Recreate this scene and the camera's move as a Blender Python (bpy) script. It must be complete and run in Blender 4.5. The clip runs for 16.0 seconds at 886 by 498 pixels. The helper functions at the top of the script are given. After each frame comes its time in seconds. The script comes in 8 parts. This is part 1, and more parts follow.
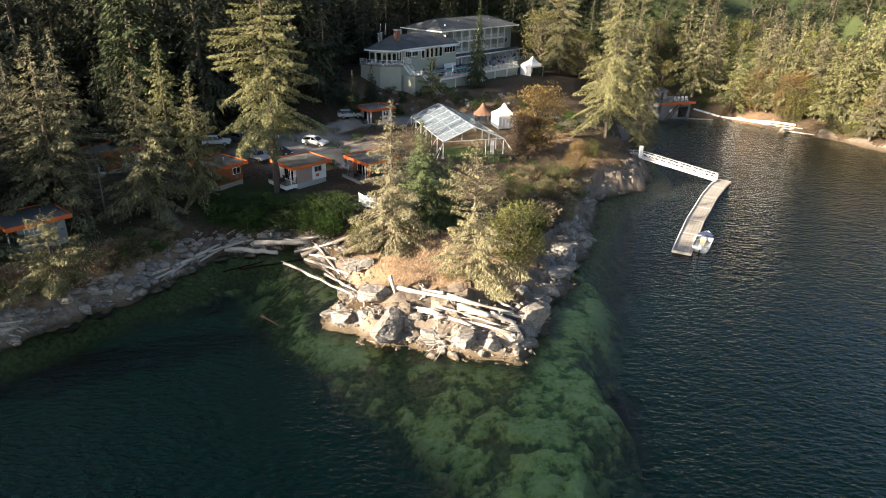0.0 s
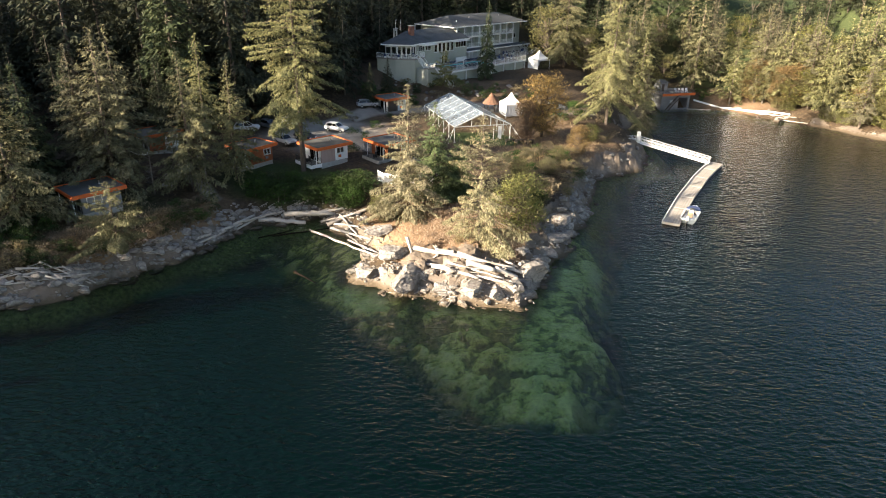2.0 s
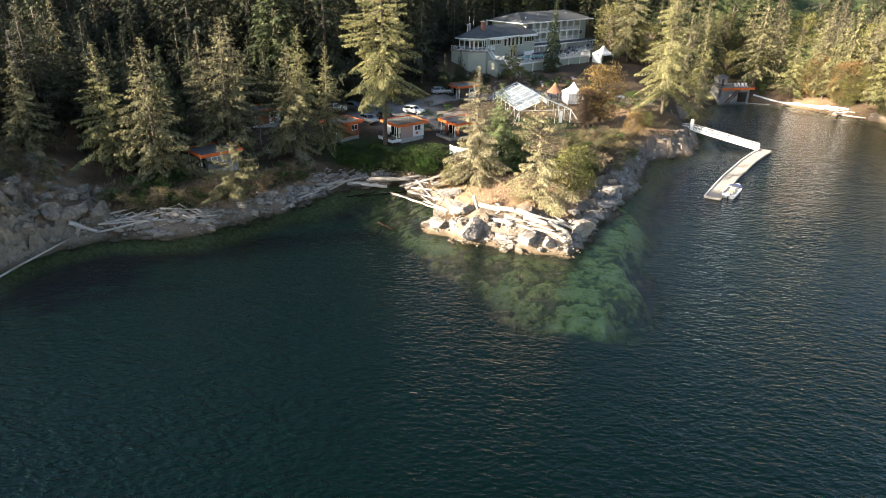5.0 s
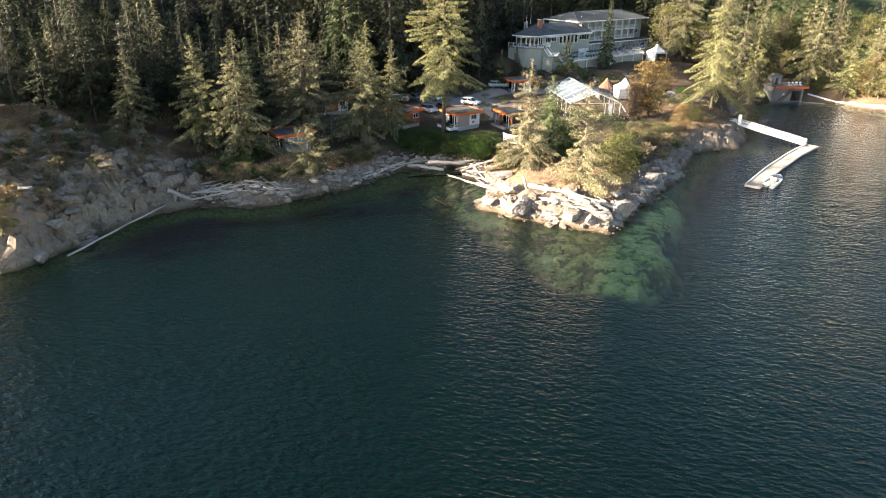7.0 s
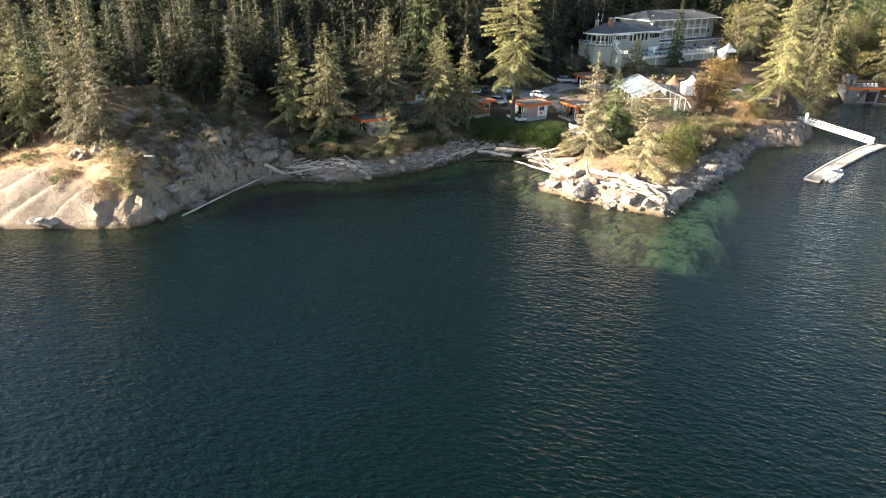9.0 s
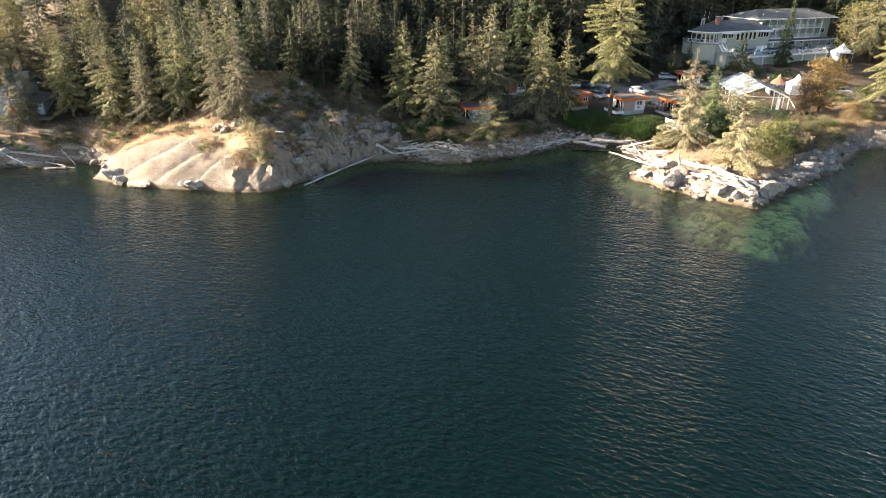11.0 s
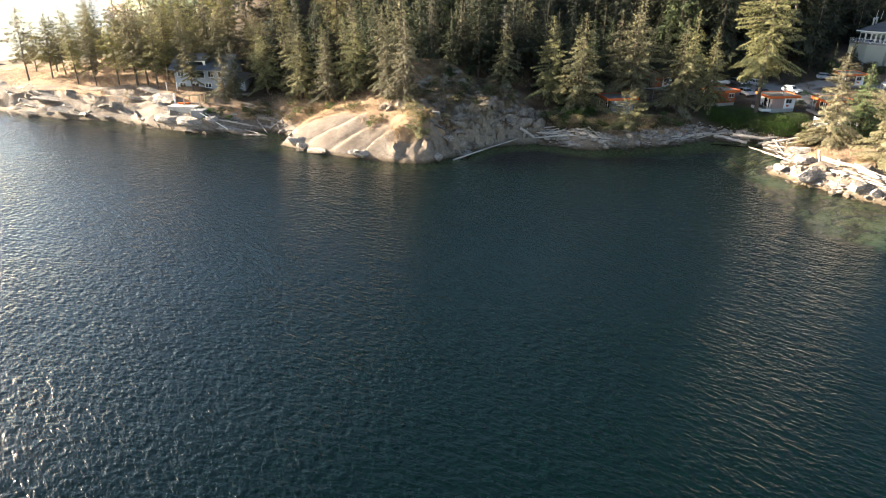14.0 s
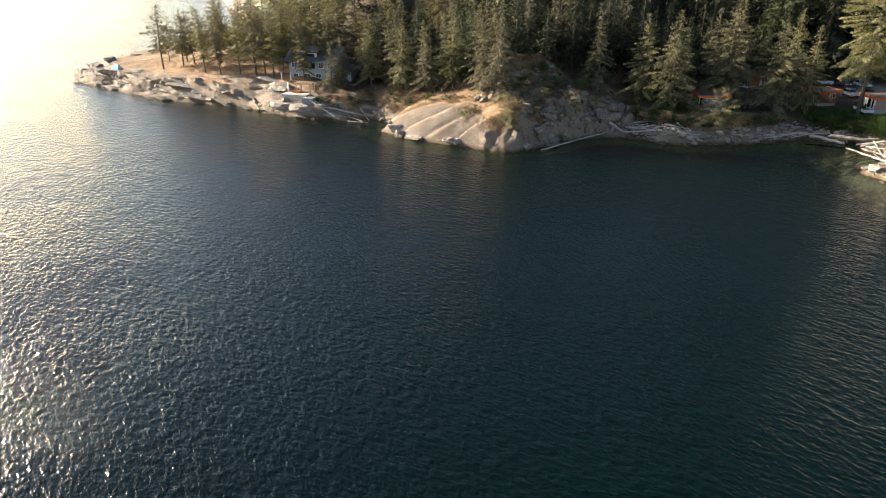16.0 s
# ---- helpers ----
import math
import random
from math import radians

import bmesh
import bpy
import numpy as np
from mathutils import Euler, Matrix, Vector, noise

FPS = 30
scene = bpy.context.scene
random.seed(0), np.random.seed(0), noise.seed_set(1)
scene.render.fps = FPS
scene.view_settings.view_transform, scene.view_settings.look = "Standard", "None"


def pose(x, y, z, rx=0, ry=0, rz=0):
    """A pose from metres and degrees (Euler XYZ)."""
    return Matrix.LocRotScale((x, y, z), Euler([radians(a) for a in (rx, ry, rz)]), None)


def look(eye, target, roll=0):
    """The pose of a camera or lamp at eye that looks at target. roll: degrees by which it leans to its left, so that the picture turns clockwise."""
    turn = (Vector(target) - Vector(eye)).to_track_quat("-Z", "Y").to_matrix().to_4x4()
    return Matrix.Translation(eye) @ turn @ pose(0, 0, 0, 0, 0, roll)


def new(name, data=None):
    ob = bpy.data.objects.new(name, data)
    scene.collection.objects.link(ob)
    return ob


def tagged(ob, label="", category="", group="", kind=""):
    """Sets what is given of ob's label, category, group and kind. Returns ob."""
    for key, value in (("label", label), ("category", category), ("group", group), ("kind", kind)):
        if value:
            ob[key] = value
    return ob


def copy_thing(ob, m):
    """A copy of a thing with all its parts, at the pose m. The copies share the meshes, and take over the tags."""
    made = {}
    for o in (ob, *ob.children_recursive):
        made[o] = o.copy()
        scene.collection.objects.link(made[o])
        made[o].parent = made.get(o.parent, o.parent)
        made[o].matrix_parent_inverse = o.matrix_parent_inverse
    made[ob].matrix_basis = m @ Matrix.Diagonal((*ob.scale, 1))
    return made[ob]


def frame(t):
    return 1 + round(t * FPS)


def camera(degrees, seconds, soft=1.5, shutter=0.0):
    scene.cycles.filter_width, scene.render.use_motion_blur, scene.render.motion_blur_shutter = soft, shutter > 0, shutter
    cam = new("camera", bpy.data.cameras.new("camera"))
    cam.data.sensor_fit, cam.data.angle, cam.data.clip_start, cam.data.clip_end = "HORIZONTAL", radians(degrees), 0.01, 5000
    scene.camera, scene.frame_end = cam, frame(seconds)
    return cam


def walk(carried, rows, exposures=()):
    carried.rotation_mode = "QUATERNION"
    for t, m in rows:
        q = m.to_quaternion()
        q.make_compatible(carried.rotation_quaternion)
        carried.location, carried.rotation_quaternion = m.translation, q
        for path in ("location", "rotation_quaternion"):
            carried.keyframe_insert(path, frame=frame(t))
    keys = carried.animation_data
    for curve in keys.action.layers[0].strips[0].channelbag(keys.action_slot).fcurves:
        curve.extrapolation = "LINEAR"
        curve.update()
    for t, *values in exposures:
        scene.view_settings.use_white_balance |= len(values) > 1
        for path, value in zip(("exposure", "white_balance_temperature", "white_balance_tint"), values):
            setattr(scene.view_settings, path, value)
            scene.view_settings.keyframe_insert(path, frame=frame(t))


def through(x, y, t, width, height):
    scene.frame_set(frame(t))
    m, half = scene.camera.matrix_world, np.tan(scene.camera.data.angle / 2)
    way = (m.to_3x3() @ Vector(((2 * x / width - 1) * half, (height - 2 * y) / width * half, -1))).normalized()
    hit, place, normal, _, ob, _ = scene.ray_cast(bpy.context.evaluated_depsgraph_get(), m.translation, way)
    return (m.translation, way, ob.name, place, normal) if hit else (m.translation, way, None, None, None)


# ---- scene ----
cam = camera(68.4, 16.0, 1.0)
PATH = [
    (0, (-1.061, -2.264, 35.38), (-1.069, -0.435, 34.569), 1.4),
    (0.5, (-1.019, -4.735, 35.334), (-1.028, -2.907, 34.524), 1.2),
    (1, (-0.956, -7.376, 35.294), (-0.971, -5.548, 34.483), 1.1),
    (1.5, (-0.848, -10.001, 35.289), (-0.877, -8.172, 34.478), 1.0),
    (2, (-0.791, -12.592, 35.284), (-0.835, -10.764, 34.473), 1.0),
    (2.5, (-0.763, -15.204, 35.258), (-0.83, -13.376, 34.449), 0.9),
    (3, (-0.629, -17.749, 35.192), (-0.721, -15.921, 34.384), 0.9),
    (3.5, (-0.513, -20.332, 35.135), (-0.627, -18.505, 34.329), 0.8),
    (4, (-0.387, -22.843, 35.08), (-0.539, -21.02, 34.273), 0.8),
    (6.5, (1.463, -35.026, 35.025), (1.108, -33.231, 34.218), 0.6),
    (7, (1.901, -37.534, 34.968), (1.507, -35.747, 34.161), 0.6),
    (7.5, (2.461, -40.127, 34.949), (2.015, -38.352, 34.142), 0.5),
    (8, (3.021, -42.528, 34.921), (2.526, -40.767, 34.114), 0.5),
    (10.5, (6.378, -53.896, 35.162), (5.622, -52.233, 34.348), 0.6),
    (11, (7.424, -56.0, 35.198), (6.587, -54.378, 34.382), 0.5),
    (11.5, (8.555, -57.967, 35.236), (7.65, -56.381, 34.42), 0.4),
    (12, (9.728, -59.974, 35.287), (8.767, -58.423, 34.469), 0.4),
    (12.5, (10.837, -61.886, 35.333), (9.822, -60.37, 34.514), 0.3),
    (13, (12.132, -63.604, 35.412), (11.061, -62.127, 34.591), 0.2),
    (13.5, (13.607, -65.043, 35.516), (12.48, -63.61, 34.694), 0.1),
    (14, (15.221, -66.212, 35.628), (14.035, -64.828, 34.804), -0.0),
    (14.5, (16.876, -67.36, 35.719), (15.637, -66.025, 34.893), -0.1),
    (15, (18.412, -68.641, 35.773), (17.124, -67.354, 34.946), -0.2),
    (15.5, (19.879, -70.012, 35.799), (18.544, -68.772, 34.973), -0.3),
    (16, (21.391, -71.373, 35.82), (20.013, -70.182, 34.994), -0.4),
]
walk(cam, [(t, look(eye, target, roll)) for t, eye, target, roll in PATH], [(0, 2.24), (4, 2.6), (8, 2.97), (11, 3.01), (13.5, 2.95), (16, 2.2)])

# ---- light ----
SUN_AZ, SUN_EL = -114.5, 18.5          # degrees clockwise from +y, and above the horizon
world = bpy.data.worlds.new("sky")
scene.world = world
world.use_nodes = True
wn = world.node_tree.nodes
sky = wn.new("ShaderNodeTexSky")
sky.sky_type = "NISHITA"
sky.sun_disc = False
sky.sun_elevation, sky.sun_rotation = radians(SUN_EL), radians(SUN_AZ % 360)
sky.air_density, sky.dust_density = 1.0, 1.3
wn["Background"].inputs["Strength"].default_value = 0.047
pale = wn.new("ShaderNodeHueSaturation")           # a hazy, paler sky
pale.inputs["Saturation"].default_value, pale.inputs["Value"].default_value = 0.82, 0.68
world.node_tree.links.new(sky.outputs["Color"], pale.inputs["Color"])
clear = wn.new("ShaderNodeGamma")                    # brighter towards the sun, deeper away from it
clear.inputs["Gamma"].default_value = 1.5
world.node_tree.links.new(pale.outputs["Color"], clear.inputs["Color"])
world.node_tree.links.new(clear.outputs["Color"], wn["Background"].inputs["Color"])
sun = new("sun", bpy.data.lights.new("sun", "SUN"))
sun.data.energy, sun.data.angle, sun.data.color = 5.0, radians(0.6), (1.0, 0.86, 0.68)
_d = Vector((math.sin(radians(SUN_AZ)) * math.cos(radians(SUN_EL)), math.cos(radians(SUN_AZ)) * math.cos(radians(SUN_EL)), math.sin(radians(SUN_EL))))
sun.matrix_world = look(_d * 300, (0, 0, 0))

# ---- mesh tools ----
class Shape:
    """Gathers vertices and faces of one part."""

    def __init__(self):
        self.v, self.f = [], []

    def add(self, verts, faces):
        n = len(self.v)
        self.v += [tuple(p) for p in verts]
        self.f += [tuple(n + i for i in f) for f in faces]
        return self

    def box(self, x0, x1, y0, y1, z0, z1, m=None):
        p = [Vector((x, y, z)) for z in (z0, z1) for x, y in ((x0, y0), (x1, y0), (x1, y1), (x0, y1))]
        if m is not None:
            p = [m @ q for q in p]
        return self.add(p, [(3, 2, 1, 0), (4, 5, 6, 7), (0, 1, 5, 4), (1, 2, 6, 5), (2, 3, 7, 6), (3, 0, 4, 7)])

    def beam(self, a, b, w, h):
        """A square bar from a to b."""
        a, b = Vector(a), Vector(b)
        d = b - a
        m = Matrix.Translation(a) @ d.to_track_quat("X", "Z").to_matrix().to_4x4()
        return self.box(0, d.length, -w / 2, w / 2, -h / 2, h / 2, m)

    def tube(self, points, radii, n=8, cap=True):
        """A round bar along points."""
        points = [Vector(p) for p in points]
        rings = []
        for i, p in enumerate(points):
            d = points[min(i + 1, len(points) - 1)] - points[max(i - 1, 0)]
            q = d.to_track_quat("Z", "Y")
            rings.append([p + q @ Vector((math.cos(k * math.tau / n) * radii[i], math.sin(k * math.tau / n) * radii[i], 0)) for k in range(n)])
        faces = [(i * n + k, i * n + (k + 1) % n, (i + 1) * n + (k + 1) % n, (i + 1) * n + k) for i in range(len(points) - 1) for k in range(n)]
        if cap:
            faces += [tuple(range(n))[::-1], tuple((len(points) - 1) * n + k for k in range(n))]
        return self.add([p for r in rings for p in r], faces)

    def prism(self, outline, z0, z1, m=None):
        """A flat outline (x, y) raised from z0 to z1."""
        n = len(outline)
        p = [Vector((x, y, z)) for z in (z0, z1) for x, y in outline]
        if m is not None:
            p = [m @ q for q in p]
        return self.add(p, [tuple(range(n))[::-1], tuple(range(n, 2 * n))] + [(i, (i + 1) % n, n + (i + 1) % n, n + i) for i in range(n)])

    def sheet(self, corners, thick):
        """A slab below the given corners."""
        c = [Vector(p) for p in corners]
        nrm = (c[1] - c[0]).cross(c[2] - c[0]).normalized() * thick
        n = len(c)
        return self.add(c + [p - nrm for p in c], [tuple(range(n)), tuple(range(n, 2 * n))[::-1]] + [(i, n + i, n + (i + 1) % n, (i + 1) % n) for i in range(n)])

    def mesh(self, name, material, bevel=0.0, shade=False):
        me = bpy.data.meshes.new(name)
        me.from_pydata(self.v, [], self.f)
        if bevel:
            bm = bmesh.new()
            bm.from_mesh(me)
            bmesh.ops.remove_doubles(bm, verts=bm.verts, dist=0.0005)
            bmesh.ops.recalc_face_normals(bm, faces=bm.faces)
            bmesh.ops.bevel(bm, geom=list(bm.edges), offset=bevel, segments=1, affect="EDGES", profile=0.5)
            bm.to_mesh(me)
            bm.free()
        if shade:
            me.shade_smooth()
        if material is not None:
            me.materials.append(material)
        me.update()
        return me


def part(name, shape, material, parent, label="", bevel=0.0, shade=False, m=None):
    """One mesh object under a thing or a part."""
    ob = new(name, shape if isinstance(shape, bpy.types.Mesh) else shape.mesh(name, material, bevel, shade))
    ob.parent = parent
    if m is not None:
        ob.matrix_basis = m
    return tagged(ob, label)


def thing(name, m, label, category, group="", kind=""):
    """An empty base that carries the parts of one thing."""
    ob = tagged(new(name), label, category, group, kind)
    ob.empty_display_size = 0.2
    ob.matrix_basis = m
    return ob


def solid(name, shape, material, m, label, category, group="", kind="", bevel=0.0, shade=False):
    """A thing that is one mesh."""
    ob = new(name, shape if isinstance(shape, bpy.types.Mesh) else shape.mesh(name, material, bevel, shade))
    ob.matrix_basis = m
    return tagged(ob, label, category, group, kind)


def ground_at(x, y):
    return float(height(np.array([x]), np.array([y]))[0])

# ---- materials ----
class Nodes:
    def __init__(self, name):
        self.m = bpy.data.materials.new(name)
        self.m.use_nodes = True
        self.t = self.m.node_tree
        self.t.nodes.clear()

    def n(self, kind, ins=(), **attrs):
        node = self.t.nodes.new("ShaderNode" + kind)
        for k, v in attrs.items():
            if k == "operation":
                node.operation = v
            elif k == "blend_type":
                node.blend_type = v
            elif k == "data_type":
                node.data_type = v
            elif k == "attribute_name":
                node.attribute_name = v
            elif k == "feature":
                node.feature = v
            elif k == "noise_dimensions":
                node.noise_dimensions = v
        for key, v in dict(ins).items():
            if isinstance(v, bpy.types.NodeSocket):
                self.t.links.new(v, node.inputs[key])
            elif v is not None:
                node.inputs[key].default_value = v
        return node

    def noise(self, co, scale, detail=4.0, rough=0.55, distort=0.0):
        return self.n("TexNoise", {"Vector": co, "Scale": scale, "Detail": detail, "Roughness": rough, "Distortion": distort}).outputs["Fac"]

    def ramp(self, fac, stops):
        node = self.n("ValToRGB", {"Fac": fac})
        el = node.color_ramp.elements
        while len(el) < len(stops):
            el.new(0.5)
        for e, (pos, c) in zip(el, stops):
            e.position = pos
            e.color = (*c, 1) if not isinstance(c, (int, float)) else (c, c, c, 1)
        return node.outputs["Color"]

    def mix(self, fac, a, b, blend="MIX"):
        node = self.n("MixRGB", {"Fac": fac, "Color1": a if isinstance(a, bpy.types.NodeSocket) else (*a, 1), "Color2": b if isinstance(b, bpy.types.NodeSocket) else (*b, 1)}, blend_type=blend)
        return node.outputs["Color"]

    def math(self, op, a, b=0.0):
        return self.n("Math", {0: a, 1: b}, operation=op).outputs[0]

    def done(self, shader):
        out = self.t.nodes.new("ShaderNodeOutputMaterial")
        self.t.links.new(shader, out.inputs["Surface"])
        return self.m

    def bsdf(self, color, rough=0.7, metal=0.0, bump=None, strength=0.3, dist=0.05, spec=0.4, **extra):
        ins = {"Base Color": color if isinstance(color, bpy.types.NodeSocket) else (*color, 1), "Roughness": rough, "Metallic": metal, "Specular IOR Level": spec}
        if bump is not None:
            ins["Normal"] = self.n("Bump", {"Height": bump, "Strength": strength, "Distance": dist}).outputs["Normal"]
        return self.n("BsdfPrincipled", ins).outputs["BSDF"]


def surface(name, dark, light, scale=2.0, fine=30.0, rough=0.75, metal=0.0, bump=0.25, dist=0.02, stain=None, spec=0.35, stretch=None):
    """A plain real surface: two colours mixed by coarse and fine noise, with stains and slight relief."""
    k = Nodes(name)
    co = k.n("TexCoord").outputs["Object"]
    if stretch:
        co = k.n("Mapping", {"Vector": co, "Scale": stretch}).outputs["Vector"]
    a, b = k.noise(co, scale), k.noise(co, fine, 3.0)
    fac = k.math("ADD", k.math("MULTIPLY", a, 0.6), k.math("MULTIPLY", b, 0.4))
    info = k.n("ObjectInfo").outputs["Random"]
    fac = k.math("ADD", fac, k.math("MULTIPLY", k.math("SUBTRACT", info, 0.5), 0.15))
    col = k.ramp(fac, [(0.3, dark), (0.7, light)])
    if stain:
        s = k.ramp(k.noise(co, scale * 0.7, 5.0, 0.65, 0.4), [(0.52, 0.0), (0.68, 0.7)])
        col = k.mix(s, col, stain)
    r = k.math("ADD", rough - 0.08, k.math("MULTIPLY", b, 0.16))
    return k.done(k.bsdf(col, r, metal, b, bump, dist, spec))


def foliage_material(name, dark, light, tip, through=0.18):
    k = Nodes(name)
    isl = k.n("NewGeometry").outputs["Random Per Island"]
    obj = k.n("ObjectInfo").outputs["Random"]
    co = k.n("TexCoord").outputs["Object"]
    big = k.noise(co, 0.9, 3.0)
    f = k.math("ADD", k.math("MULTIPLY", isl, 0.3), k.math("MULTIPLY", big, 0.7))
    col = k.ramp(f, [(0.2, dark), (0.55, light), (0.85, tip)])
    hsv = k.n("HueSaturation", {"Hue": k.math("ADD", 0.485, k.math("MULTIPLY", obj, 0.03)), "Saturation": k.math("ADD", 0.8, k.math("MULTIPLY", obj, 0.3)), "Value": k.math("ADD", 0.75, k.math("MULTIPLY", obj, 0.5)), "Color": col}).outputs["Color"]
    d = k.n("BsdfPrincipled", {"Base Color": hsv, "Roughness": 0.65, "Specular IOR Level": 0.2}).outputs["BSDF"]
    t = k.n("BsdfTranslucent", {"Color": hsv}).outputs["BSDF"]
    return k.done(k.n("MixShader", {0: through, 1: d, 2: t}).outputs["Shader"])


def ground_material():
    k = Nodes("ground")
    pos = k.n("NewGeometry").outputs["Position"]
    at = {a: k.n("Attribute", attribute_name=a).outputs["Fac"] for a in ("rock", "green", "gravel", "dry", "knoll", "lichen")}
    z = k.n("SeparateXYZ", {"Vector": pos}).outputs["Z"]
    n1, n2, n3 = k.noise(pos, 0.35), k.noise(pos, 2.2, 6.0, 0.6), k.noise(pos, 14.0, 4.0)
    # earth and forest litter
    duff = k.ramp(n2, [(0.3, (0.028, 0.02, 0.013)), (0.55, (0.075, 0.052, 0.03)), (0.75, (0.14, 0.1, 0.06))])
    dry = k.ramp(k.math("ADD", k.math("MULTIPLY", n2, 0.6), k.math("MULTIPLY", n3, 0.4)), [(0.3, (0.2, 0.125, 0.072)), (0.5, (0.31, 0.205, 0.125)), (0.7, (0.39, 0.28, 0.18))])
    dry = k.mix(k.ramp(k.math("ADD", k.math("MULTIPLY", n1, 0.6), k.math("MULTIPLY", n2, 0.4)), [(0.4, 0.0), (0.62, 0.8)]), dry, (0.16, 0.1, 0.055))
    green = k.ramp(k.math("ADD", k.math("MULTIPLY", n2, 0.5), k.math("MULTIPLY", n3, 0.5)), [(0.3, (0.02, 0.032, 0.01)), (0.6, (0.05, 0.075, 0.022)), (0.8, (0.1, 0.11, 0.035))])
    gravel = k.ramp(k.math("ADD", k.math("MULTIPLY", n1, 0.6), k.math("MULTIPLY", n3, 0.4)), [(0.3, (0.18, 0.165, 0.145)), (0.7, (0.34, 0.315, 0.28))])
    # granite with cracks, lichen and a dark tidal band
    vor = k.n("TexVoronoi", {"Vector": k.mix(0.12, pos, k.n("TexNoise", {"Vector": pos, "Scale": 0.9}).outputs["Color"]), "Scale": 0.24}, feature="DISTANCE_TO_EDGE").outputs["Distance"]
    vor2 = k.n("TexVoronoi", {"Vector": k.n("Mapping", {"Vector": pos, "Rotation": (0.5, 0.3, 0.64), "Scale": (0.25, 2.0, 1.2)}).outputs["Vector"], "Scale": 0.5}, feature="DISTANCE_TO_EDGE").outputs["Distance"]
    broken = k.ramp(k.n("TexNoise", {"Vector": pos, "Scale": 0.45, "Detail": 3.0}).outputs["Fac"], [(0.42, 0.0), (0.56, 1.0)])
    crack = k.math("MAXIMUM", broken, k.math("MINIMUM", k.ramp(vor, [(0.0, 0.0), (0.016, 1.0)]), k.ramp(vor2, [(0.0, 0.0), (0.03, 1.0)])))
    rock = k.ramp(k.math("ADD", k.math("MULTIPLY", n1, 0.35), k.math("ADD", k.math("MULTIPLY", n2, 0.4), k.math("MULTIPLY", n3, 0.25))), [(0.34, (0.115, 0.092, 0.072)), (0.5, (0.18, 0.147, 0.118)), (0.66, (0.265, 0.225, 0.185))])
    rock = k.mix(k.ramp(k.noise(pos, 0.8, 5.0, 0.7), [(0.55, 0.0), (0.7, 0.6)]), rock, (0.27, 0.2, 0.12))
    rock = k.mix(k.ramp(k.noise(pos, 0.28, 6.0, 0.7, 0.5), [(0.4, 0.0), (0.58, 0.8)]), rock, (0.135, 0.106, 0.08))
    rock = k.mix(k.math("MULTIPLY", k.math("SUBTRACT", 1.0, crack), 0.35), rock, (0.07, 0.06, 0.05))
    grime = k.ramp(k.math("ADD", k.noise(pos, 0.7, 5.0, 0.65), k.math("MULTIPLY", at["lichen"], 0.22)), [(0.52, 0.0), (0.68, 0.75)])
    rock = k.mix(k.math("MULTIPLY", grime, at["lichen"]), rock, k.ramp(n2, [(0.35, (0.12, 0.1, 0.072)), (0.65, (0.28, 0.225, 0.15))]))
    tide = k.ramp(k.math("ADD", z, k.math("MULTIPLY", k.math("SUBTRACT", n2, 0.5), 0.9)), [(0.25, 1.0), (0.75, 0.0)])
    rock = k.mix(k.math("MULTIPLY", tide, 0.85), rock, (0.085, 0.062, 0.036))
    land = k.mix(at["dry"], duff, dry)
    land = k.mix(at["green"], land, green)
    land = k.mix(at["gravel"], land, gravel)
    edge = k.ramp(k.math("ADD", at["rock"], k.math("ADD", k.math("MULTIPLY", k.math("SUBTRACT", n2, 0.5), 0.9), k.math("MULTIPLY", k.math("SUBTRACT", k.noise(pos, 0.5, 4.0), 0.5), 0.8))), [(0.45, 0.0), (0.58, 1.0)])
    land = k.mix(edge, land, rock)
    # the sea floor: stones and weed, green-brown in the shallows
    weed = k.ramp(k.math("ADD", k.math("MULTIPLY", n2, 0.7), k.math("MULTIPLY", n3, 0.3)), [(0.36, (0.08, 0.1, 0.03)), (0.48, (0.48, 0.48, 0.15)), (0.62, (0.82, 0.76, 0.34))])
    # paler on the lumps, darker in the hollows between them
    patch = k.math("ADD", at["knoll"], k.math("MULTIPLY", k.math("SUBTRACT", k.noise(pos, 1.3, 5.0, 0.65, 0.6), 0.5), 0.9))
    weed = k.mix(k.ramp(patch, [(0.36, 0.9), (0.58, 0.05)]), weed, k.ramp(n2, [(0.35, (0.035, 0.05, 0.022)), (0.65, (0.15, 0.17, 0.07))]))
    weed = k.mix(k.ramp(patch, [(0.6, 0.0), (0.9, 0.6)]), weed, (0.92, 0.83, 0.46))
    # light lost in deep water is put into the floor colour as dark green
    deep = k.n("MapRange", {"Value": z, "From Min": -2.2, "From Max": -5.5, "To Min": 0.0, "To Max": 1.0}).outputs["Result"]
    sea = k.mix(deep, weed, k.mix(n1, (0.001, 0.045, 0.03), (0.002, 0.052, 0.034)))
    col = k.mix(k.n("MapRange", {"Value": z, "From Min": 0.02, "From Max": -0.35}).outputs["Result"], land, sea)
    relief = k.math("ADD", k.math("MULTIPLY", n2, 0.7), k.math("ADD", k.math("MULTIPLY", n3, 0.25), k.math("MULTIPLY", crack, 0.35)))
    return k.done(k.bsdf(col, 0.85, 0.0, relief, 0.6, 0.25, 0.25))


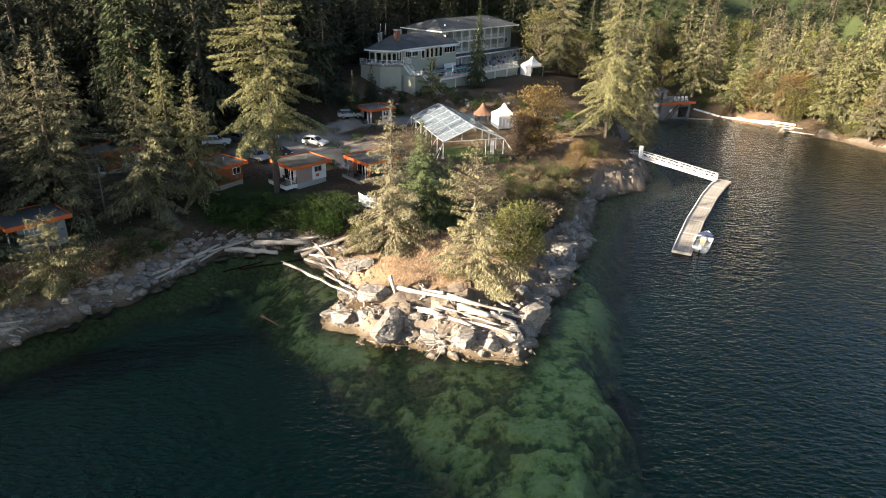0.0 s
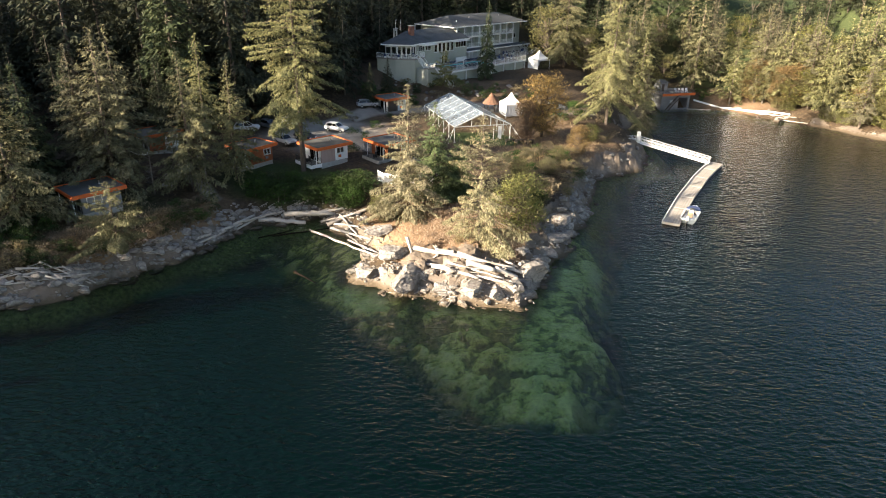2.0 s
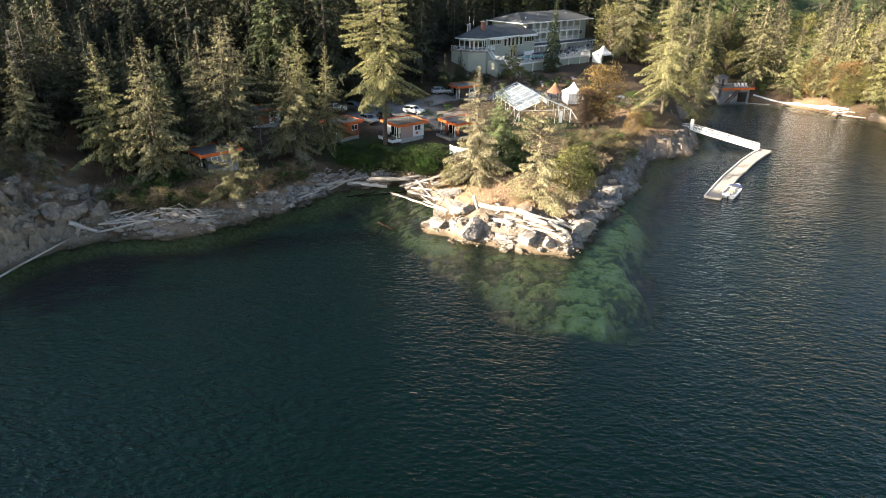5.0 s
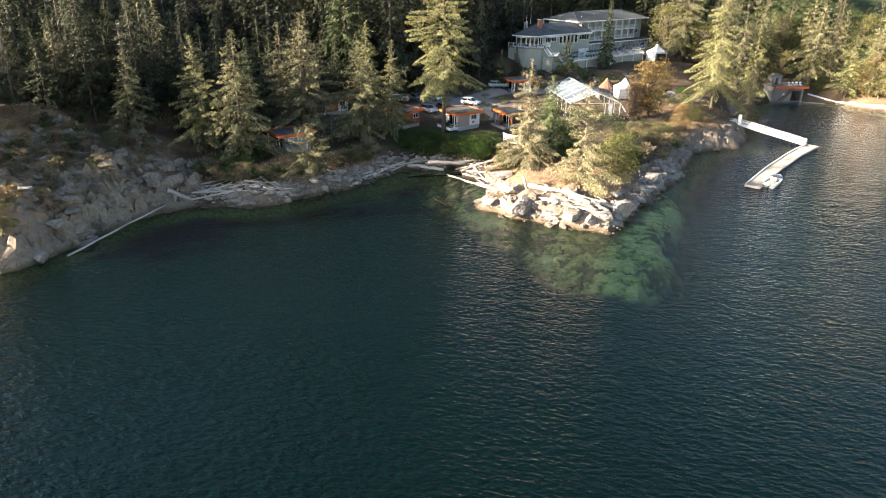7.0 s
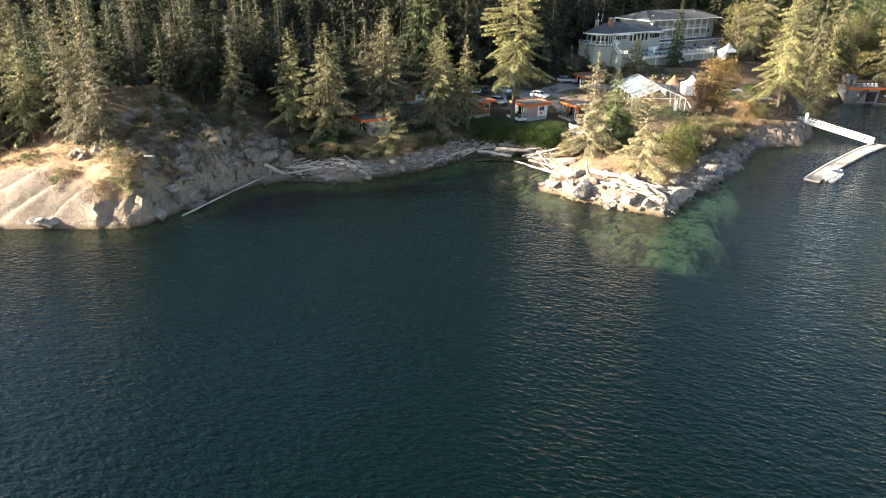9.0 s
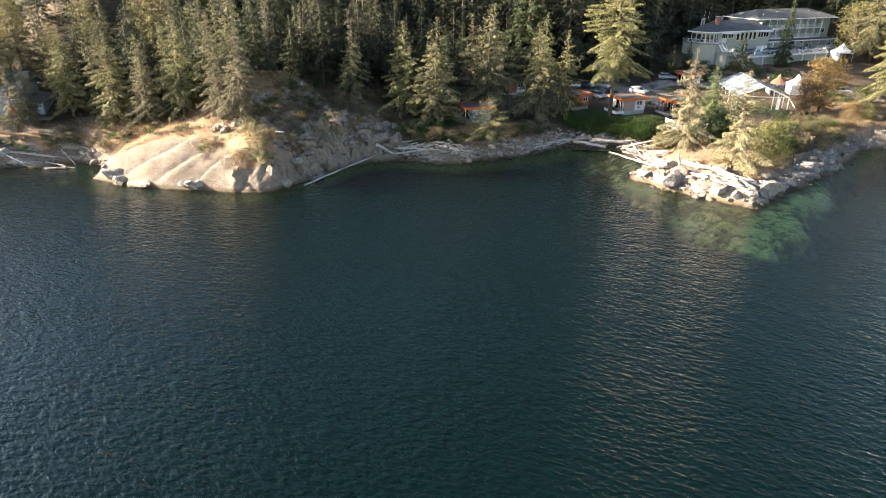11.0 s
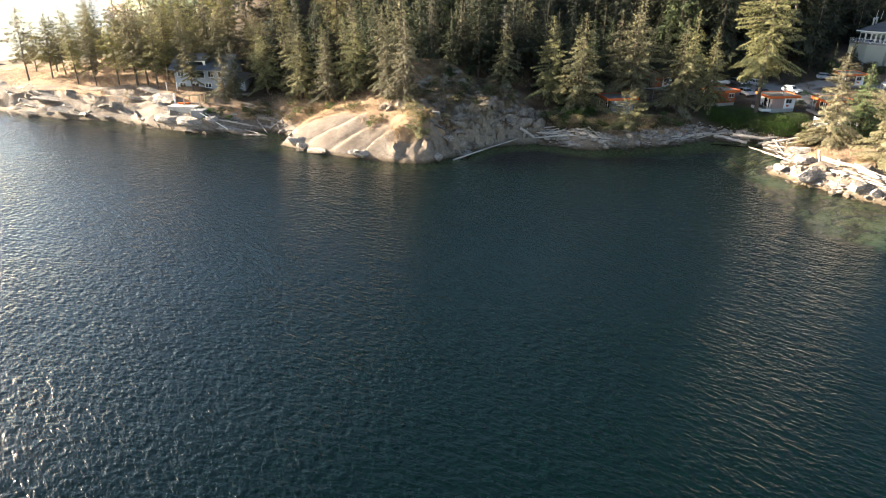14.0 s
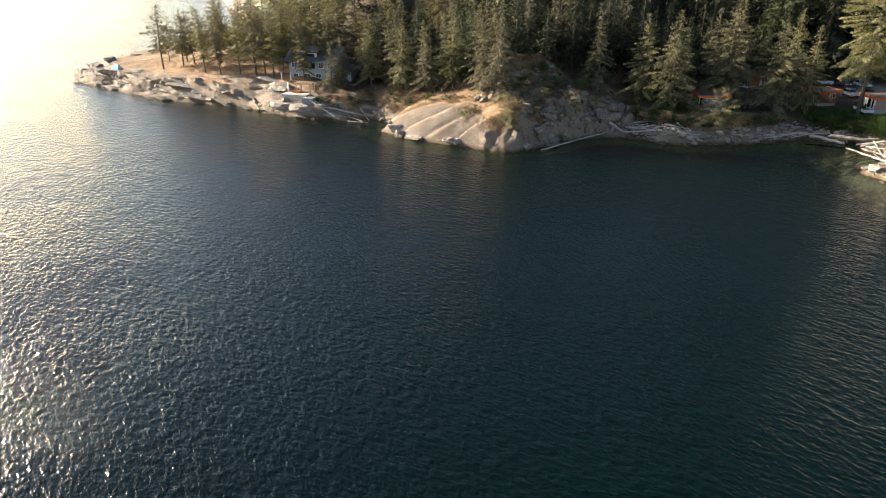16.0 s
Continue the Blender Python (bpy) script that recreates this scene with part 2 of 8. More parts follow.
def stone_material(name, dark, mid, light, tide_at=0.3):
    k = Nodes(name)
    co = k.n("TexCoord").outputs["Object"]
    pos = k.n("NewGeometry").outputs["Position"]
    z = k.n("SeparateXYZ", {"Vector": pos}).outputs["Z"]
    n1, n2, n3 = k.noise(pos, 0.6), k.noise(pos, 2.4, 6.0, 0.6), k.noise(pos, 16.0, 4.0)
    vor = k.n("TexVoronoi", {"Vector": k.n("Mapping", {"Vector": pos, "Rotation": (0.5, 0.3, 0.64), "Scale": (0.6, 2.4, 1.6)}).outputs["Vector"], "Scale": 0.6}, feature="DISTANCE_TO_EDGE").outputs["Distance"]
    crack = k.ramp(vor, [(0.0, 0.0), (0.03, 1.0)])
    f = k.math("ADD", k.math("MULTIPLY", n1, 0.3), k.math("ADD", k.math("MULTIPLY", n2, 0.4), k.math("MULTIPLY", n3, 0.3)))
    f = k.math("ADD", f, k.math("MULTIPLY", k.math("SUBTRACT", k.n("ObjectInfo").outputs["Random"], 0.5), 0.12))
    col = k.ramp(f, [(0.32, dark), (0.5, mid), (0.68, light)])
    col = k.mix(k.ramp(k.noise(pos, 0.9, 5.0, 0.7), [(0.55, 0.0), (0.7, 0.5)]), col, (0.25, 0.19, 0.12))
    col = k.mix(k.math("MULTIPLY", k.math("SUBTRACT", 1.0, crack), 0.7), col, (0.07, 0.06, 0.05))
    tide = k.ramp(k.math("ADD", z, k.math("MULTIPLY", k.math("SUBTRACT", n2, 0.5), 0.9)), [(tide_at - 0.1, 1.0), (tide_at + 0.4, 0.0)])
    col = k.mix(k.math("MULTIPLY", tide, 0.85), col, (0.085, 0.062, 0.036))
    relief = k.math("ADD", k.math("MULTIPLY", n2, 0.7), k.math("ADD", k.math("MULTIPLY", n3, 0.3), k.math("MULTIPLY", crack, 0.4)))
    return k.done(k.bsdf(col, 0.82, 0.0, relief, 0.9, 0.3, 0.25))


def water_material():
    k = Nodes("sea_water")
    pos = k.n("NewGeometry").outputs["Position"]
    m1 = k.n("Mapping", {"Vector": pos, "Rotation": (0, 0, -0.6), "Scale": (0.62, 1.35, 1)}).outputs["Vector"]
    m2 = k.n("Mapping", {"Vector": pos, "Rotation": (0, 0, -0.95), "Scale": (0.7, 1.35, 1)}).outputs["Vector"]
    swell = k.noise(m1, 0.4, 1.0)
    chop = k.math("ADD", k.noise(m2, 1.3, 1.0, 0.45, 0.3), k.math("MULTIPLY", k.noise(m1, 2.3, 1.0, 0.45, 0.4), 0.6))
    rip = k.noise(m1, 6.5, 2.0, 0.55, 0.3)
    wind = k.ramp(k.noise(pos, 0.03, 2.0), [(0.35, 0.75), (0.65, 1.1)])
    h = k.math("ADD", k.math("MULTIPLY", swell, 0.16), k.math("ADD", k.math("MULTIPLY", chop, 0.175), k.math("MULTIPLY", rip, 0.042)))
    h = k.math("MULTIPLY", h, wind)
    nrm = k.n("Bump", {"Height": h, "Strength": 1.0, "Distance": 1.0}).outputs["Normal"]
    clear = k.n("BsdfTransparent", {"Color": (0.78, 0.95, 0.74, 1)}).outputs["BSDF"]
    gloss = k.n("BsdfGlossy", {"Color": (1, 1, 1, 1), "Roughness": 0.12, "Normal": nrm}).outputs["BSDF"]
    fres = k.n("Fresnel", {"IOR": 1.3, "Normal": nrm}).outputs["Fac"]
    # where it is deep no light comes back from the bottom: the green of the water itself
    tone = k.mix(k.noise(pos, 0.02, 3.0), (0.0002, 0.0028, 0.0022), (0.0003, 0.0037, 0.0029))
    deep = k.n("BsdfDiffuse", {"Color": tone, "Normal": nrm}).outputs["BSDF"]
    body = k.n("MixShader", {0: k.n("Attribute", attribute_name="shallow").outputs["Fac"], 1: deep, 2: clear}).outputs["Shader"]
    return k.done(k.n("MixShader", {0: fres, 1: body, 2: gloss}).outputs["Shader"])


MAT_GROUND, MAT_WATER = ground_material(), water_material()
MAT_STONE = stone_material("granite", (0.115, 0.102, 0.087), (0.265, 0.24, 0.213), (0.42, 0.385, 0.345))
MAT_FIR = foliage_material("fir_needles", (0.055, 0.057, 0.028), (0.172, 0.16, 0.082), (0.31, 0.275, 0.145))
# paler copy of the fir needles, with sunlight put into the colour
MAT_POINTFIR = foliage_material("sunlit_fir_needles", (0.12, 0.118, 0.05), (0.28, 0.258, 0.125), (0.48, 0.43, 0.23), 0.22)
MAT_GREENFIR = foliage_material("green_fir_needles", (0.045, 0.07, 0.028), (0.12, 0.155, 0.06), (0.21, 0.24, 0.1))
MAT_YOUNGFIR = foliage_material("young_fir_needles", (0.1, 0.11, 0.04), (0.22, 0.22, 0.085), (0.36, 0.33, 0.14), 0.35)
# spruce needles, also on the forest firs with shade put into their dark green
MAT_SPRUCE_SHADED = foliage_material("spruce_needles", (0.018, 0.025, 0.012), (0.048, 0.058, 0.028), (0.11, 0.11, 0.052))
MAT_PINE = foliage_material("pine_needles", (0.07, 0.066, 0.025), (0.19, 0.17, 0.068), (0.33, 0.275, 0.12))
MAT_LEAF = foliage_material("broad_leaves", (0.06, 0.064, 0.02), (0.155, 0.146, 0.048), (0.3, 0.255, 0.1), 0.4)
MAT_AUTUMN = foliage_material("turning_leaves", (0.1, 0.08, 0.045), (0.22, 0.175, 0.1), (0.36, 0.29, 0.17), 0.4)
MAT_PALE = foliage_material("pale_leaves", (0.06, 0.062, 0.025), (0.145, 0.138, 0.055), (0.26, 0.235, 0.11), 0.35)
MAT_RUST = foliage_material("rust_leaves", (0.06, 0.042, 0.022), (0.17, 0.112, 0.055), (0.32, 0.205, 0.105), 0.3)
MAT_BRAMBLE = foliage_material("bramble_leaves", (0.02, 0.038, 0.01), (0.05, 0.085, 0.02), (0.1, 0.14, 0.035), 0.35)
MAT_BARK = surface("bark", (0.06, 0.045, 0.035), (0.17, 0.135, 0.105), 1.2, 14, 0.9, bump=0.7, dist=0.05, stretch=(1, 1, 0.25))
MAT_DEADWOOD = surface("dead_wood", (0.12, 0.1, 0.085), (0.27, 0.24, 0.21), 1.0, 12, 0.9, bump=0.5, dist=0.04)
MAT_DRIFT = surface("driftwood", (0.25, 0.215, 0.18), (0.54, 0.49, 0.43), 0.8, 18, 0.85, bump=0.5, dist=0.03, stain=(0.2, 0.16, 0.12), stretch=(0.3, 1, 1))
MAT_WETLOG = surface("wet_log", (0.004, 0.003, 0.002), (0.014, 0.009, 0.006), 0.85, 12, 0.85, bump=0.8, dist=0.04, spec=0.08)
MAT_SIDING = surface("sage_siding", (0.33, 0.34, 0.28), (0.42, 0.425, 0.36), 0.5, 20, 0.75, bump=0.15)
MAT_TRIM = surface("white_paint", (0.66, 0.65, 0.62), (0.8, 0.79, 0.76), 1.5, 25, 0.6, bump=0.08)
MAT_SHINGLE = surface("grey_shingle", (0.045, 0.05, 0.053), (0.095, 0.1, 0.105), 0.7, 9, 0.9, bump=0.5, dist=0.03, stain=(0.05, 0.055, 0.045))
MAT_ORANGE = surface("orange_fascia", (0.42, 0.085, 0.02), (0.6, 0.14, 0.03), 1.5, 20, 0.55, bump=0.1)
MAT_ROOFING = surface("flat_roofing", (0.07, 0.07, 0.068), (0.14, 0.138, 0.13), 0.6, 14, 0.9, bump=0.2, stain=(0.1, 0.085, 0.06))
MAT_PINK = surface("pinkish_boards", (0.32, 0.22, 0.19), (0.43, 0.31, 0.27), 1.0, 8, 0.75, stretch=(6, 6, 0.4))
MAT_REDWOOD = surface("red_cedar_boards", (0.2, 0.06, 0.02), (0.36, 0.115, 0.04), 1.0, 6, 0.7, stretch=(7, 7, 0.3))
MAT_GREYPANEL = surface("grey_panel", (0.15, 0.155, 0.16), (0.22, 0.225, 0.23), 0.8, 20, 0.7)
MAT_BOARDS = surface("weathered_boards", (0.2, 0.18, 0.155), (0.38, 0.35, 0.31), 1.0, 9, 0.85, bump=0.4, stretch=(0.5, 5, 1), stain=(0.15, 0.12, 0.09))
MAT_DARKWOOD = surface("dark_stained_wood", (0.035, 0.025, 0.02), (0.08, 0.06, 0.045), 1.0, 10, 0.7)
MAT_NEWWOOD = surface("pale_timber", (0.4, 0.3, 0.2), (0.58, 0.46, 0.33), 1.2, 9, 0.75, stretch=(1, 1, 0.3))
MAT_IRON = surface("black_iron", (0.012, 0.012, 0.013), (0.03, 0.03, 0.03), 3, 30, 0.5)
MAT_ALU = surface("painted_aluminium", (0.55, 0.55, 0.54), (0.7, 0.7, 0.68), 2, 25, 0.45, metal=0.3)
MAT_CONCRETE = surface("concrete", (0.28, 0.27, 0.25), (0.45, 0.44, 0.41), 0.8, 16, 0.9, stain=(0.2, 0.19, 0.17))
MAT_STEEL = surface("galvanised_steel", (0.3, 0.31, 0.31), (0.45, 0.45, 0.45), 2, 20, 0.4, metal=0.8)
MAT_CANVAS = surface("white_canvas", (0.62, 0.61, 0.59), (0.78, 0.77, 0.75), 0.9, 12, 0.7, bump=0.3, dist=0.05)
MAT_BLUEWALL = surface("slate_blue_siding", (0.25, 0.29, 0.325), (0.35, 0.395, 0.44), 0.7, 15, 0.75, stain=(0.44, 0.45, 0.45))
MAT_BLUEROOF = surface("blue_metal_roof", (0.11, 0.13, 0.15), (0.17, 0.195, 0.215), 0.5, 14, 0.5, metal=0.2)
MAT_BRICK = surface("chimney_brick", (0.17, 0.07, 0.05), (0.28, 0.13, 0.09), 3, 20, 0.85)
MAT_THATCH = surface("rusty_thatch", (0.1, 0.055, 0.035), (0.2, 0.11, 0.07), 1.5, 14, 0.9, bump=0.6)
MAT_RUBBER = surface("black_rubber", (0.015, 0.015, 0.015), (0.035, 0.035, 0.035), 3, 30, 0.8)
MAT_TARP = surface("blue_tarp", (0.05, 0.3, 0.5), (0.12, 0.45, 0.65), 1.5, 15, 0.5)
MAT_NAVY = surface("navy_canvas", (0.03, 0.045, 0.1), (0.06, 0.08, 0.16), 2, 20, 0.7)
MAT_TEAK = surface("worn_teak", (0.3, 0.2, 0.12), (0.48, 0.35, 0.22), 1.5, 12, 0.7)
MAT_POOLTILE = surface("pool_lining", (0.1, 0.5, 0.55), (0.2, 0.65, 0.68), 1.0, 12, 0.4)


def glass_material(name, tint=(0.8, 0.85, 0.85)):
    k = Nodes(name)
    clear = k.n("BsdfTransparent", {"Color": (*tint, 1)}).outputs["BSDF"]
    gloss = k.n("BsdfGlossy", {"Color": (1, 1, 1, 1), "Roughness": 0.03}).outputs["BSDF"]
    return k.done(k.n("MixShader", {0: k.math("ADD", k.n("Fresnel", {"IOR": 1.5}).outputs["Fac"], 0.03), 1: clear, 2: gloss}).outputs["Shader"])


def sheet_vinyl():
    """The clear film of a tent roof: see-through with a milky scatter and creases."""
    k = Nodes("clear_vinyl")
    co = k.n("TexCoord").outputs["Object"]
    n = k.noise(k.n("Mapping", {"Vector": co, "Scale": (4.0, 0.25, 1)}).outputs["Vector"], 0.8, 3.0, 0.5)
    nrm = k.n("Bump", {"Height": n, "Strength": 0.6, "Distance": 0.12}).outputs["Normal"]
    clear = k.n("BsdfTransparent", {"Color": (0.82, 0.87, 0.9, 1)}).outputs["BSDF"]
    milk = k.n("BsdfPrincipled", {"Base Color": (0.33, 0.38, 0.43, 1), "Roughness": 0.25, "Normal": nrm}).outputs["BSDF"]
    f = k.ramp(n, [(0.3, 0.18), (0.7, 0.4)])
    return k.done(k.n("MixShader", {0: f, 1: clear, 2: milk}).outputs["Shader"])


def car_paint(name, color):
    k = Nodes(name)
    co = k.n("TexCoord").outputs["Object"]
    col = k.mix(k.ramp(k.noise(co, 1.5, 5.0), [(0.45, 0.0), (0.75, 0.35)]), color, tuple(c * 0.75 + 0.04 for c in color))
    return k.done(k.bsdf(col, 0.28, 0.0, k.noise(co, 40.0), 0.02, 0.01, 0.6))


MAT_GLASS, MAT_VINYL = glass_material("window_glass"), sheet_vinyl()
MAT_DARKGLASS = glass_material("tinted_glass", (0.2, 0.22, 0.23))
MAT_POOL = glass_material("pool_water", (0.55, 0.9, 0.92))
PAINTS = [car_paint("white_car", (0.72, 0.72, 0.7)), car_paint("black_car", (0.015, 0.016, 0.02)), car_paint("silver_car", (0.35, 0.36, 0.37)), car_paint("grey_car", (0.1, 0.11, 0.12))]

# ---- the plan: shoreline and heights ----
SHORE_WEST = [(-222, -20), (-203, -21), (-193, -17.5), (-180, -16), (-161, -11), (-145, -2.5), (-138.5, 1), (-132, 1), (-120, 4.5),
              (-114, 9), (-106, 16.5), (-99, 17.5), (-95, 11.5), (-84, 12.5), (-76, 15.5), (-69, 17.2), (-64.5, 21.5), (-62.5, 28), (-62, 37),
              (-60, 42), (-56, 47), (-46.5, 49), (-43, 51.5), (-39.7, 56.5), (-36, 60.5), (-34, 65), (-32, 70.5), (-29.5, 73.8), (-21, 76.5)]
SHORE_POINT = [(-14, 67), (-12, 63), (-14.5, 58.8), (-13.5, 57), (-9.8, 55.4), (-8.5, 53.5), (-4, 53), (1, 51), (6.3, 50.8), (8.4, 55.5),
               (10.3, 59), (10.5, 62), (14, 66.3), (14.5, 72.5), (17.2, 76.2), (18.2, 83), (21, 88.6), (23.3, 98.8), (28, 102), (33, 105)]
SHORE_BAY = [(36, 113.5), (38, 122), (35, 132), (38, 138), (48, 158), (52, 164), (60, 165), (70, 161.5), (78, 152), (83, 147), (88, 141),
             (92, 134), (102, 123), (120, 106), (150, 88), (220, 70), (400, 60), (1700, 40), (1700, 1700), (-1700, 1700), (-1700, 420), (-700, 235),
             (-420, 130), (-300, 78), (-255, 35), (-262, 8), (-245, -12)]
SHORE = np.array(SHORE_WEST + SHORE_POINT + SHORE_BAY, float)
# x, y, height, how many metres inland the bank takes to rise
RISE_WEST = [(-235, -8, 2, 7), (-200, -5, 4.5, 7), (-165, 5, 7, 7), (-140, 20, 8, 6), (-122, 17, 5.6, 4), (-110, 13, 4, 3), 
             (-100, 22, 7, 6), (-88, 21, 7.5, 6), (-79, 21, 8.5, 6), (-69, 30, 9.4, 4.2), (-66, 36, 8.2, 3.4), (-70, 55, 8, 3), (-85, 45, 14, 5), (-63, 57, 4, 3),
             (-54, 60, 3.5, 3), (-44, 62, 4.2, 3), (-38, 72, 3.8, 3), (-60, 76, 7, 4), (-85, 70, 15, 4), (-120, 50, 14, 4)]
RISE_MID = [(-34, 91, 4.2, 3), (-21, 91, 4, 3), (-26, 81, 2.6, 3), (-6, 74, 3.4, 4), (2, 68, 3.8, 5), (6, 85, 4.8, 3), (5, 110, 4.4, 4),
            (-28, 112, 5, 4), (-50, 105, 6.5, 4), (22, 100, 4.2, 3), (30, 112, 4.5, 3), (-12, 138, 7.5, 4), (-22, 150, 11.5, 4), (-10, 147, 9.0, 4), (22, 168, 9.0, 4), (-8, 128, 5.5, 4),
            (45, 160, 3, 3), (60, 175, 4, 6)]
RISE_HILLS = [(80, 166, 4.5, 8), (95, 185, 12, 6), (100, 143, 4, 8), (120, 150, 8, 6), (130, 118, 4.5, 8), (-75, 120, 14, 4), (-150, 60, 27, 4), (-130, 95, 30, 4), (-40, 155, 16, 4), (-60, 190, 34, 4), (0, 205, 20, 4),
              (0, 245, 40, 4), (60, 235, 34, 4), (130, 205, 28, 4), (-200, 100, 38, 4), (-120, 200, 55, 4), (0, 340, 80, 4), (150, 340, 80, 4),
              (-300, 300, 80, 4), (300, 200, 50, 4), (-240, 20, 3, 7)]
RISE = np.array(RISE_WEST + RISE_MID + RISE_HILLS, float)
_table = np.random.RandomState(7).rand(256, 256)


def vnoise(x, y, seed=0):
    """Smooth value noise from 0 to 1 with a cell of one unit."""
    x, y = np.asarray(x, float) + seed * 17.3, np.asarray(y, float) + seed * 9.7
    i, j = np.floor(x).astype(int), np.floor(y).astype(int)
    u, v = x - i, y - j
    u, v = u * u * (3 - 2 * u), v * v * (3 - 2 * v)
    a, b = _table[i % 256, j % 256], _table[(i + 1) % 256, j % 256]
    c, d = _table[i % 256, (j + 1) % 256], _table[(i + 1) % 256, (j + 1) % 256]
    return (a * (1 - u) + b * u) * (1 - v) + (c * (1 - u) + d * u) * v


def shore_distance(x, y):
    """Metres to the waterline, positive on land."""
    x, y = np.asarray(x, float), np.asarray(y, float)
    best, inside = np.full(x.shape, 1e9), np.zeros(x.shape, bool)
    for (ax, ay), (bx, by) in zip(SHORE, np.roll(SHORE, -1, axis=0)):
        dx, dy = bx - ax, by - ay
        k = np.clip(((x - ax) * dx + (y - ay) * dy) / (dx * dx + dy * dy), 0, 1)
        best = np.minimum(best, (x - ax - k * dx) ** 2 + (y - ay - k * dy) ** 2)
        if ay != by:
            inside ^= ((ay > y) != (by > y)) & (x < (bx - ax) * (y - ay) / (by - ay) + ax)
    return np.where(inside, 1, -1) * np.sqrt(best)


def smooth(a, b, v):
    k = np.clip((v - a) / (b - a), 0, 1)
    return k * k * (3 - 2 * k)


def cells(x, y, size, seed):
    """Fractured blocks: each point's nearest and second nearest jittered cell, the block's own number and the way to its middle."""
    u, v = x / size, y / size
    i0, j0 = np.floor(u).astype(int), np.floor(v).astype(int)
    f1, f2 = np.full(u.shape, 9.0), np.full(u.shape, 9.0)
    num, ddx, ddy = np.zeros(u.shape), np.zeros(u.shape), np.zeros(u.shape)
    for i in (-1, 0, 1):
        for j in (-1, 0, 1):
            a, b = (i0 + i + seed * 31) % 256, (j0 + j + seed * 57) % 256
            dx, dy = u - (i0 + i + _table[a, b]), v - (j0 + j + _table[b, a])
            d = np.hypot(dx, dy)
            near = d < f1
            f2 = np.where(near, f1, np.minimum(f2, d))
            num, ddx, ddy = np.where(near, _table[(a * 7 + 3) % 256, (b * 5 + 1) % 256], num), np.where(near, dx, ddx), np.where(near, dy, ddy)
            f1 = np.where(near, d, f1)
    return f1, f2, num, ddx * size, ddy * size


def knoll(x, y):
    """Weedy boulders and hollows of the sea floor, 0 to 1."""
    wx, wy = x + 1.4 * vnoise(x / 2.3, y / 2.3, 51), y + 1.4 * vnoise(x / 2.3, y / 2.3, 52)
    out = 0.05 + 0.85 * (vnoise(x / 5 + 0.3 * y / 5, y / 6, 53) - 0.45) + 0.45 * (vnoise(x / 0.9, y / 0.9, 55) - 0.5)
    for size, amp, seed in ((2.3, 0.5, 7), (0.95, 0.45, 9)):
        f1, f2, num, _, _ = cells(wx, wy, size, seed)
        out = out + amp * np.clip(1 - (f1 / 0.66) ** 2, 0, 1) * (0.4 + 0.8 * num)
    return np.clip(out, 0, 1)


def reef(x, y):
    """The shallow rocky shelf off the point and the cove, 0 to 1."""
    wob = 5 * (vnoise(x / 5, y / 5, 56) - 0.5)
    left = -13 + (50 - y) * 0.42 + wob
    off = smooth(left - 5, left + 4, x) * smooth(20.5, 10.5, x + wob) * (0.78 + 0.22 * smooth(-6, 8, x)) * smooth(19, 33, y + wob) * smooth(75, 60, y)
    side = 0.85 * np.exp(-(((x - 13) / 6) ** 2 + ((y - 60) / 12) ** 2))
    cove = 0.5 * np.exp(-(((x + 23) / 13) ** 2 + ((y - 65) / 10) ** 2))
    return np.maximum.reduce([off, side, cove])


def rock_mask(x, y, d):
    """How bare the rock is: the shore band, the headland's flank and the point."""
    wob = 2.5 * (vnoise(x / 3, y / 3, 3) - 0.5)
    band = np.where((x > -58) & (x < -18), 1 - smooth(0.5, 2.0, d + wob), 1 - smooth(1.2, 3.0, d + wob)) * np.where((x > 45) & (x < 84), 0.45, 1.0)
    band = np.where((x > 8) & (x < 36) & (y > 58) & (y < 118), 1 - smooth(2.5, 5.5, d + wob), band)
    head = np.exp(-(((x + 80) / 15) ** 2 + ((y - 15) / 7.5) ** 2)) * 1.5 * (0.45 + 0.55 * vnoise(x / 4, y / 4, 5))
    head2 = np.exp(-(((x + 66) / 8) ** 2 + ((y - 38) / 17) ** 2)) * (0.4 + 0.8 * vnoise(x / 3, y / 3, 6))
    along, across = 0.9 * x + 0.44 * y, -0.44 * x + 0.9 * y
    pen = smooth(-112, -122, x) * (1 - smooth(5, 15, d)) * (0.15 + 1.3 * vnoise(along / 9, across / 1.8, 8))
    point = np.exp(-(((x - 0) / 11) ** 2 + ((y - 56) / 6) ** 2)) * 1.5
    return np.clip(np.maximum.reduce([band, head * 1.4 - 0.2, head2 * 1.3 - 0.25, pen, point - 0.3]), 0, 1)


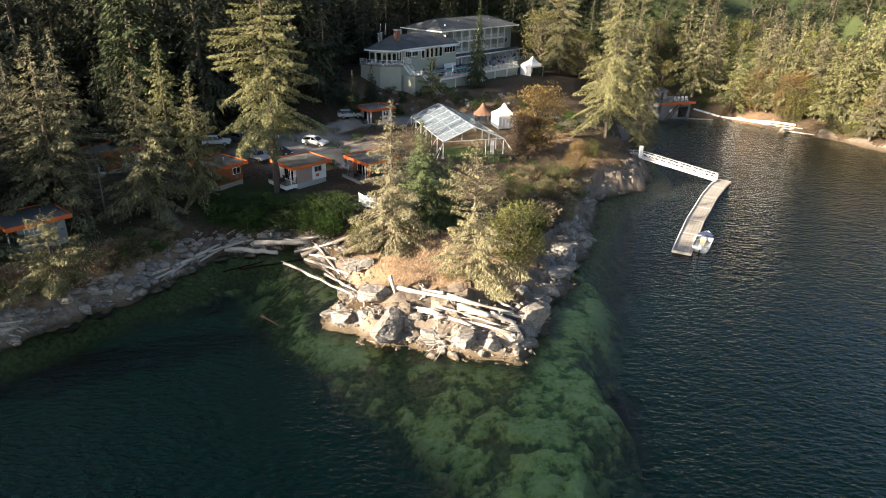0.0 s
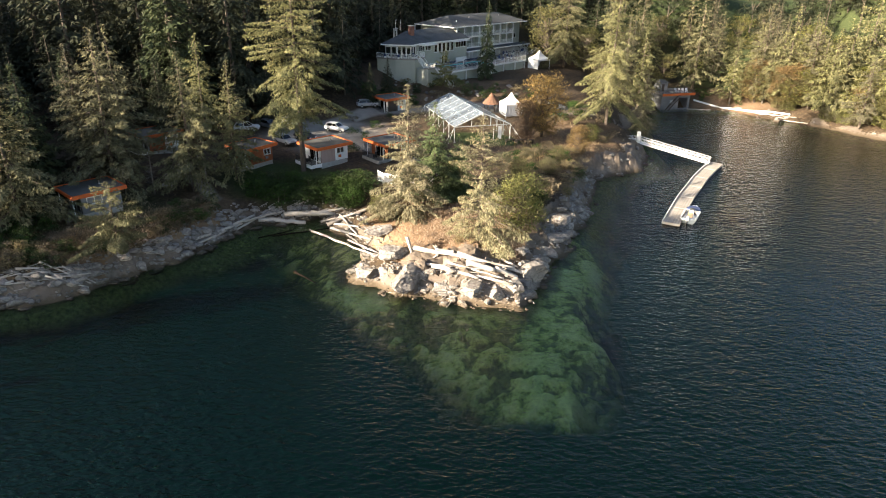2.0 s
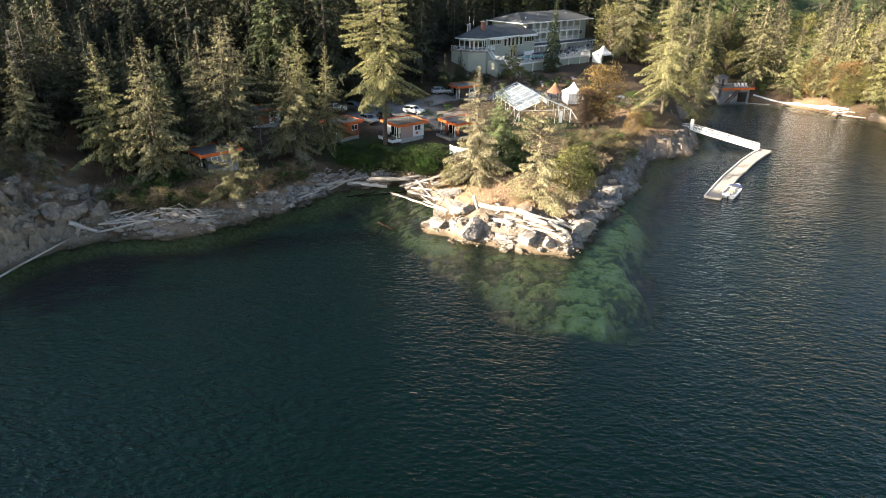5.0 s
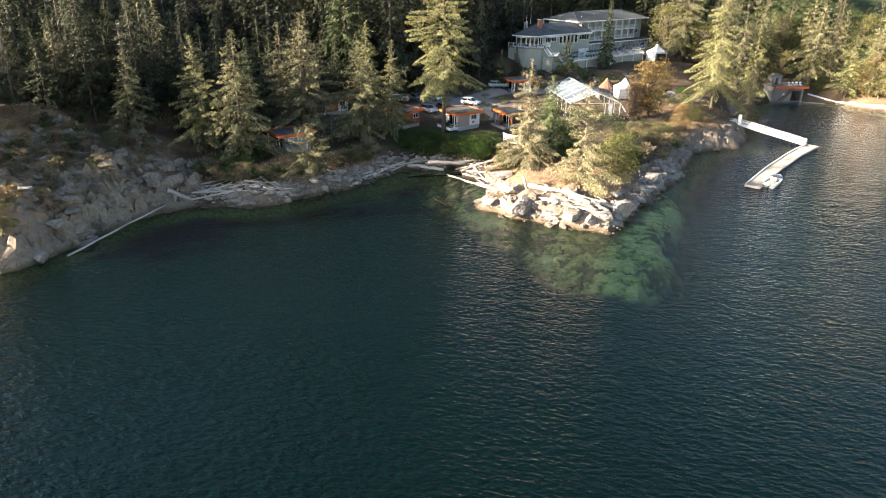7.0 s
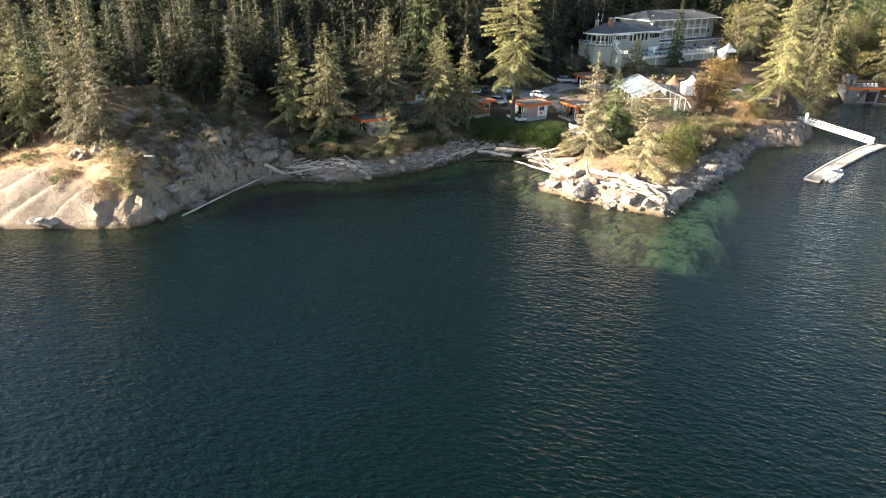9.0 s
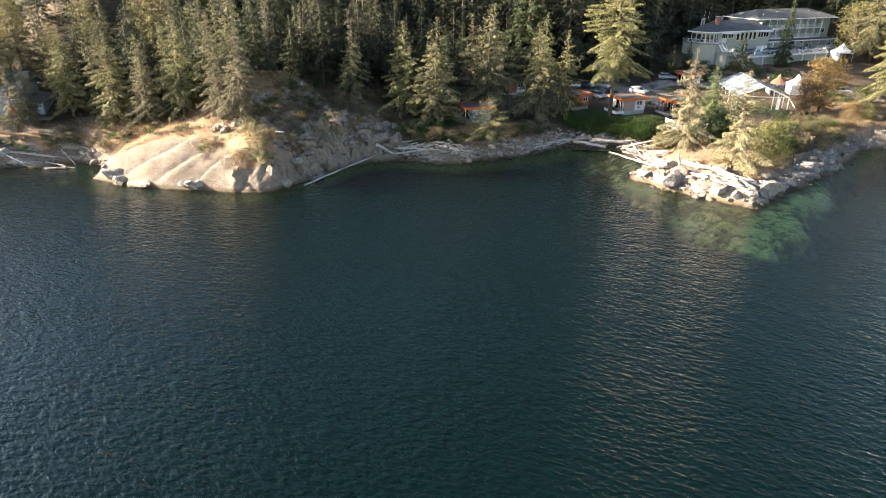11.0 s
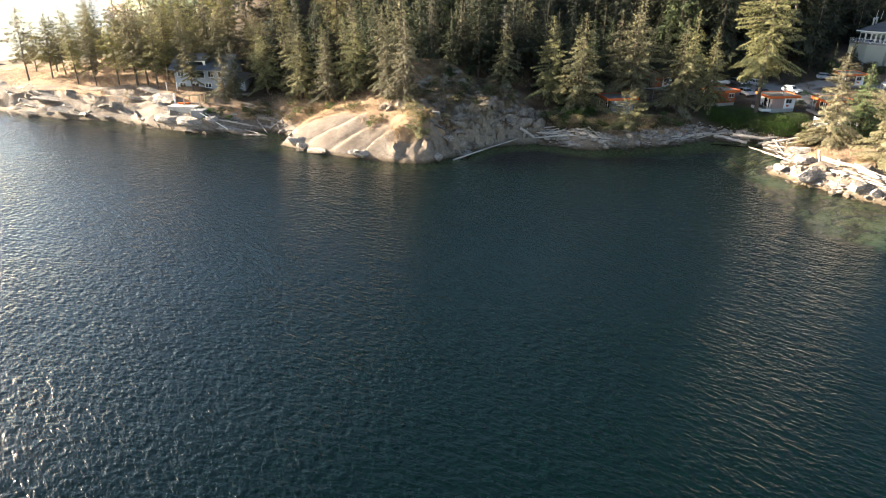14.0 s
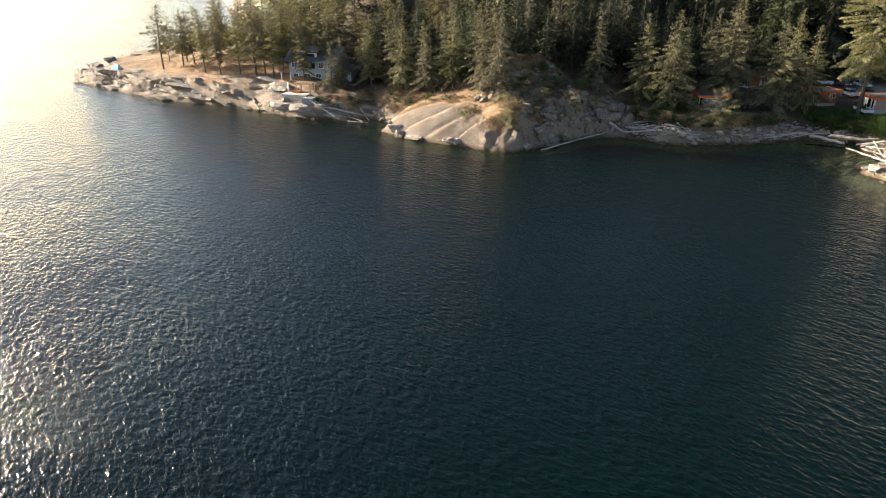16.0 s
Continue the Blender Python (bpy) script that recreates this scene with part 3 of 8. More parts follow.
def height(x, y):
    x, y = np.asarray(x, float), np.asarray(y, float)
    slab = smooth(-67, -74, x) * smooth(30, 22, y - 0.15 * (x + 80))
    warp = 1.6 - 0.9 * slab, 0.7 - 0.65 * slab
    wx = x + warp[0] * (vnoise(x / 4, y / 4, 1) - 0.5) + warp[1] * (vnoise(x / 1.3, y / 1.3, 2) - 0.5)
    wy = y + warp[0] * (vnoise(x / 4, y / 4, 11) - 0.5) + warp[1] * (vnoise(x / 1.3, y / 1.3, 12) - 0.5)
    d = shore_distance(wx, wy)
    num, den, wid = 0.0, 0.0, 0.0
    for rx, ry, rz, rw in RISE:
        w = 1.0 / (((x - rx) ** 2 + (y - ry) ** 2 + 9.0) ** 1.6)
        num, den, wid = num + w * rz, den + w, wid + w * rw
    top, wid = num / den, wid / den
    land = np.maximum(top, 0.8) * (1 - np.exp(-np.maximum(d, 0) / wid)) + 0.06 * np.minimum(np.maximum(d, 0), 2)
    rock = rock_mask(x, y, d)
    # sloping strata and blocks in the bare rock
    u, v = x * 0.8 + y * 0.6, -x * 0.6 + y * 0.8
    rise = 0
    for size, amp, seed in ((2.6, 0.95, 1), (1.1, 0.4, 2)):
        f1, f2, num, dx, dy = cells(u, v * 1.7, size, seed)
        rise = rise + amp * (num - 0.5) + (num * 7 % 1 - 0.5) * 0.5 * dx + (num * 13 % 1 - 0.5) * 0.35 * dy - amp * 0.55 * np.exp(-(f2 - f1) * size / 0.16)
    # long smooth slabs with stepped cracks on the headland's south face and the peninsula
    pen = smooth(-108, -118, x)
    strata = 0
    for size, amp, seed in ((4.4, 1.45, 61), (1.9, 0.16, 63)):
        w = np.where(pen > 0.5, 0.45 * x - 0.9 * y, 0.82 * x - 0.57 * y)
        w = w / size + 0.8 * vnoise(x / (size * 3), y / (size * 3), seed) + 0.12 * vnoise(x / size * 1.3, y / size * 1.3, seed + 1)
        f = w - np.floor(w)
        lift = 0.35 + 0.65 * _table[np.floor(w).astype(int) % 256, seed]
        domes = amp * lift * (1 - np.abs(2 * f - 1) ** 6) * (1.2 - 0.8 * f) - 0.5 * amp
        w = w * 1.7 + 0.5 * vnoise(x / 4, y / 4, seed + 2)
        f = w - np.floor(w)
        ledges = 0.7 * amp * (0.3 + 0.7 * _table[np.floor(w).astype(int) % 256, seed + 5]) * 1.3 * np.minimum(f / 0.8, (1 - f) / 0.2) - 0.4 * amp
        strata = strata + np.where(pen > 0.5, ledges, domes)
    slab = np.maximum(slab, pen)
    flank = np.exp(-(((x + 66) / 8) ** 2 + ((y - 38) / 16) ** 2))
    rise = rise * (1.05 - 1.02 * slab + 1.7 * flank) + strata * slab * (1 + 0.7 * pen)
    land = land + rock * smooth(0.1, 1.5, d) * (rise + (0.25 - 0.17 * slab) * (vnoise(x / 0.8, y / 0.8, 23) - 0.5))
    land = land + (1 - rock) * smooth(1, 6, d) * (0.5 * (vnoise(x / 5, y / 5, 24) - 0.5) + 0.15 * (vnoise(x / 1.2, y / 1.2, 25) - 0.5))
    e = np.maximum(-d, 0)
    shelf = reef(x, y)
    sea = -(0.85 - 0.77 * shelf) * (e - 1.6 * (1 - np.exp(-e / 2.5))) * (1 + 0.02 * e)
    sea = sea + 1.2 * (knoll(x, y) - 0.45) * smooth(0.5, 3, e) * (0.35 + 0.65 * shelf)
    sea = np.maximum(sea, -22 + 2 * vnoise(x / 20, y / 20, 33))
    return np.where(d > 0, land, np.minimum(sea, -0.05 - 0.35 * smooth(0.4, 2.5, e)))

# ---- ground and sea ----
def axis(stops):
    """Grid lines: (from, to, step) one after another."""
    out = [stops[0][0]]
    for _, b, s in stops:
        n = max(1, round((b - out[-1]) / s))
        a = out[-1]
        out += [a + (b - a) * (i + 1) / n for i in range(n)]
    return np.array(out)


def make_ground():
    xs = axis([(-1700, -700, 90), (0, -300, 20), (0, -225, 4), (0, -92, 0.6), (0, 40, 0.42), (0, 110, 1.5), (0, 220, 6), (0, 500, 25), (0, 1700, 120)])
    ys = axis([(-1700, -300, 140), (0, -60, 20), (0, -24, 4), (0, 4, 0.55), (0, 84, 0.42), (0, 120, 0.8), (0, 190, 1.6), (0, 330, 7), (0, 700, 35), (0, 1700, 125)])
    gx, gy = np.meshgrid(xs, ys, indexing="ij")
    x, y = gx.ravel(), gy.ravel()
    z = height(x, y)
    d = shore_distance(x, y)
    nx, ny = len(xs), len(ys)
    i, j = np.meshgrid(np.arange(nx - 1), np.arange(ny - 1), indexing="ij")
    a = (i * ny + j).ravel()
    quads = np.stack([a, a + ny, a + ny + 1, a + 1], axis=1)
    me = bpy.data.meshes.new("ground")
    me.vertices.add(len(x))
    me.vertices.foreach_set("co", np.stack([x, y, z], axis=1).ravel())
    me.loops.add(quads.size)
    me.loops.foreach_set("vertex_index", quads.ravel())
    me.polygons.add(len(quads))
    me.polygons.foreach_set("loop_start", np.arange(len(quads)) * 4)
    me.update()

    def blob(cx, cy, rx, ry, soft=0.35):
        r = np.sqrt(((x - cx) / rx) ** 2 + ((y - cy) / ry) ** 2) + 0.5 * (vnoise(x / 3, y / 3, 41) - 0.5)
        return 1 - smooth(1 - soft, 1 + soft, r)

    def track(points, w):
        best = np.full(x.shape, 1e9)
        for (ax, ay), (bx, by) in zip(points, points[1:]):
            k = np.clip(((x - ax) * (bx - ax) + (y - ay) * (by - ay)) / ((bx - ax) ** 2 + (by - ay) ** 2), 0, 1)
            best = np.minimum(best, np.hypot(x - ax - k * (bx - ax), y - ay - k * (by - ay)))
        return 1 - smooth(w * 0.8, w * 1.25, best)

    layers = {
        "rock": rock_mask(x, y, d),
        "lichen": np.exp(-(((x + 65) / 7) ** 2 + ((y - 38) / 15) ** 2)),
        "knoll": knoll(x, y) * (0.3 + 0.7 * smooth(0.1, 0.6, reef(x, y))),
        "green": np.maximum.reduce([blob(-29, 84, 9, 7), 1.0 * blob(4, 108, 6.5, 5.5, 0.1), 0.5 * blob(-46, 66, 9, 8), 0.8 * smooth(58, 66, x) * smooth(60, 100, y) * smooth(8, 14, d), 0.95 * smooth(185, 215, y), 0.95 * smooth(105, 130, x), 0.95 * smooth(-170, -215, x) * smooth(15, 35, y)]),
        "gravel": np.maximum.reduce([blob(-27, 108, 11, 9), track([(-24, 104), (-13, 97), (-9, 93)], 1.4), track([(-30, 112), (-18, 124), (-4, 130), (14, 128), (26, 132)], 2.6), track([(-44, 84), (-39, 79), (-36, 75)], 0.9)]),
        "dry": np.maximum.reduce([blob(0, 68, 13, 10), blob(-75, 40, 18, 24) * (0.35 + 0.9 * vnoise(x / 3, y / 3, 44)), 0.3 * blob(0, 138, 22, 9), blob(16, 110, 14, 16) * 0.7, blob(-165, 5, 75, 16), blob(-95, 22, 16, 7), blob(-46, 57, 9, 4) * 0.8, blob(-37, 66, 5, 9) * 0.8, blob(-14, 108, 9, 8) * 0.35, 0.55 * blob(72, 163, 16, 6)]),
    }
    for name, v in layers.items():
        me.attributes.new(name, "FLOAT", "POINT").data.foreach_set("value", np.clip(v, 0, 1).astype(np.float32))
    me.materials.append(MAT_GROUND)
    me.shade_smooth()
    me.set_sharp_from_angle(angle=radians(38))
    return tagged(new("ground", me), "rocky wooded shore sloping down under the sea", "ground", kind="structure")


make_ground()


def make_water():
    xs = axis([(-4500, -700, 400), (0, -290, 40), (0, -60, 2.5), (0, 42, 1.2), (0, 130, 3), (0, 400, 30), (0, 4500, 400)])
    ys = axis([(-4500, -300, 400), (0, -40, 30), (0, 18, 2.5), (0, 84, 1.2), (0, 180, 3), (0, 500, 40), (0, 4500, 400)])
    gx, gy = np.meshgrid(xs, ys, indexing="ij")
    x, y = gx.ravel(), gy.ravel()
    nx, ny = len(xs), len(ys)
    i, j = np.meshgrid(np.arange(nx - 1), np.arange(ny - 1), indexing="ij")
    a = (i * ny + j).ravel()
    quads = np.stack([a, a + ny, a + ny + 1, a + 1], axis=1)
    me = bpy.data.meshes.new("water")
    me.vertices.add(len(x))
    me.vertices.foreach_set("co", np.stack([x, y, np.zeros(len(x))], axis=1).ravel())
    me.loops.add(quads.size)
    me.loops.foreach_set("vertex_index", quads.ravel())
    me.polygons.add(len(quads))
    me.polygons.foreach_set("loop_start", np.arange(len(quads)) * 4)
    me.update()
    me.attributes.new("shallow", "FLOAT", "POINT").data.foreach_set("value", smooth(-5.5, -2.0, height(x, y)).astype(np.float32))
    me.materials.append(MAT_WATER)
    return tagged(new("water", me), "dark green rippled sea water with a clear shallow edge", "sea", kind="structure")


make_water()

# ---- trees ----
def sprays_mesh(name, pts, material):
    """A mesh of loose three-cornered sprays; pts has shape (n, 3, 3)."""
    n = len(pts)
    me = bpy.data.meshes.new(name)
    me.vertices.add(n * 3)
    me.vertices.foreach_set("co", np.ascontiguousarray(pts, dtype=np.float32).ravel())
    me.loops.add(n * 3)
    me.loops.foreach_set("vertex_index", np.arange(n * 3))
    me.polygons.add(n)
    me.polygons.foreach_set("loop_start", np.arange(n) * 3)
    me.update()
    me.materials.append(material)
    return me


def sprays(root, way, side, length, width, sag):
    """Tapering sprays from root along way; side is their broad direction."""
    tip = root + way * length[:, None]
    tip[:, 2] -= sag
    return np.stack([root - side * width[:, None], tip, root + side * width[:, None]], axis=1)


def conifer(rng, tall, radius, clear, limbs, leaf, droop=0.35, shape=0.8, ragged=0.35, sparse=0.0, lean=0.0, top_up=0.5, cover=1.0, slim=1.0):
    """Trunk and needle sprays of one conifer. clear: height of the bare trunk, 0 to 1; shape: how fast the crown narrows."""
    wood = Shape()
    base = max(0.12, tall * 0.0135)
    bend = rng.uniform(-0.02, 0.02, 2) * tall + np.array([lean * tall, 0])
    zs = [-0.6, 0.4, tall * 0.25, tall * 0.5, tall * 0.75, tall * 0.97]
    wood.tube([(bend[0] * (z / tall) ** 2, bend[1] * (z / tall) ** 2, z) for z in zs], [base * 1.5, base * 1.08, base * 0.85, base * 0.6, base * 0.33, 0.02], 7)
    out = []
    gaps = rng.uniform(0, math.tau, 3)
    for i in range(limbs):
        f = clear + (1 - clear) * (i + rng.uniform(0, 1)) / limbs
        f = min(f ** 0.92, 0.985)
        q = (f - clear) / (1 - clear)
        full = (1 - q) ** shape * (0.55 + 0.45 * min(1, q * 5 + 0.25))
        az = i * 2.39996 + rng.uniform(-0.5, 0.5)
        lump = 1 + ragged * (0.6 * math.sin(2 * az + gaps[0] + f * 9) + 0.5 * math.sin(3 * az + gaps[1] - f * 14)) + rng.uniform(-ragged, ragged)
        L = max(0.3, radius * full * lump)
        z0 = f * tall
        ox, oy = bend * f * f
        ca, sa = math.cos(az), math.sin(az)
        up = (top_up * q - droop * (1 - q)) + rng.uniform(-0.12, 0.12)
        # a flat bough: branchlets to both sides of the limb, hung with sprays
        n = max(6, int((0.36 * L * L + 0.3 * L * leaf) * cover / (0.25 * leaf * leaf)))
        twigs = max(2.0, L / (leaf * 1.5))
        s = (np.floor(rng.uniform(0.06, 1.0, n) ** 0.75 * twigs) + rng.uniform(0.0, 0.8, n)) / twigs
        lie = rng.uniform(-0.5, 0.5)
        if sparse:
            s = s[rng.uniform(0, 1, n) > sparse]
            n = len(s)
        if rng.uniform() < 0.3 or sparse:
            wood.tube([(ox, oy, z0), (ox + ca * L * 0.5, oy + sa * L * 0.5, z0 + L * (0.5 * up - 0.06)), (ox + ca * L * 0.93, oy + sa * L * 0.93, z0 + L * (up * 0.93 - 0.2))], [0.012 * L + 0.02, 0.008 * L + 0.012, 0.008], 3, False)
        if not n:
            continue
        hand = rng.choice([-1, 1], n)
        half = 0.32 * L * np.maximum(1 - s, 0.02) ** 0.65 * (0.3 + 0.7 * np.minimum(1, s * 2.5))
        b = rng.uniform(0, 1, n) ** 0.75
        fork = az + hand * 0.95
        z = z0 + L * (up * s - 0.28 * s * s + 0.1 * s ** 3) - 0.6 * half * b * b + lie * hand * half * b + rng.normal(0, 0.3 * leaf, n)
        root = np.stack([ox + ca * L * s + np.cos(fork) * half * b, oy + sa * L * s + np.sin(fork) * half * b, z], axis=1)
        turn = az + hand * rng.uniform(-0.3, 1.5, n)
        tilt = up * 0.5 - 0.25 + rng.uniform(-0.6, 0.45, n)
        way = np.stack([np.cos(turn) * np.cos(tilt), np.sin(turn) * np.cos(tilt), np.sin(tilt)], axis=1)
        roll = rng.uniform(-0.7, 0.7, n)
        side = np.stack([-np.sin(turn) * np.cos(roll), np.cos(turn) * np.cos(roll), np.sin(roll)], axis=1)
        length = leaf * rng.uniform(0.7, 1.5, n) * (0.7 + 0.4 * (1 - q))
        out.append(sprays(root, way, side, length, length * rng.uniform(0.18, 0.3, n) * slim, leaf * rng.uniform(0.05, 0.4, n)))
    # the leader
    n = 24
    turn = rng.uniform(0, math.tau, n)
    tilt = rng.uniform(0.4, 1.2, n)
    way = np.stack([np.cos(turn) * np.cos(tilt), np.sin(turn) * np.cos(tilt), np.sin(tilt)], axis=1)
    side = np.stack([-np.sin(turn), np.cos(turn), np.zeros(n)], axis=1)
    root = np.stack([np.full(n, bend[0]), np.full(n, bend[1]), tall * rng.uniform(0.93, 0.985, n)], axis=1)
    out.append(sprays(root, way, side, np.full(n, leaf * 0.9), np.full(n, leaf * 0.14), np.zeros(n)))
    return wood, np.concatenate(out)


def broadleaf(rng, tall, radius, leaf, clumps, per, low=0.3, open_=0.0):
    """Trunk with limbs and a crown of leaf clumps with gaps."""
    wood = Shape()
    base = 0.03 * tall
    wood.tube([(0, 0, -0.5), (0.05 * tall * rng.uniform(-1, 1), 0, tall * 0.35), (0, 0.05 * tall * rng.uniform(-1, 1), tall * 0.75)], [base, base * 0.7, base * 0.25], 6)
    out = []
    for c in range(clumps):
        az, f = c * 2.4 + rng.uniform(-0.4, 0.4), rng.uniform(low, 1.0)
        r = radius * math.sqrt(max(0.05, 1 - ((f - 0.55) / 0.5) ** 2)) * rng.uniform(0.35, 0.95)
        cx, cy, cz = math.cos(az) * r, math.sin(az) * r, f * tall
        if radius > 2 or c % 4 == 0:
            wood.tube([(0, 0, tall * max(0.12, f * 0.55)), (cx * 0.6, cy * 0.6, cz * 0.85), (cx, cy, cz)], [base * 0.35, base * 0.2, 0.015], 3, False)
        size = radius * rng.uniform(0.22, 0.4)
        n = int(per * rng.uniform(0.6, 1.2))
        p = rng.normal(0, 1, (n, 3))
        p = p / np.linalg.norm(p, axis=1)[:, None] * (rng.uniform(0.3, 1, (n, 1)) ** 0.6) * size * np.array([1.15, 1.15, 0.75])
        turn, tilt = rng.uniform(0, math.tau, n), rng.uniform(-0.9, 0.7, n)
        way = np.stack([np.cos(turn) * np.cos(tilt), np.sin(turn) * np.cos(tilt), np.sin(tilt)], axis=1)
        roll = rng.uniform(-1.3, 1.3, n)
        side = np.stack([-np.sin(turn) * np.cos(roll), np.cos(turn) * np.cos(roll), np.sin(roll)], axis=1)
        length = leaf * rng.uniform(0.6, 1.4, n)
        out.append(sprays(p + np.array([cx, cy, cz]), way, side, length, length * 0.32, np.zeros(n)))
    return wood, np.concatenate(out)


def make_tree(name, built, leaf_material, label, category="tree", bark=None, group=""):
    wood, pts = built
    ob = thing(name, Matrix(), label, category, group)
    part("trunk", wood, bark or MAT_BARK, ob, shade=True)
    if leaf_material is not None:
        part("crown", sprays_mesh("crown", pts, leaf_material), None, ob)
    return ob


def bare_tree(rng, tall, twigs):
    """A dead tree: trunk, grey limbs and fine twigs."""
    wood = Shape()
    wood.tube([(0, 0, -0.4), (0.1, 0, tall * 0.5), (0.25, 0.1, tall)], [0.012 * tall + 0.05, 0.009 * tall + 0.02, 0.015], 6)
    for i in range(twigs):
        f, az = rng.uniform(0.2, 0.97), rng.uniform(0, math.tau)
        L = tall * 0.2 * (1.1 - f) * rng.uniform(0.5, 1.3) + 0.3
        e = Vector((math.cos(az) * L, math.sin(az) * L, f * tall + L * rng.uniform(-0.3, 0.35)))
        wood.tube([(0.1 * f, 0, f * tall), (e.x * 0.5, e.y * 0.5, (f * tall + e.z) / 2 + 0.1), e], [0.035, 0.022, 0.008], 3, False)
        for k in range(4):
            g = rng.uniform(0.3, 0.95)
            p = Vector((e.x * g, e.y * g, f * tall + (e.z - f * tall) * g))
            wood.tube([p, p + Vector((rng.uniform(-0.6, 0.6), rng.uniform(-0.6, 0.6), rng.uniform(-0.5, 0.3)))], [0.014, 0.006], 3, False)
    return wood, None


rng = np.random.RandomState(11)
KINDS = {}


def kind(key, *args):
    KINDS[key] = make_tree(*args)


for v in range(3):
    kind(f"fir{v}", "fir_tree", conifer(rng, 20, 4.4, 0.1, 165, 0.31, 0.32, 0.8, 0.45, cover=0.66), MAT_FIR, "sunlit olive-green fir with drooping ragged boughs on the shore")
    kind(f"far{v}", "fir_tree", conifer(rng, 22, 4.8, 0.08, 110, 0.54, 0.2, 0.85, 0.38, cover=0.8), MAT_SPRUCE_SHADED, "tall dark green fir standing in the dense forest")
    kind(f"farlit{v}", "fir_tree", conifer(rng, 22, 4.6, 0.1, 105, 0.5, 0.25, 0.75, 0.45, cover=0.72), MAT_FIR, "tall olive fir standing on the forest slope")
    kind(f"pine{v}", "pine_tree", conifer(rng, 19, 3.9, 0.24, 85, 0.4, 0.1, 0.5, 0.5, 0.05, 0.06, cover=0.8), MAT_PINE, "slender open pine with a bare lower trunk on dry grass")
for v in range(2):
    kind(f"spiky{v}", "fir_tree", conifer(rng, 16, 5.0, 0.1, 85, 0.34, 0.05, 0.7, 0.5, 0.1, 0.0, 0.6, 0.8), MAT_FIR, "open ragged fir with long sunlit limbs on the rocky point")
    kind(f"spruce{v}", "spruce_tree", conifer(rng, 18, 3.8, 0.05, 160, 0.42, 0.2, 0.9, 0.25, cover=1.0), MAT_SPRUCE_SHADED, "dense dark green spruce with a pointed crown")
    kind(f"maple{v}", "maple_tree", broadleaf(rng, 11, 4.6, 0.38, 62, 50, 0.1), MAT_LEAF, "leafy yellow-green maple at the forest edge")
    kind(f"madrone{v}", "madrone_tree", broadleaf(rng, 11, 4.4, 0.3, 90, 105, 0.12), MAT_RUST, "rust-tinged madrone with dry reddish leaves")
    kind(f"dead{v}", "dead_tree", bare_tree(rng, 13, 70), None, "bare grey dead tree with fine twigs", "tree", MAT_DEADWOOD)
    kind(f"shrub{v}", "shrub", broadleaf(rng, 2.2, 1.5, 0.19, 20, 48, 0.1), MAT_BRAMBLE, "low green shrub on the bank", "shrub")
    kind(f"dryshrub{v}", "dry_bush", broadleaf(rng, 1.8, 1.3, 0.15, 17, 42, 0.1), MAT_AUTUMN, "dry brown shrub on the rocky bank", "shrub")
# the point's firs wear the needle colour with sunlight in it
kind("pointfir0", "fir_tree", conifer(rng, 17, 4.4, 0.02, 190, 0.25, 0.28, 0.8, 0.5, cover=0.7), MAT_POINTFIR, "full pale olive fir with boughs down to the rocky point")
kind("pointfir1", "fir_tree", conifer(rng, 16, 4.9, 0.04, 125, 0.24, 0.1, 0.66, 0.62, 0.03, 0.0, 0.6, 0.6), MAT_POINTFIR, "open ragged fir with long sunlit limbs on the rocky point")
kind("pointbush0", "juniper_tree", broadleaf(rng, 7.0, 3.6, 0.22, 80, 110, 0.08), MAT_PALE, "bushy yellow-green juniper spreading over the point", "tree")
kind("rustbush0", "rust_bush", broadleaf(rng, 2.0, 1.4, 0.16, 18, 40, 0.1), MAT_RUST, "reddish brown dry bush on the headland", "shrub")
kind("greenfir0", "fir_tree", conifer(rng, 15, 3.8, 0.03, 160, 0.32, 0.2, 0.85, 0.25, cover=1.0), MAT_GREENFIR, "fresh green young fir with a pointed crown")
kind("palebush0", "leafy_bush", broadleaf(rng, 2.6, 1.7, 0.19, 24, 52, 0.1), MAT_PALE, "pale yellow-green bush under the firs on the point", "shrub")
kind("bigfir", "fir_tree", conifer(rng, 30, 6.2, 0.26, 215, 0.25, 0.32, 0.68, 0.55, cover=0.45), MAT_FIR, "tall old fir with a bare lower trunk and heavy drooping boughs")
kind("oldfir", "fir_tree", conifer(rng, 30, 6.5, 0.12, 220, 0.25, 0.42, 0.64, 0.55, cover=0.45), MAT_FIR, "tall broad sunlit fir with drooping boughs beside the lodge")
kind("young", "young_fir", conifer(rng, 8.5, 3.4, 0.12, 62, 0.22, -0.05, 0.6, 0.5, 0.0, 0.0, 0.6, 1.0), MAT_YOUNGFIR, "small sparse yellow-green fir on the shore rocks")
SIZE = {"fir": 20, "far": 22, "farlit": 22, "pine": 19, "spiky": 16, "spruce": 18, "maple": 11, "madrone": 11, "dead": 13, "shrub": 2.2, "dryshrub": 1.8, "young": 8.5, "palebush": 2.6, "pointfir": 16.5, "pointbush": 7.0, "rustbush": 2.0, "greenfir": 15, "bigfir": 30, "oldfir": 30}
USED = {}


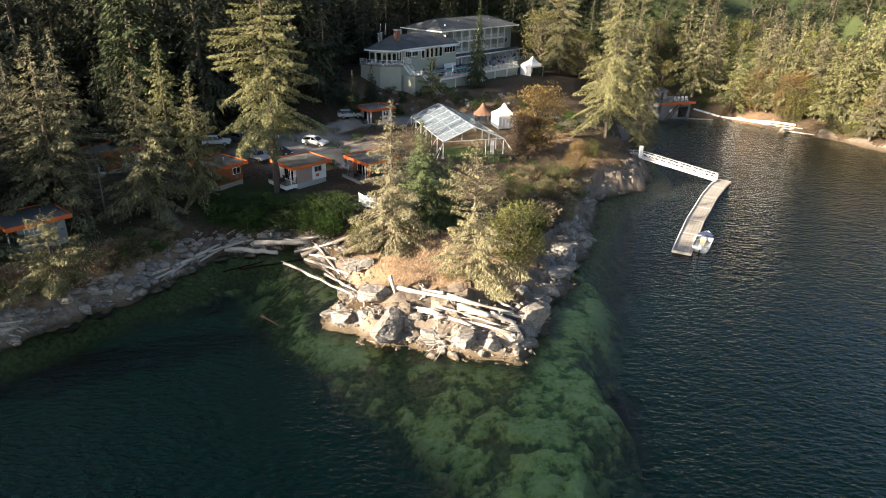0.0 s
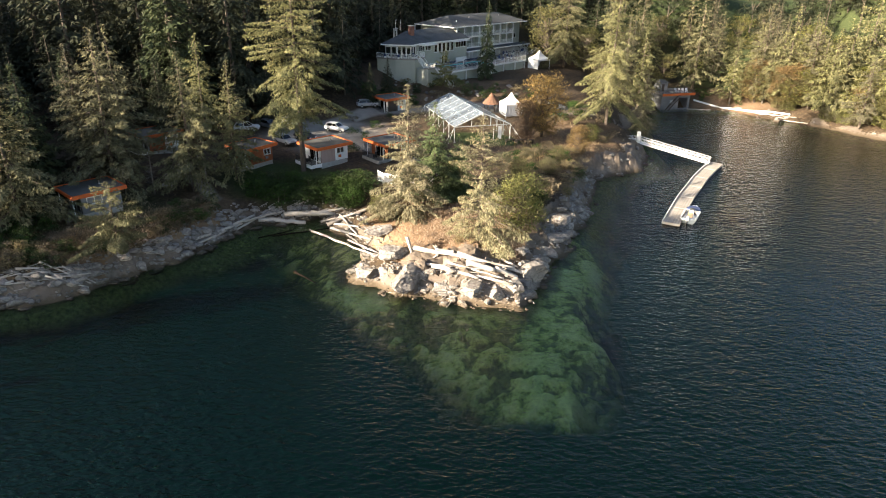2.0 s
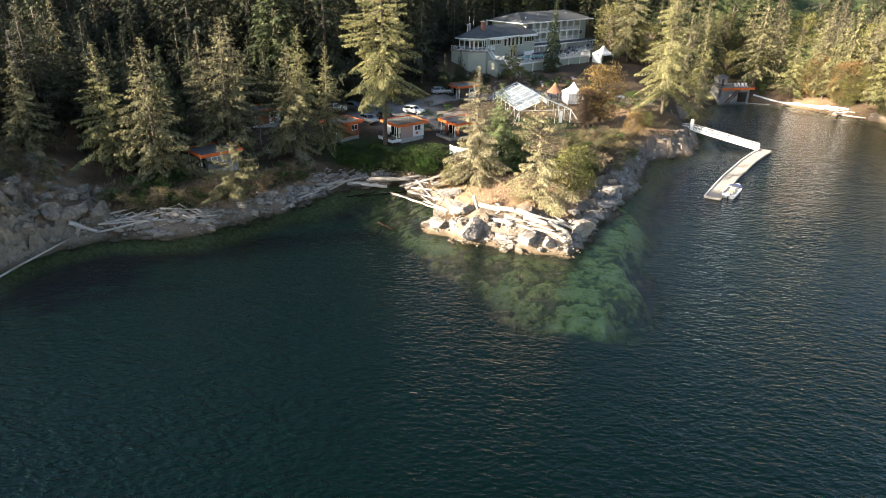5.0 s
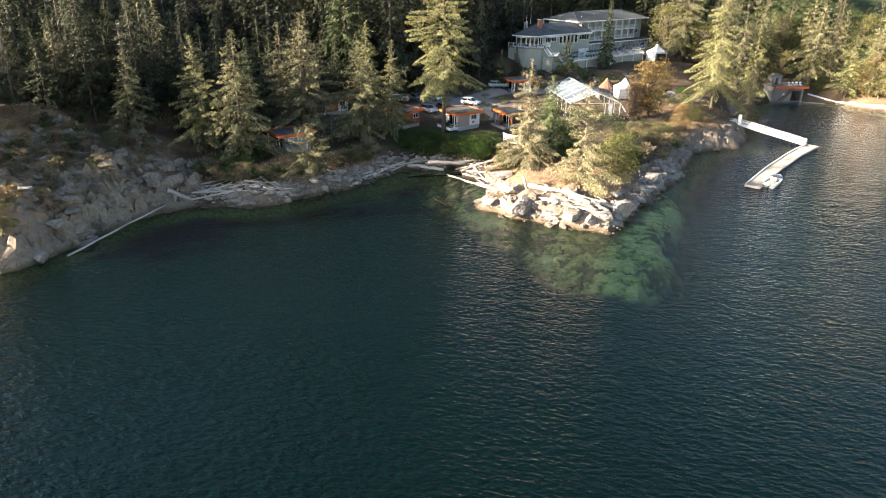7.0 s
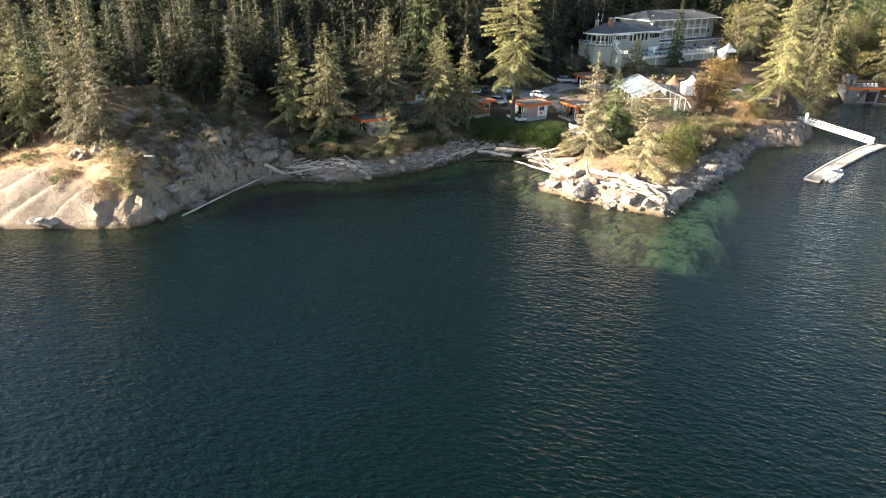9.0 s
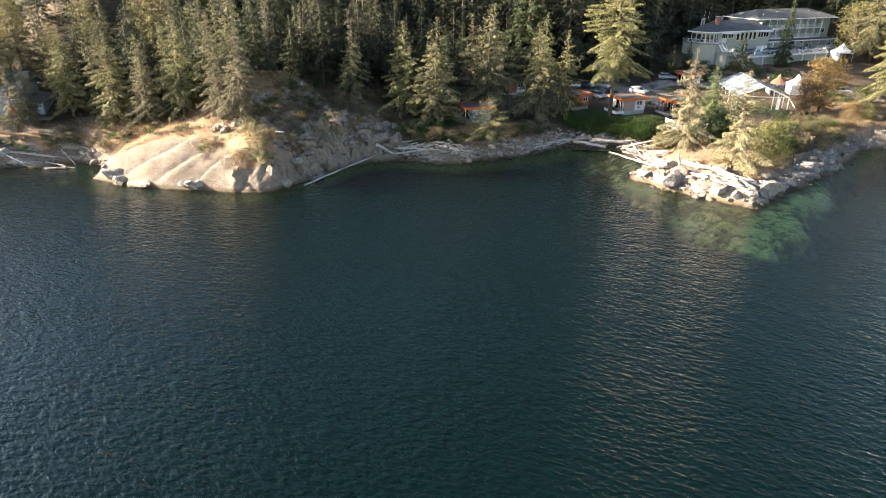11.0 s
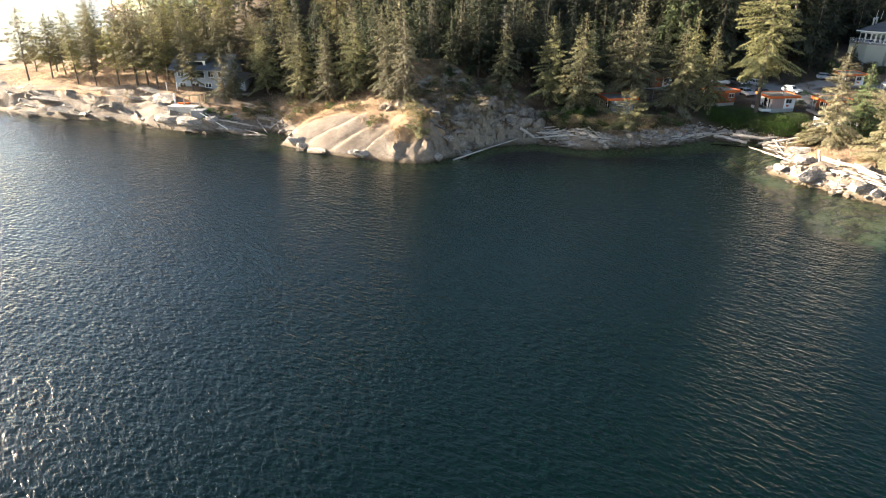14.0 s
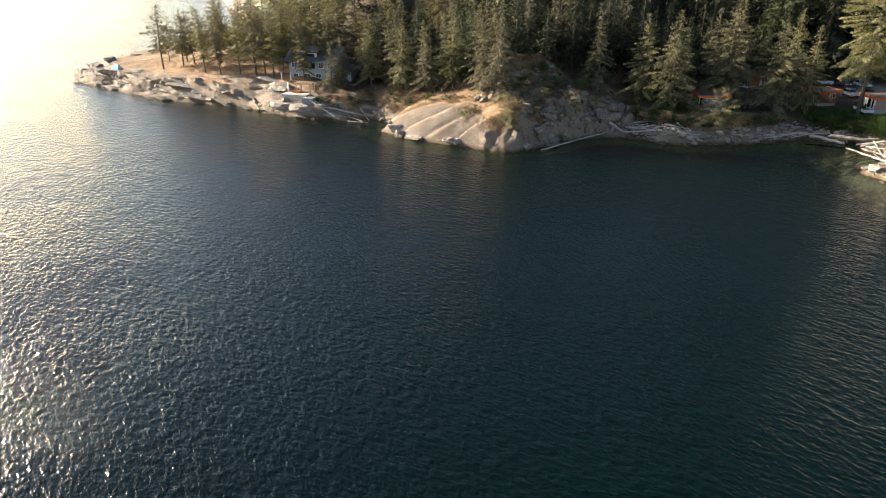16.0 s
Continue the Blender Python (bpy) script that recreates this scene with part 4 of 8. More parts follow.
def plant(key, x, y, tall, turn=0.0, wide=1.0, sink=0.1, tip=0.0):
    """Stand one tree of a kind on the ground."""
    s = tall / SIZE[key.rstrip("0123456789")]
    m = Matrix.Translation((x, y, ground_at(x, y) - sink)) @ Euler((tip, 0, turn)).to_matrix().to_4x4() @ Matrix.Diagonal((s * wide, s * wide, s, 1))
    if key not in USED:
        USED[key] = KINDS[key]
        KINDS[key].matrix_basis = m
        return KINDS[key]
    return copy_thing_scaled(KINDS[key], m)


def copy_thing_scaled(ob, m):
    made = copy_thing(ob, Matrix())
    made.matrix_basis = m
    return made


# the trees that stand apart
STANDING = [
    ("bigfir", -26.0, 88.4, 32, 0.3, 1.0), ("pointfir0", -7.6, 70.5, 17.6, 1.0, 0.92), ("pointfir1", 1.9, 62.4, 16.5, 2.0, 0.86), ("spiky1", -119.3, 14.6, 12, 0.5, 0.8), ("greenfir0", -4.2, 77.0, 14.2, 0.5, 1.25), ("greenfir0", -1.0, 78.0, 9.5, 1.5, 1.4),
    ("young", -41.6, 58.2, 8.6, 0.2, 1.15), ("fir2", -48.8, 73.0, 22.0, 1.4, 1.3), ("fir1", -39.4, 77.0, 20.0, 2.2, 1.15), ("fir0", -35.0, 82.5, 18.0, 3.1, 0.9),
    ("spruce0", 5.0, 151.0, 20.5, 0.9, 0.55), ("oldfir", 29.0, 121.5, 31.0, 2.6, 0.8), ("fir2", 38.2, 128.0, 15.5, 0.1, 0.8),
    ("spruce1", -19.9, 125.1, 9.2, 0.4, 0.9), ("spruce0", -17.0, 131.5, 9.0, 1.7, 1.1), ("fir1", -54.7, 60.6, 21.5, 0.8, 1.15),
    ("farlit0", -52.7, 85.0, 20.0, 1.9, 1.0), ("farlit1", -45.1, 98.0, 18.0, 0.4, 1.0), ("farlit2", -83.7, 55.6, 15.0, 2.7, 0.9), ("spiky1", -71.5, 74.2, 14.0, 1.1, 0.8),
    ("fir2", -97.4, 26.6, 15.5, 0.3, 1.1), ("fir0", -81.3, 29.2, 13.0, 1.2, 1.0), ("fir1", -76.1, 29.0, 17.5, 2.1, 1.0), ("fir2", -86.5, 33.0, 17.0, 0.9, 1.1), ("fir0", -93.0, 31.0, 18.0, 2.9, 1.1), ("fir1", -72.0, 57.0, 15.0, 1.9, 1.1), ("fir0", -62.5, 62.0, 19.0, 0.1, 1.1), ("fir2", -105.0, 25.5, 16.5, 2.5, 1.1), ("fir1", -117.5, 25.0, 17.0, 1.1, 1.1), ("fir2", -121.5, 18.8, 13.0, 2.0, 0.9), ("fir0", -113.5, 30.5, 16.0, 0.7, 1.0), ("pine1", -139.5, 9.5, 15.0, 0.7, 1.1), ("pine2", -142.5, 14.0, 18.0, 1.9, 1.2),
    ("farlit0", -112.5, 27.7, 17.5, 0.9, 1.0), ("farlit2", -131.7, 21.0, 14.5, 1.0, 0.9), ("farlit1", -83.3, 58.5, 16.0, 0.2, 0.9), ("young", -67.2, 22.3, 7.0, 1.5, 0.8),
    ("far0", -74.0, 62.5, 22.0, 0.4, 1.0), ("far1", -79.5, 57.0, 21.0, 1.4, 1.0), ("far2", -69.0, 68.5, 20.0, 2.2, 1.0), ("spruce1", -65.0, 73.0, 18.0, 0.9, 1.2), ("far1", -85.0, 64.0, 23.0, 0.2, 1.0), ("far0", -91.0, 56.0, 22.0, 1.2, 1.0), ("oldfir", 27.0, 172.0, 27.0, 0.6, 1.0), ("maple0", 22.5, 173.5, 15.0, 0.9, 1.0),
    ("young", -4.8, 140.0, 9.0, 2.5, 0.8), ("pointbush0", 7.2, 67.6, 7.4, 0.6, 1.0), ("pointbush0", 10.6, 76.5, 3.2, 1.6, 1.1), ("pointbush0", 8.2, 82.0, 3.4, 2.2, 1.0), ("pointbush0", 13.2, 88.0, 2.6, 0.2, 1.2), ("pointbush0", 15.8, 95.5, 2.8, 3.0, 1.0), ("pointbush0", 10.4, 93.0, 2.4, 4.0, 1.2), ("madrone1", 20.5, 103.0, 5.2, 0.4, 1.0), ("pointbush0", 24.0, 110.0, 3.2, 5.0, 1.1), ("pointbush0", -11.0, 70.6, 3.2, 2.6, 1.1),
]
PINES = [(-184, -3.6, 19), (-176, -0.4, 15), (-175.5, 2.8, 15), (-163, 0.7, 13.5), (-169, 7.8, 17), (-146.4, 8, 19), (-144, 9.4, 17.5), (-130, 13.2, 12), (-124, 26.7, 16), (-155, 12, 18),
         (-150, 18, 20), (-138, 22, 19), (-160, 20, 20), (-178, 12, 18), (-190, 6, 16), (-186, 14, 17), (-200, 4, 14), (-158, 3, 14), (-152, 6, 16), (-141, 17, 17), (-134, 15, 16), (-147, 24, 19), (-166, 14, 17), (-172, 16, 18),
         (-181, 8, 15), (-193, 12, 16), (-153, 22, 20), (-129, 20, 17), (-136, 28, 19), (-163, 26, 19), (-144, 31, 20)]
for key, x, y, tall, turn, wide in STANDING:
    plant(key, x, y, tall, turn, wide)
for n, (x, y, tall) in enumerate(PINES):
    plant(f"pine{n % 3}", x, y, tall, n * 1.7, 1.0, tip=0.06 * math.sin(n * 2.1))
for x, y, tall in ((-88, 50, 13), (-79, 66, 12), (-64, 78, 11), (-52, 76, 10), (-94, 37, 12), (-72, 62, 9), (-56, 68, 8), (-44, 74, 9), (-60, 66, 7)):
    plant("dead0" if x < -70 else "dead1", x, y, tall, x)
for n, (x, y, tall) in enumerate([(14.6, 111, 11.5), (11.5, 108.5, 7)]):
    plant(f"madrone{n % 2}", x, y, tall, n * 2.0)

# clear ground: x, y, radius
CLEAR = [(-28, 95, 18), (-20, 108, 18), (-5, 120, 20), (5, 105, 20), (0, 80, 24), (-8, 140, 20), (12, 155, 18), (2, 165, 22), (12, 180, 14), (-42, 60, 13), (-36, 74, 8), (-68, 40, 17), (-72, 25, 13), (-66, 54, 9),
         (20, 105, 18), (30, 115, 8), (-115, 14, 11), (-120, 20, 6), (-100, 18, 9), (55, 168, 10), (-170, -6, 14), (-150, 2, 9), (-200, -10, 18), (-225, -8, 26), (-47, 84, 6), (-55, 92, 5), (-88, 22, 8), (20, 130, 12)]
wood_rng = np.random.RandomState(5)
_taken = [(t[1], t[2]) for t in STANDING] + [(p[0], p[1]) for p in PINES]


FAR = []


def forest(count, x0, x1, y0, y1, gap, keys, tall, tries=9000):
    """Choose places on land off the clearings, no two nearer than gap."""
    made = 0
    px, py = wood_rng.uniform(x0, x1, tries), wood_rng.uniform(y0, y1, tries)
    d = shore_distance(px, py)
    for x, y, dd in zip(px, py, d):
        if made >= count:
            break
        if dd < (1.5 if x > 40 else 7) or any((x - cx) ** 2 + (y - cy) ** 2 < r * r for cx, cy, r in CLEAR):
            continue
        if any((x - tx) ** 2 + (y - ty) ** 2 < gap * gap for tx, ty in _taken):
            continue
        _taken.append((x, y))
        key = keys[wood_rng.randint(len(keys))]
        FAR.append((float(dd), key, float(x), float(y), tall * wood_rng.uniform(0.65, 1.15) * (0.5 if key[:5] in ("maple", "madro") else 1), wood_rng.uniform(0, 6.28), wood_rng.uniform(0.8, 1.15)))
        made += 1


def far_forest(rows):
    """The trees deep in the forest, joined."""
    for leafy in (True, False):
        vs, fs, mats, count = [], [], [], 0
        for _, key, x, y, tall, turn, wide in rows:
            me = [o for o in KINDS[key].children if o.name.startswith("crown" if leafy else "trunk")][0].data
            co = np.empty(len(me.vertices) * 3, np.float32)
            me.vertices.foreach_get("co", co)
            s = tall / SIZE[key.rstrip("0123456789")]
            co = co.reshape(-1, 3) * np.array([s * wide, s * wide, s])
            c, sn = math.cos(turn), math.sin(turn)
            co = np.stack([co[:, 0] * c - co[:, 1] * sn + x, co[:, 0] * sn + co[:, 1] * c + y, co[:, 2] + ground_at(x, y) - 0.2], axis=1)
            if leafy:
                q = co.reshape(-1, 3, 3)[::2]
                co = (q.mean(1, keepdims=True) + (q - q.mean(1, keepdims=True)) * 1.3).reshape(-1, 3)
            vs.append(co)
        pts = np.concatenate(vs)
        if leafy:
            ob = new("forest_trees", sprays_mesh("forest_trees", pts.reshape(-1, 3, 3), MAT_SPRUCE_SHADED))
            tagged(ob, "dense dark fir forest covering the hillside", "forest", kind="stuff")
        else:
            me = bpy.data.meshes.new("forest_trunks")
            faces, off = [], 0
            for (_, key, *r), co in zip(rows, vs):
                src = [o for o in KINDS[key].children if o.name.startswith("trunk")][0].data
                faces += [tuple(i + off for i in p.vertices) for p in src.polygons[:40]]
                off += len(co)
            me.from_pydata(pts.tolist(), [], faces)
            me.materials.append(MAT_BARK)
            o2 = tagged(new("trunks", me), kind="stuff")
            o2.parent = ob


# mostly the dark firs, whose colour carries the forest's shade
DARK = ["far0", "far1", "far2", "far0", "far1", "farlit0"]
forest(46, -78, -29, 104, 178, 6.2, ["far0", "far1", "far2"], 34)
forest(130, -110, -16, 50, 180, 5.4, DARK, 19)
forest(16, -185, -126, 22, 46, 4.2, ["pine0", "pine1", "pine2", "farlit2"], 18)
forest(95, -200, -85, 10, 110, 5.5, ["farlit0", "farlit1", "farlit2", "pine0", "pine1", "far0"], 17)
forest(60, -165, -80, 62, 132, 5.4, ["far0", "far1", "far2"], 27)
forest(45, -125, -74, 27, 82, 4.6, DARK + ["farlit1", "farlit2"], 17)
forest(55, -25, 45, 185, 240, 6.0, DARK, 25)
forest(40, 60, 130, 105, 185, 4.0, ["maple0", "maple1", "maple0", "farlit0"], 15)
forest(105, 28, 150, 95, 220, 5.5, ["farlit0", "farlit1", "farlit2", "far0", "maple0", "maple1"], 22)
# leafy trees and firs hanging over the bay's edge
for (ax, ay), (bx, by) in zip(SHORE_BAY[7:13], SHORE_BAY[8:14]):
    L = math.hypot(bx - ax, by - ay)
    for q in range(int(L / 0.42)):
        f = wood_rng.uniform(0, 1)
        o = wood_rng.uniform(2.2, 13.0) + 4.0 * max(0.0, 80 - ax - (bx - ax) * f) / 10
        x, y = ax + (bx - ax) * f - (by - ay) / L * o, ay + (by - ay) * f + (bx - ax) / L * o
        if shore_distance(np.array([x]), np.array([y]))[0] > 1.6 and x > 58:
            low = o < 4.5
            key = "palebush0" if low else ("maple0", "maple1", "palebush0", "farlit1", "farlit2", "madrone1", "farlit0")[wood_rng.randint(7)]
            tall = {"palebush0": 4.2, "farlit1": 19, "farlit0": 22, "madrone1": 9}.get(key, 9.5) * wood_rng.uniform(0.6, 1.2) * (0.55 if low else 1)
            FAR.append((0.0, key, x, y, tall, wood_rng.uniform(0, 6.28), wood_rng.uniform(0.9, 1.3)))
FAR.sort(key=lambda r: r[0])
for r in FAR[:330]:
    if -70 < r[2] < -16 and r[3] < 112 and r[1].startswith("far"):     # the nearest ones are finer
        r = (r[0], ("spruce0", "spruce1", "spruce0", "fir2")[int(r[2]) % 4]) + r[2:]
    plant(*r[1:])
far_forest(FAR[330:])

# ---- building tools ----
def wall_shape(x0, x1, z0, z1, y, thick, holes=(), axis_y=False, shape=None):
    """A wall along x (or y) with openings cut through; its outer face lies at y, its body behind it. One closed mesh."""
    s = shape or Shape()
    xs = sorted({x0, x1, *[round(h, 4) for o in holes for h in o[:2]]})
    zs = sorted({z0, z1, *[round(h, 4) for o in holes for h in o[2:4] if z0 < h < z1]})

    def full(i, k):
        if not (0 <= i < len(xs) - 1 and 0 <= k < len(zs) - 1):
            return False
        cx, cz = (xs[i] + xs[i + 1]) / 2, (zs[k] + zs[k + 1]) / 2
        return not any(o[0] < cx < o[1] and o[2] < cz < o[3] for o in holes)

    index, verts, faces = {}, [], []

    def at(i, k, back):
        if (i, k, back) not in index:
            index[i, k, back] = len(verts)
            yy = y + thick if back else y
            verts.append((yy, xs[i], zs[k]) if axis_y else (xs[i], yy, zs[k]))
        return index[i, k, back]

    for i in range(len(xs) - 1):
        for k in range(len(zs) - 1):
            if not full(i, k):
                continue
            faces.append((at(i, k, 0), at(i + 1, k, 0), at(i + 1, k + 1, 0), at(i, k + 1, 0)))
            faces.append((at(i, k + 1, 1), at(i + 1, k + 1, 1), at(i + 1, k, 1), at(i, k, 1)))
            for (di, dk), (p, q) in {(-1, 0): ((i, k + 1), (i, k)), (1, 0): ((i + 1, k), (i + 1, k + 1)), (0, -1): ((i, k), (i + 1, k)), (0, 1): ((i + 1, k + 1), (i, k + 1))}.items():
                if not full(i + di, k + dk):
                    faces.append((at(*q, 0), at(*p, 0), at(*p, 1), at(*q, 1)))
    return s.add(verts, faces)


def window(parent, x0, x1, z0, z1, y, bars=1, m=None, frame_material=None, name="window"):
    """A framed window in an opening whose outer face lies at y, seen from -y."""
    f, w = Shape(), 0.09
    f.box(x0 - w, x1 + w, y - 0.05, y + 0.06, z1, z1 + w).box(x0 - w, x1 + w, y - 0.07, y + 0.06, z0 - w, z0)
    f.box(x0 - w, x0, y - 0.05, y + 0.06, z0, z1).box(x1, x1 + w, y - 0.05, y + 0.06, z0, z1)
    for i in range(1, bars + 1):
        c = x0 + (x1 - x0) * i / (bars + 1)
        f.box(c - 0.035, c + 0.035, y - 0.03, y + 0.05, z0, z1)
    ob = part(name, f, frame_material or MAT_TRIM, parent, m=m)
    part("pane", Shape().box(x0, x1, y + 0.07, y + 0.085, z0, z1), MAT_GLASS, ob)
    return ob


def rail_shape(points, high=1.0, post=1.8, bars=True, thick=0.07, gap=0.14, fill=None):
    """A railing along points: posts, top and bottom rail, upright bars."""
    s = Shape()
    for a, b in zip(points, points[1:]):
        a, b = Vector(a), Vector(b)
        n = max(1, round((b - a).length / post))
        up = Vector((0, 0, 1))
        for i in range(n + 1):
            p = a.lerp(b, i / n)
            s.beam(p, p + up * (high + 0.05), thick, thick)
        s.beam(a + up * high, b + up * high, thick * 1.2, thick * 0.7)
        s.beam(a + up * 0.12, b + up * 0.12, thick * 0.7, thick * 0.6)
        if bars:
            k = max(1, int((b - a).length / gap))
            for i in range(1, k):
                p = a.lerp(b, i / k)
                s.beam(p + up * 0.12, p + up * high, 0.025, 0.025)
    return s


def stair_shape(a, b, wide, steps):
    """A flight from low point a to high point b."""
    s = Shape()
    a, b = Vector(a), Vector(b)
    d = Vector((b.x - a.x, b.y - a.y, 0))
    side = Vector((-d.y, d.x, 0)).normalized() * wide / 2
    m = Matrix.Translation(a) @ Matrix.Rotation(math.atan2(d.y, d.x), 4, "Z")
    run, rise = d.length / steps, (b.z - a.z) / steps
    for i in range(steps):
        s.box(run * i - 0.02, run * (i + 1), -wide / 2, wide / 2, rise * (i + 1) - 0.05, rise * (i + 1), m)
    for k in (-1, 1):
        s.beam(a + side * k - Vector((0, 0, 0.05)), b + side * k - Vector((0, 0, 0.05)), 0.05, 0.25)
    return s

# ---- the lodge ----
def build_lodge():
    base = pose(-12.0, 148.0, 0, 0, 0, 50)
    lodge = thing("lodge", base, "sage-green hillside lodge with white balconies and grey hipped roofs", "building")
    low, mid, high, eave = 11.4, 14.15, 16.85, 19.5
    g = 7.0
    # main block, two storeys over a blind base
    tall = [(6.6 + 1.55 * i, 7.6 + 1.55 * i, mid + 0.35, mid + 2.35) for i in range(5)]
    small = [(1.2, 3.1, mid + 1.05, mid + 2.2), (3.5, 5.3, mid + 1.05, mid + 2.2)]
    strip = [(14.6, 18.6, mid + 0.95, mid + 2.3)]
    doors = [(9.3, 10.1, low, low + 2.1), (10.6, 11.4, low, low + 2.1)]
    part("wall", wall_shape(0, 19.0, g, 17.0, 0.0, 0.3, tall + small + strip + doors), MAT_SIDING, lodge)
    for a, b, c, d in tall:
        window(lodge, a, b, c, d, 0.0, 0)
    for a, b, c, d in small:
        window(lodge, a, b, c, d, 0.0, 2)
    window(lodge, *strip[0], 0.0, 3)
    for a, b, c, d in doors:
        window(lodge, a, b, c + 0.1, d, 0.0, 0, name="door")
    # dining room with glass doors on three canted sides
    canted = [((-5.8, 4.3), (-4.7, 1.5)), ((-4.7, 1.5), (-2.4, -0.8)), ((-2.4, -0.8), (0.0, 0.0))]
    for (ax, ay), (bx, by) in canted:
        d = Vector((bx - ax, by - ay, 0))
        m = Matrix.Translation((ax, ay, 0)) @ Matrix.Rotation(math.atan2(d.y, d.x), 4, "Z")
        n = max(2, round(d.length / 1.25))
        w = d.length / n
        holes = [(w * i + 0.18, w * (i + 1) - 0.18, mid + 0.1, mid + 2.3) for i in range(n)]
        part("wall", wall_shape(0, d.length, mid, 17.0, 0, 0.2, holes), MAT_SIDING, lodge, m=m)
        for h in holes:
            window(lodge, *h, 0.0, 0, m, name="door")
    part("wall", Shape().beam((-5.7, 4.3, 12.0), (5.6, 11.2, 12.0), 0.25, 10.0).box(5.6, 19, 11.1, 11.4, g, 17.0), MAT_SIDING, lodge)
    part("floor", Shape().prism([(-5.4, 4.2), (-4.4, 1.7), (-2.2, -0.5), (0.2, 0.35), (18.7, 0.35), (18.7, 11.0), (5.7, 11.0)], mid - 0.25, mid - 0.02).box(0, 46.5, 4.3, 14.6, low - 0.3, low - 0.03), MAT_DARKWOOD, lodge)
    # hipped roof over the main block
    e = 0.75
    ring = [(5.4, 12.3), (-6.7, 4.9), (-5.4, 1.2), (-2.7, -1.6), (0.4, -e), (19.3, -e), (19.3, 12.3)]
    roof = Shape()
    peak = [(2.6, 5.8, 19.3), (19.3, 5.8, 19.6)]
    pts = [(x, y, 17.05) for x, y in ring]
    roof.add(pts + peak, [(0, 1, 7), (1, 2, 7), (2, 3, 7), (3, 4, 7), (4, 5, 8, 7), (5, 6, 8), (6, 0, 7, 8)])
    roof.add([(x, y, 16.85) for x, y in ring], [tuple(range(7))[::-1]])
    part("roof", roof, MAT_SHINGLE, lodge)
    fascia = Shape()
    for (ax, ay), (bx, by) in zip(ring, ring[1:]):
        fascia.beam((ax, ay, 16.95), (bx, by, 16.95), 0.08, 0.28)
    part("fascia", fascia, MAT_TRIM, lodge)
    part("canopy", Shape().box(1.0, 6.0, -1.7, -0.1, 16.5, 16.72).box(12.8, 19.0, -1.2, -0.1, 16.55, 16.72), MAT_TRIM, lodge)
    chimney = part("chimney", Shape().box(1.8, 2.9, 3.2, 4.2, 17.2, 20.6), MAT_BRICK, lodge, bevel=0.03)
    part("chimney_cap", Shape().box(1.7, 3.0, 3.1, 4.3, 20.6, 20.75), MAT_CONCRETE, chimney)
    for x, y in ((-1.6, 5.6), (0.2, 6.6), (9, 9.0)):
        v = part("roof_vent", Shape().tube([(x, y, 18.0), (x, y, 19.9)], [0.22, 0.22], 10), MAT_STEEL, lodge)
        part("vent_cap", Shape().tube([(x, y, 19.9), (x, y, 20.0), (x, y, 20.15)], [0.34, 0.34, 0.12], 10), MAT_STEEL, v)
    for x in (-0.6, 1.0):
        part("flagpole", Shape().tube([(x, 6.2, 19.5), (x + 0.25, 6.2, 22.0)], [0.04, 0.025], 6), MAT_TRIM, lodge)
    # three-storey wing
    x0, x1, f = 17.5, 47.5, 4.0
    holes, bays = [], 8
    bay = 3.05
    for fl in (low, mid, high):
        for i in range(bays):
            a = x0 + 0.5 + bay * i
            if fl < high and a < 19.3:
                continue
            holes.append((a + 0.35, a + 2.15, fl + 0.1, fl + 2.1))
    end = [(44.0, 45.8, mid + 1.0, mid + 2.1), (43.6, 44.4, high + 0.8, high + 2.1)]
    part("wall", wall_shape(x0, x1, g, eave, f, 0.3, holes + end), MAT_SIDING, lodge)
    part("wall", Shape().box(x0, x0 + 0.3, f, 14.7, 16.9, eave).box(x1 - 0.3, x1, f, 14.7, g, eave).box(x0, x1, 14.7, 15.0, g, eave), MAT_SIDING, lodge)
    part("floor", Shape().box(x0 + 0.3, x1 - 0.3, f + 0.3, 14.7, mid - 0.2, mid - 0.03).box(x0 + 0.3, x1 - 0.3, f + 0.3, 14.7, high - 0.2, high - 0.03), MAT_DARKWOOD, lodge)
    for h in holes:
        window(lodge, *h, f, 1, name="door")
    for h in end:
        window(lodge, *h, f, 1)
    for fl in (mid, high):
        first = x0 + 0.3 if fl == high else 20.0
        b = part("balcony", Shape().box(first, 42.6, f - 1.6, f - 0.004, fl - 0.22, fl - 0.03), MAT_TRIM, lodge)
        part("railing", rail_shape([(first + 0.05, f - 1.5, fl), (42.5, f - 1.5, fl)], 1.0, 1.5), MAT_TRIM, b)
        for i in range(bays + 1):
            x = min(x0 + 0.45 + bay * i, 42.5)
            if x > first:
                part("post", Shape().box(x - 0.09, x + 0.09, f - 1.56, f - 1.38, fl, fl + 2.65), MAT_TRIM, b)
                part("divider", Shape().box(x - 0.05, x + 0.05, f - 1.36, f - 0.01, fl, fl + 2.3), MAT_SIDING, b)
    porch = part("porch_roof", Shape().sheet([(19.5, f - 3.4, mid - 0.55), (48.3, f - 3.4, mid - 0.55), (48.3, f - 1.62, mid - 0.2), (19.5, f - 1.62, mid - 0.2)], 0.16), MAT_SHINGLE, lodge)
    part("fascia", Shape().box(19.5, 48.3, f - 3.48, f - 3.41, mid - 0.85, mid - 0.53), MAT_TRIM, porch)
    for i in range(9):
        x = 21.0 + 3.3 * i
        part("post", Shape().box(x - 0.1, x + 0.1, f - 3.3, f - 3.1, low, mid - 0.72), MAT_TRIM, lodge)
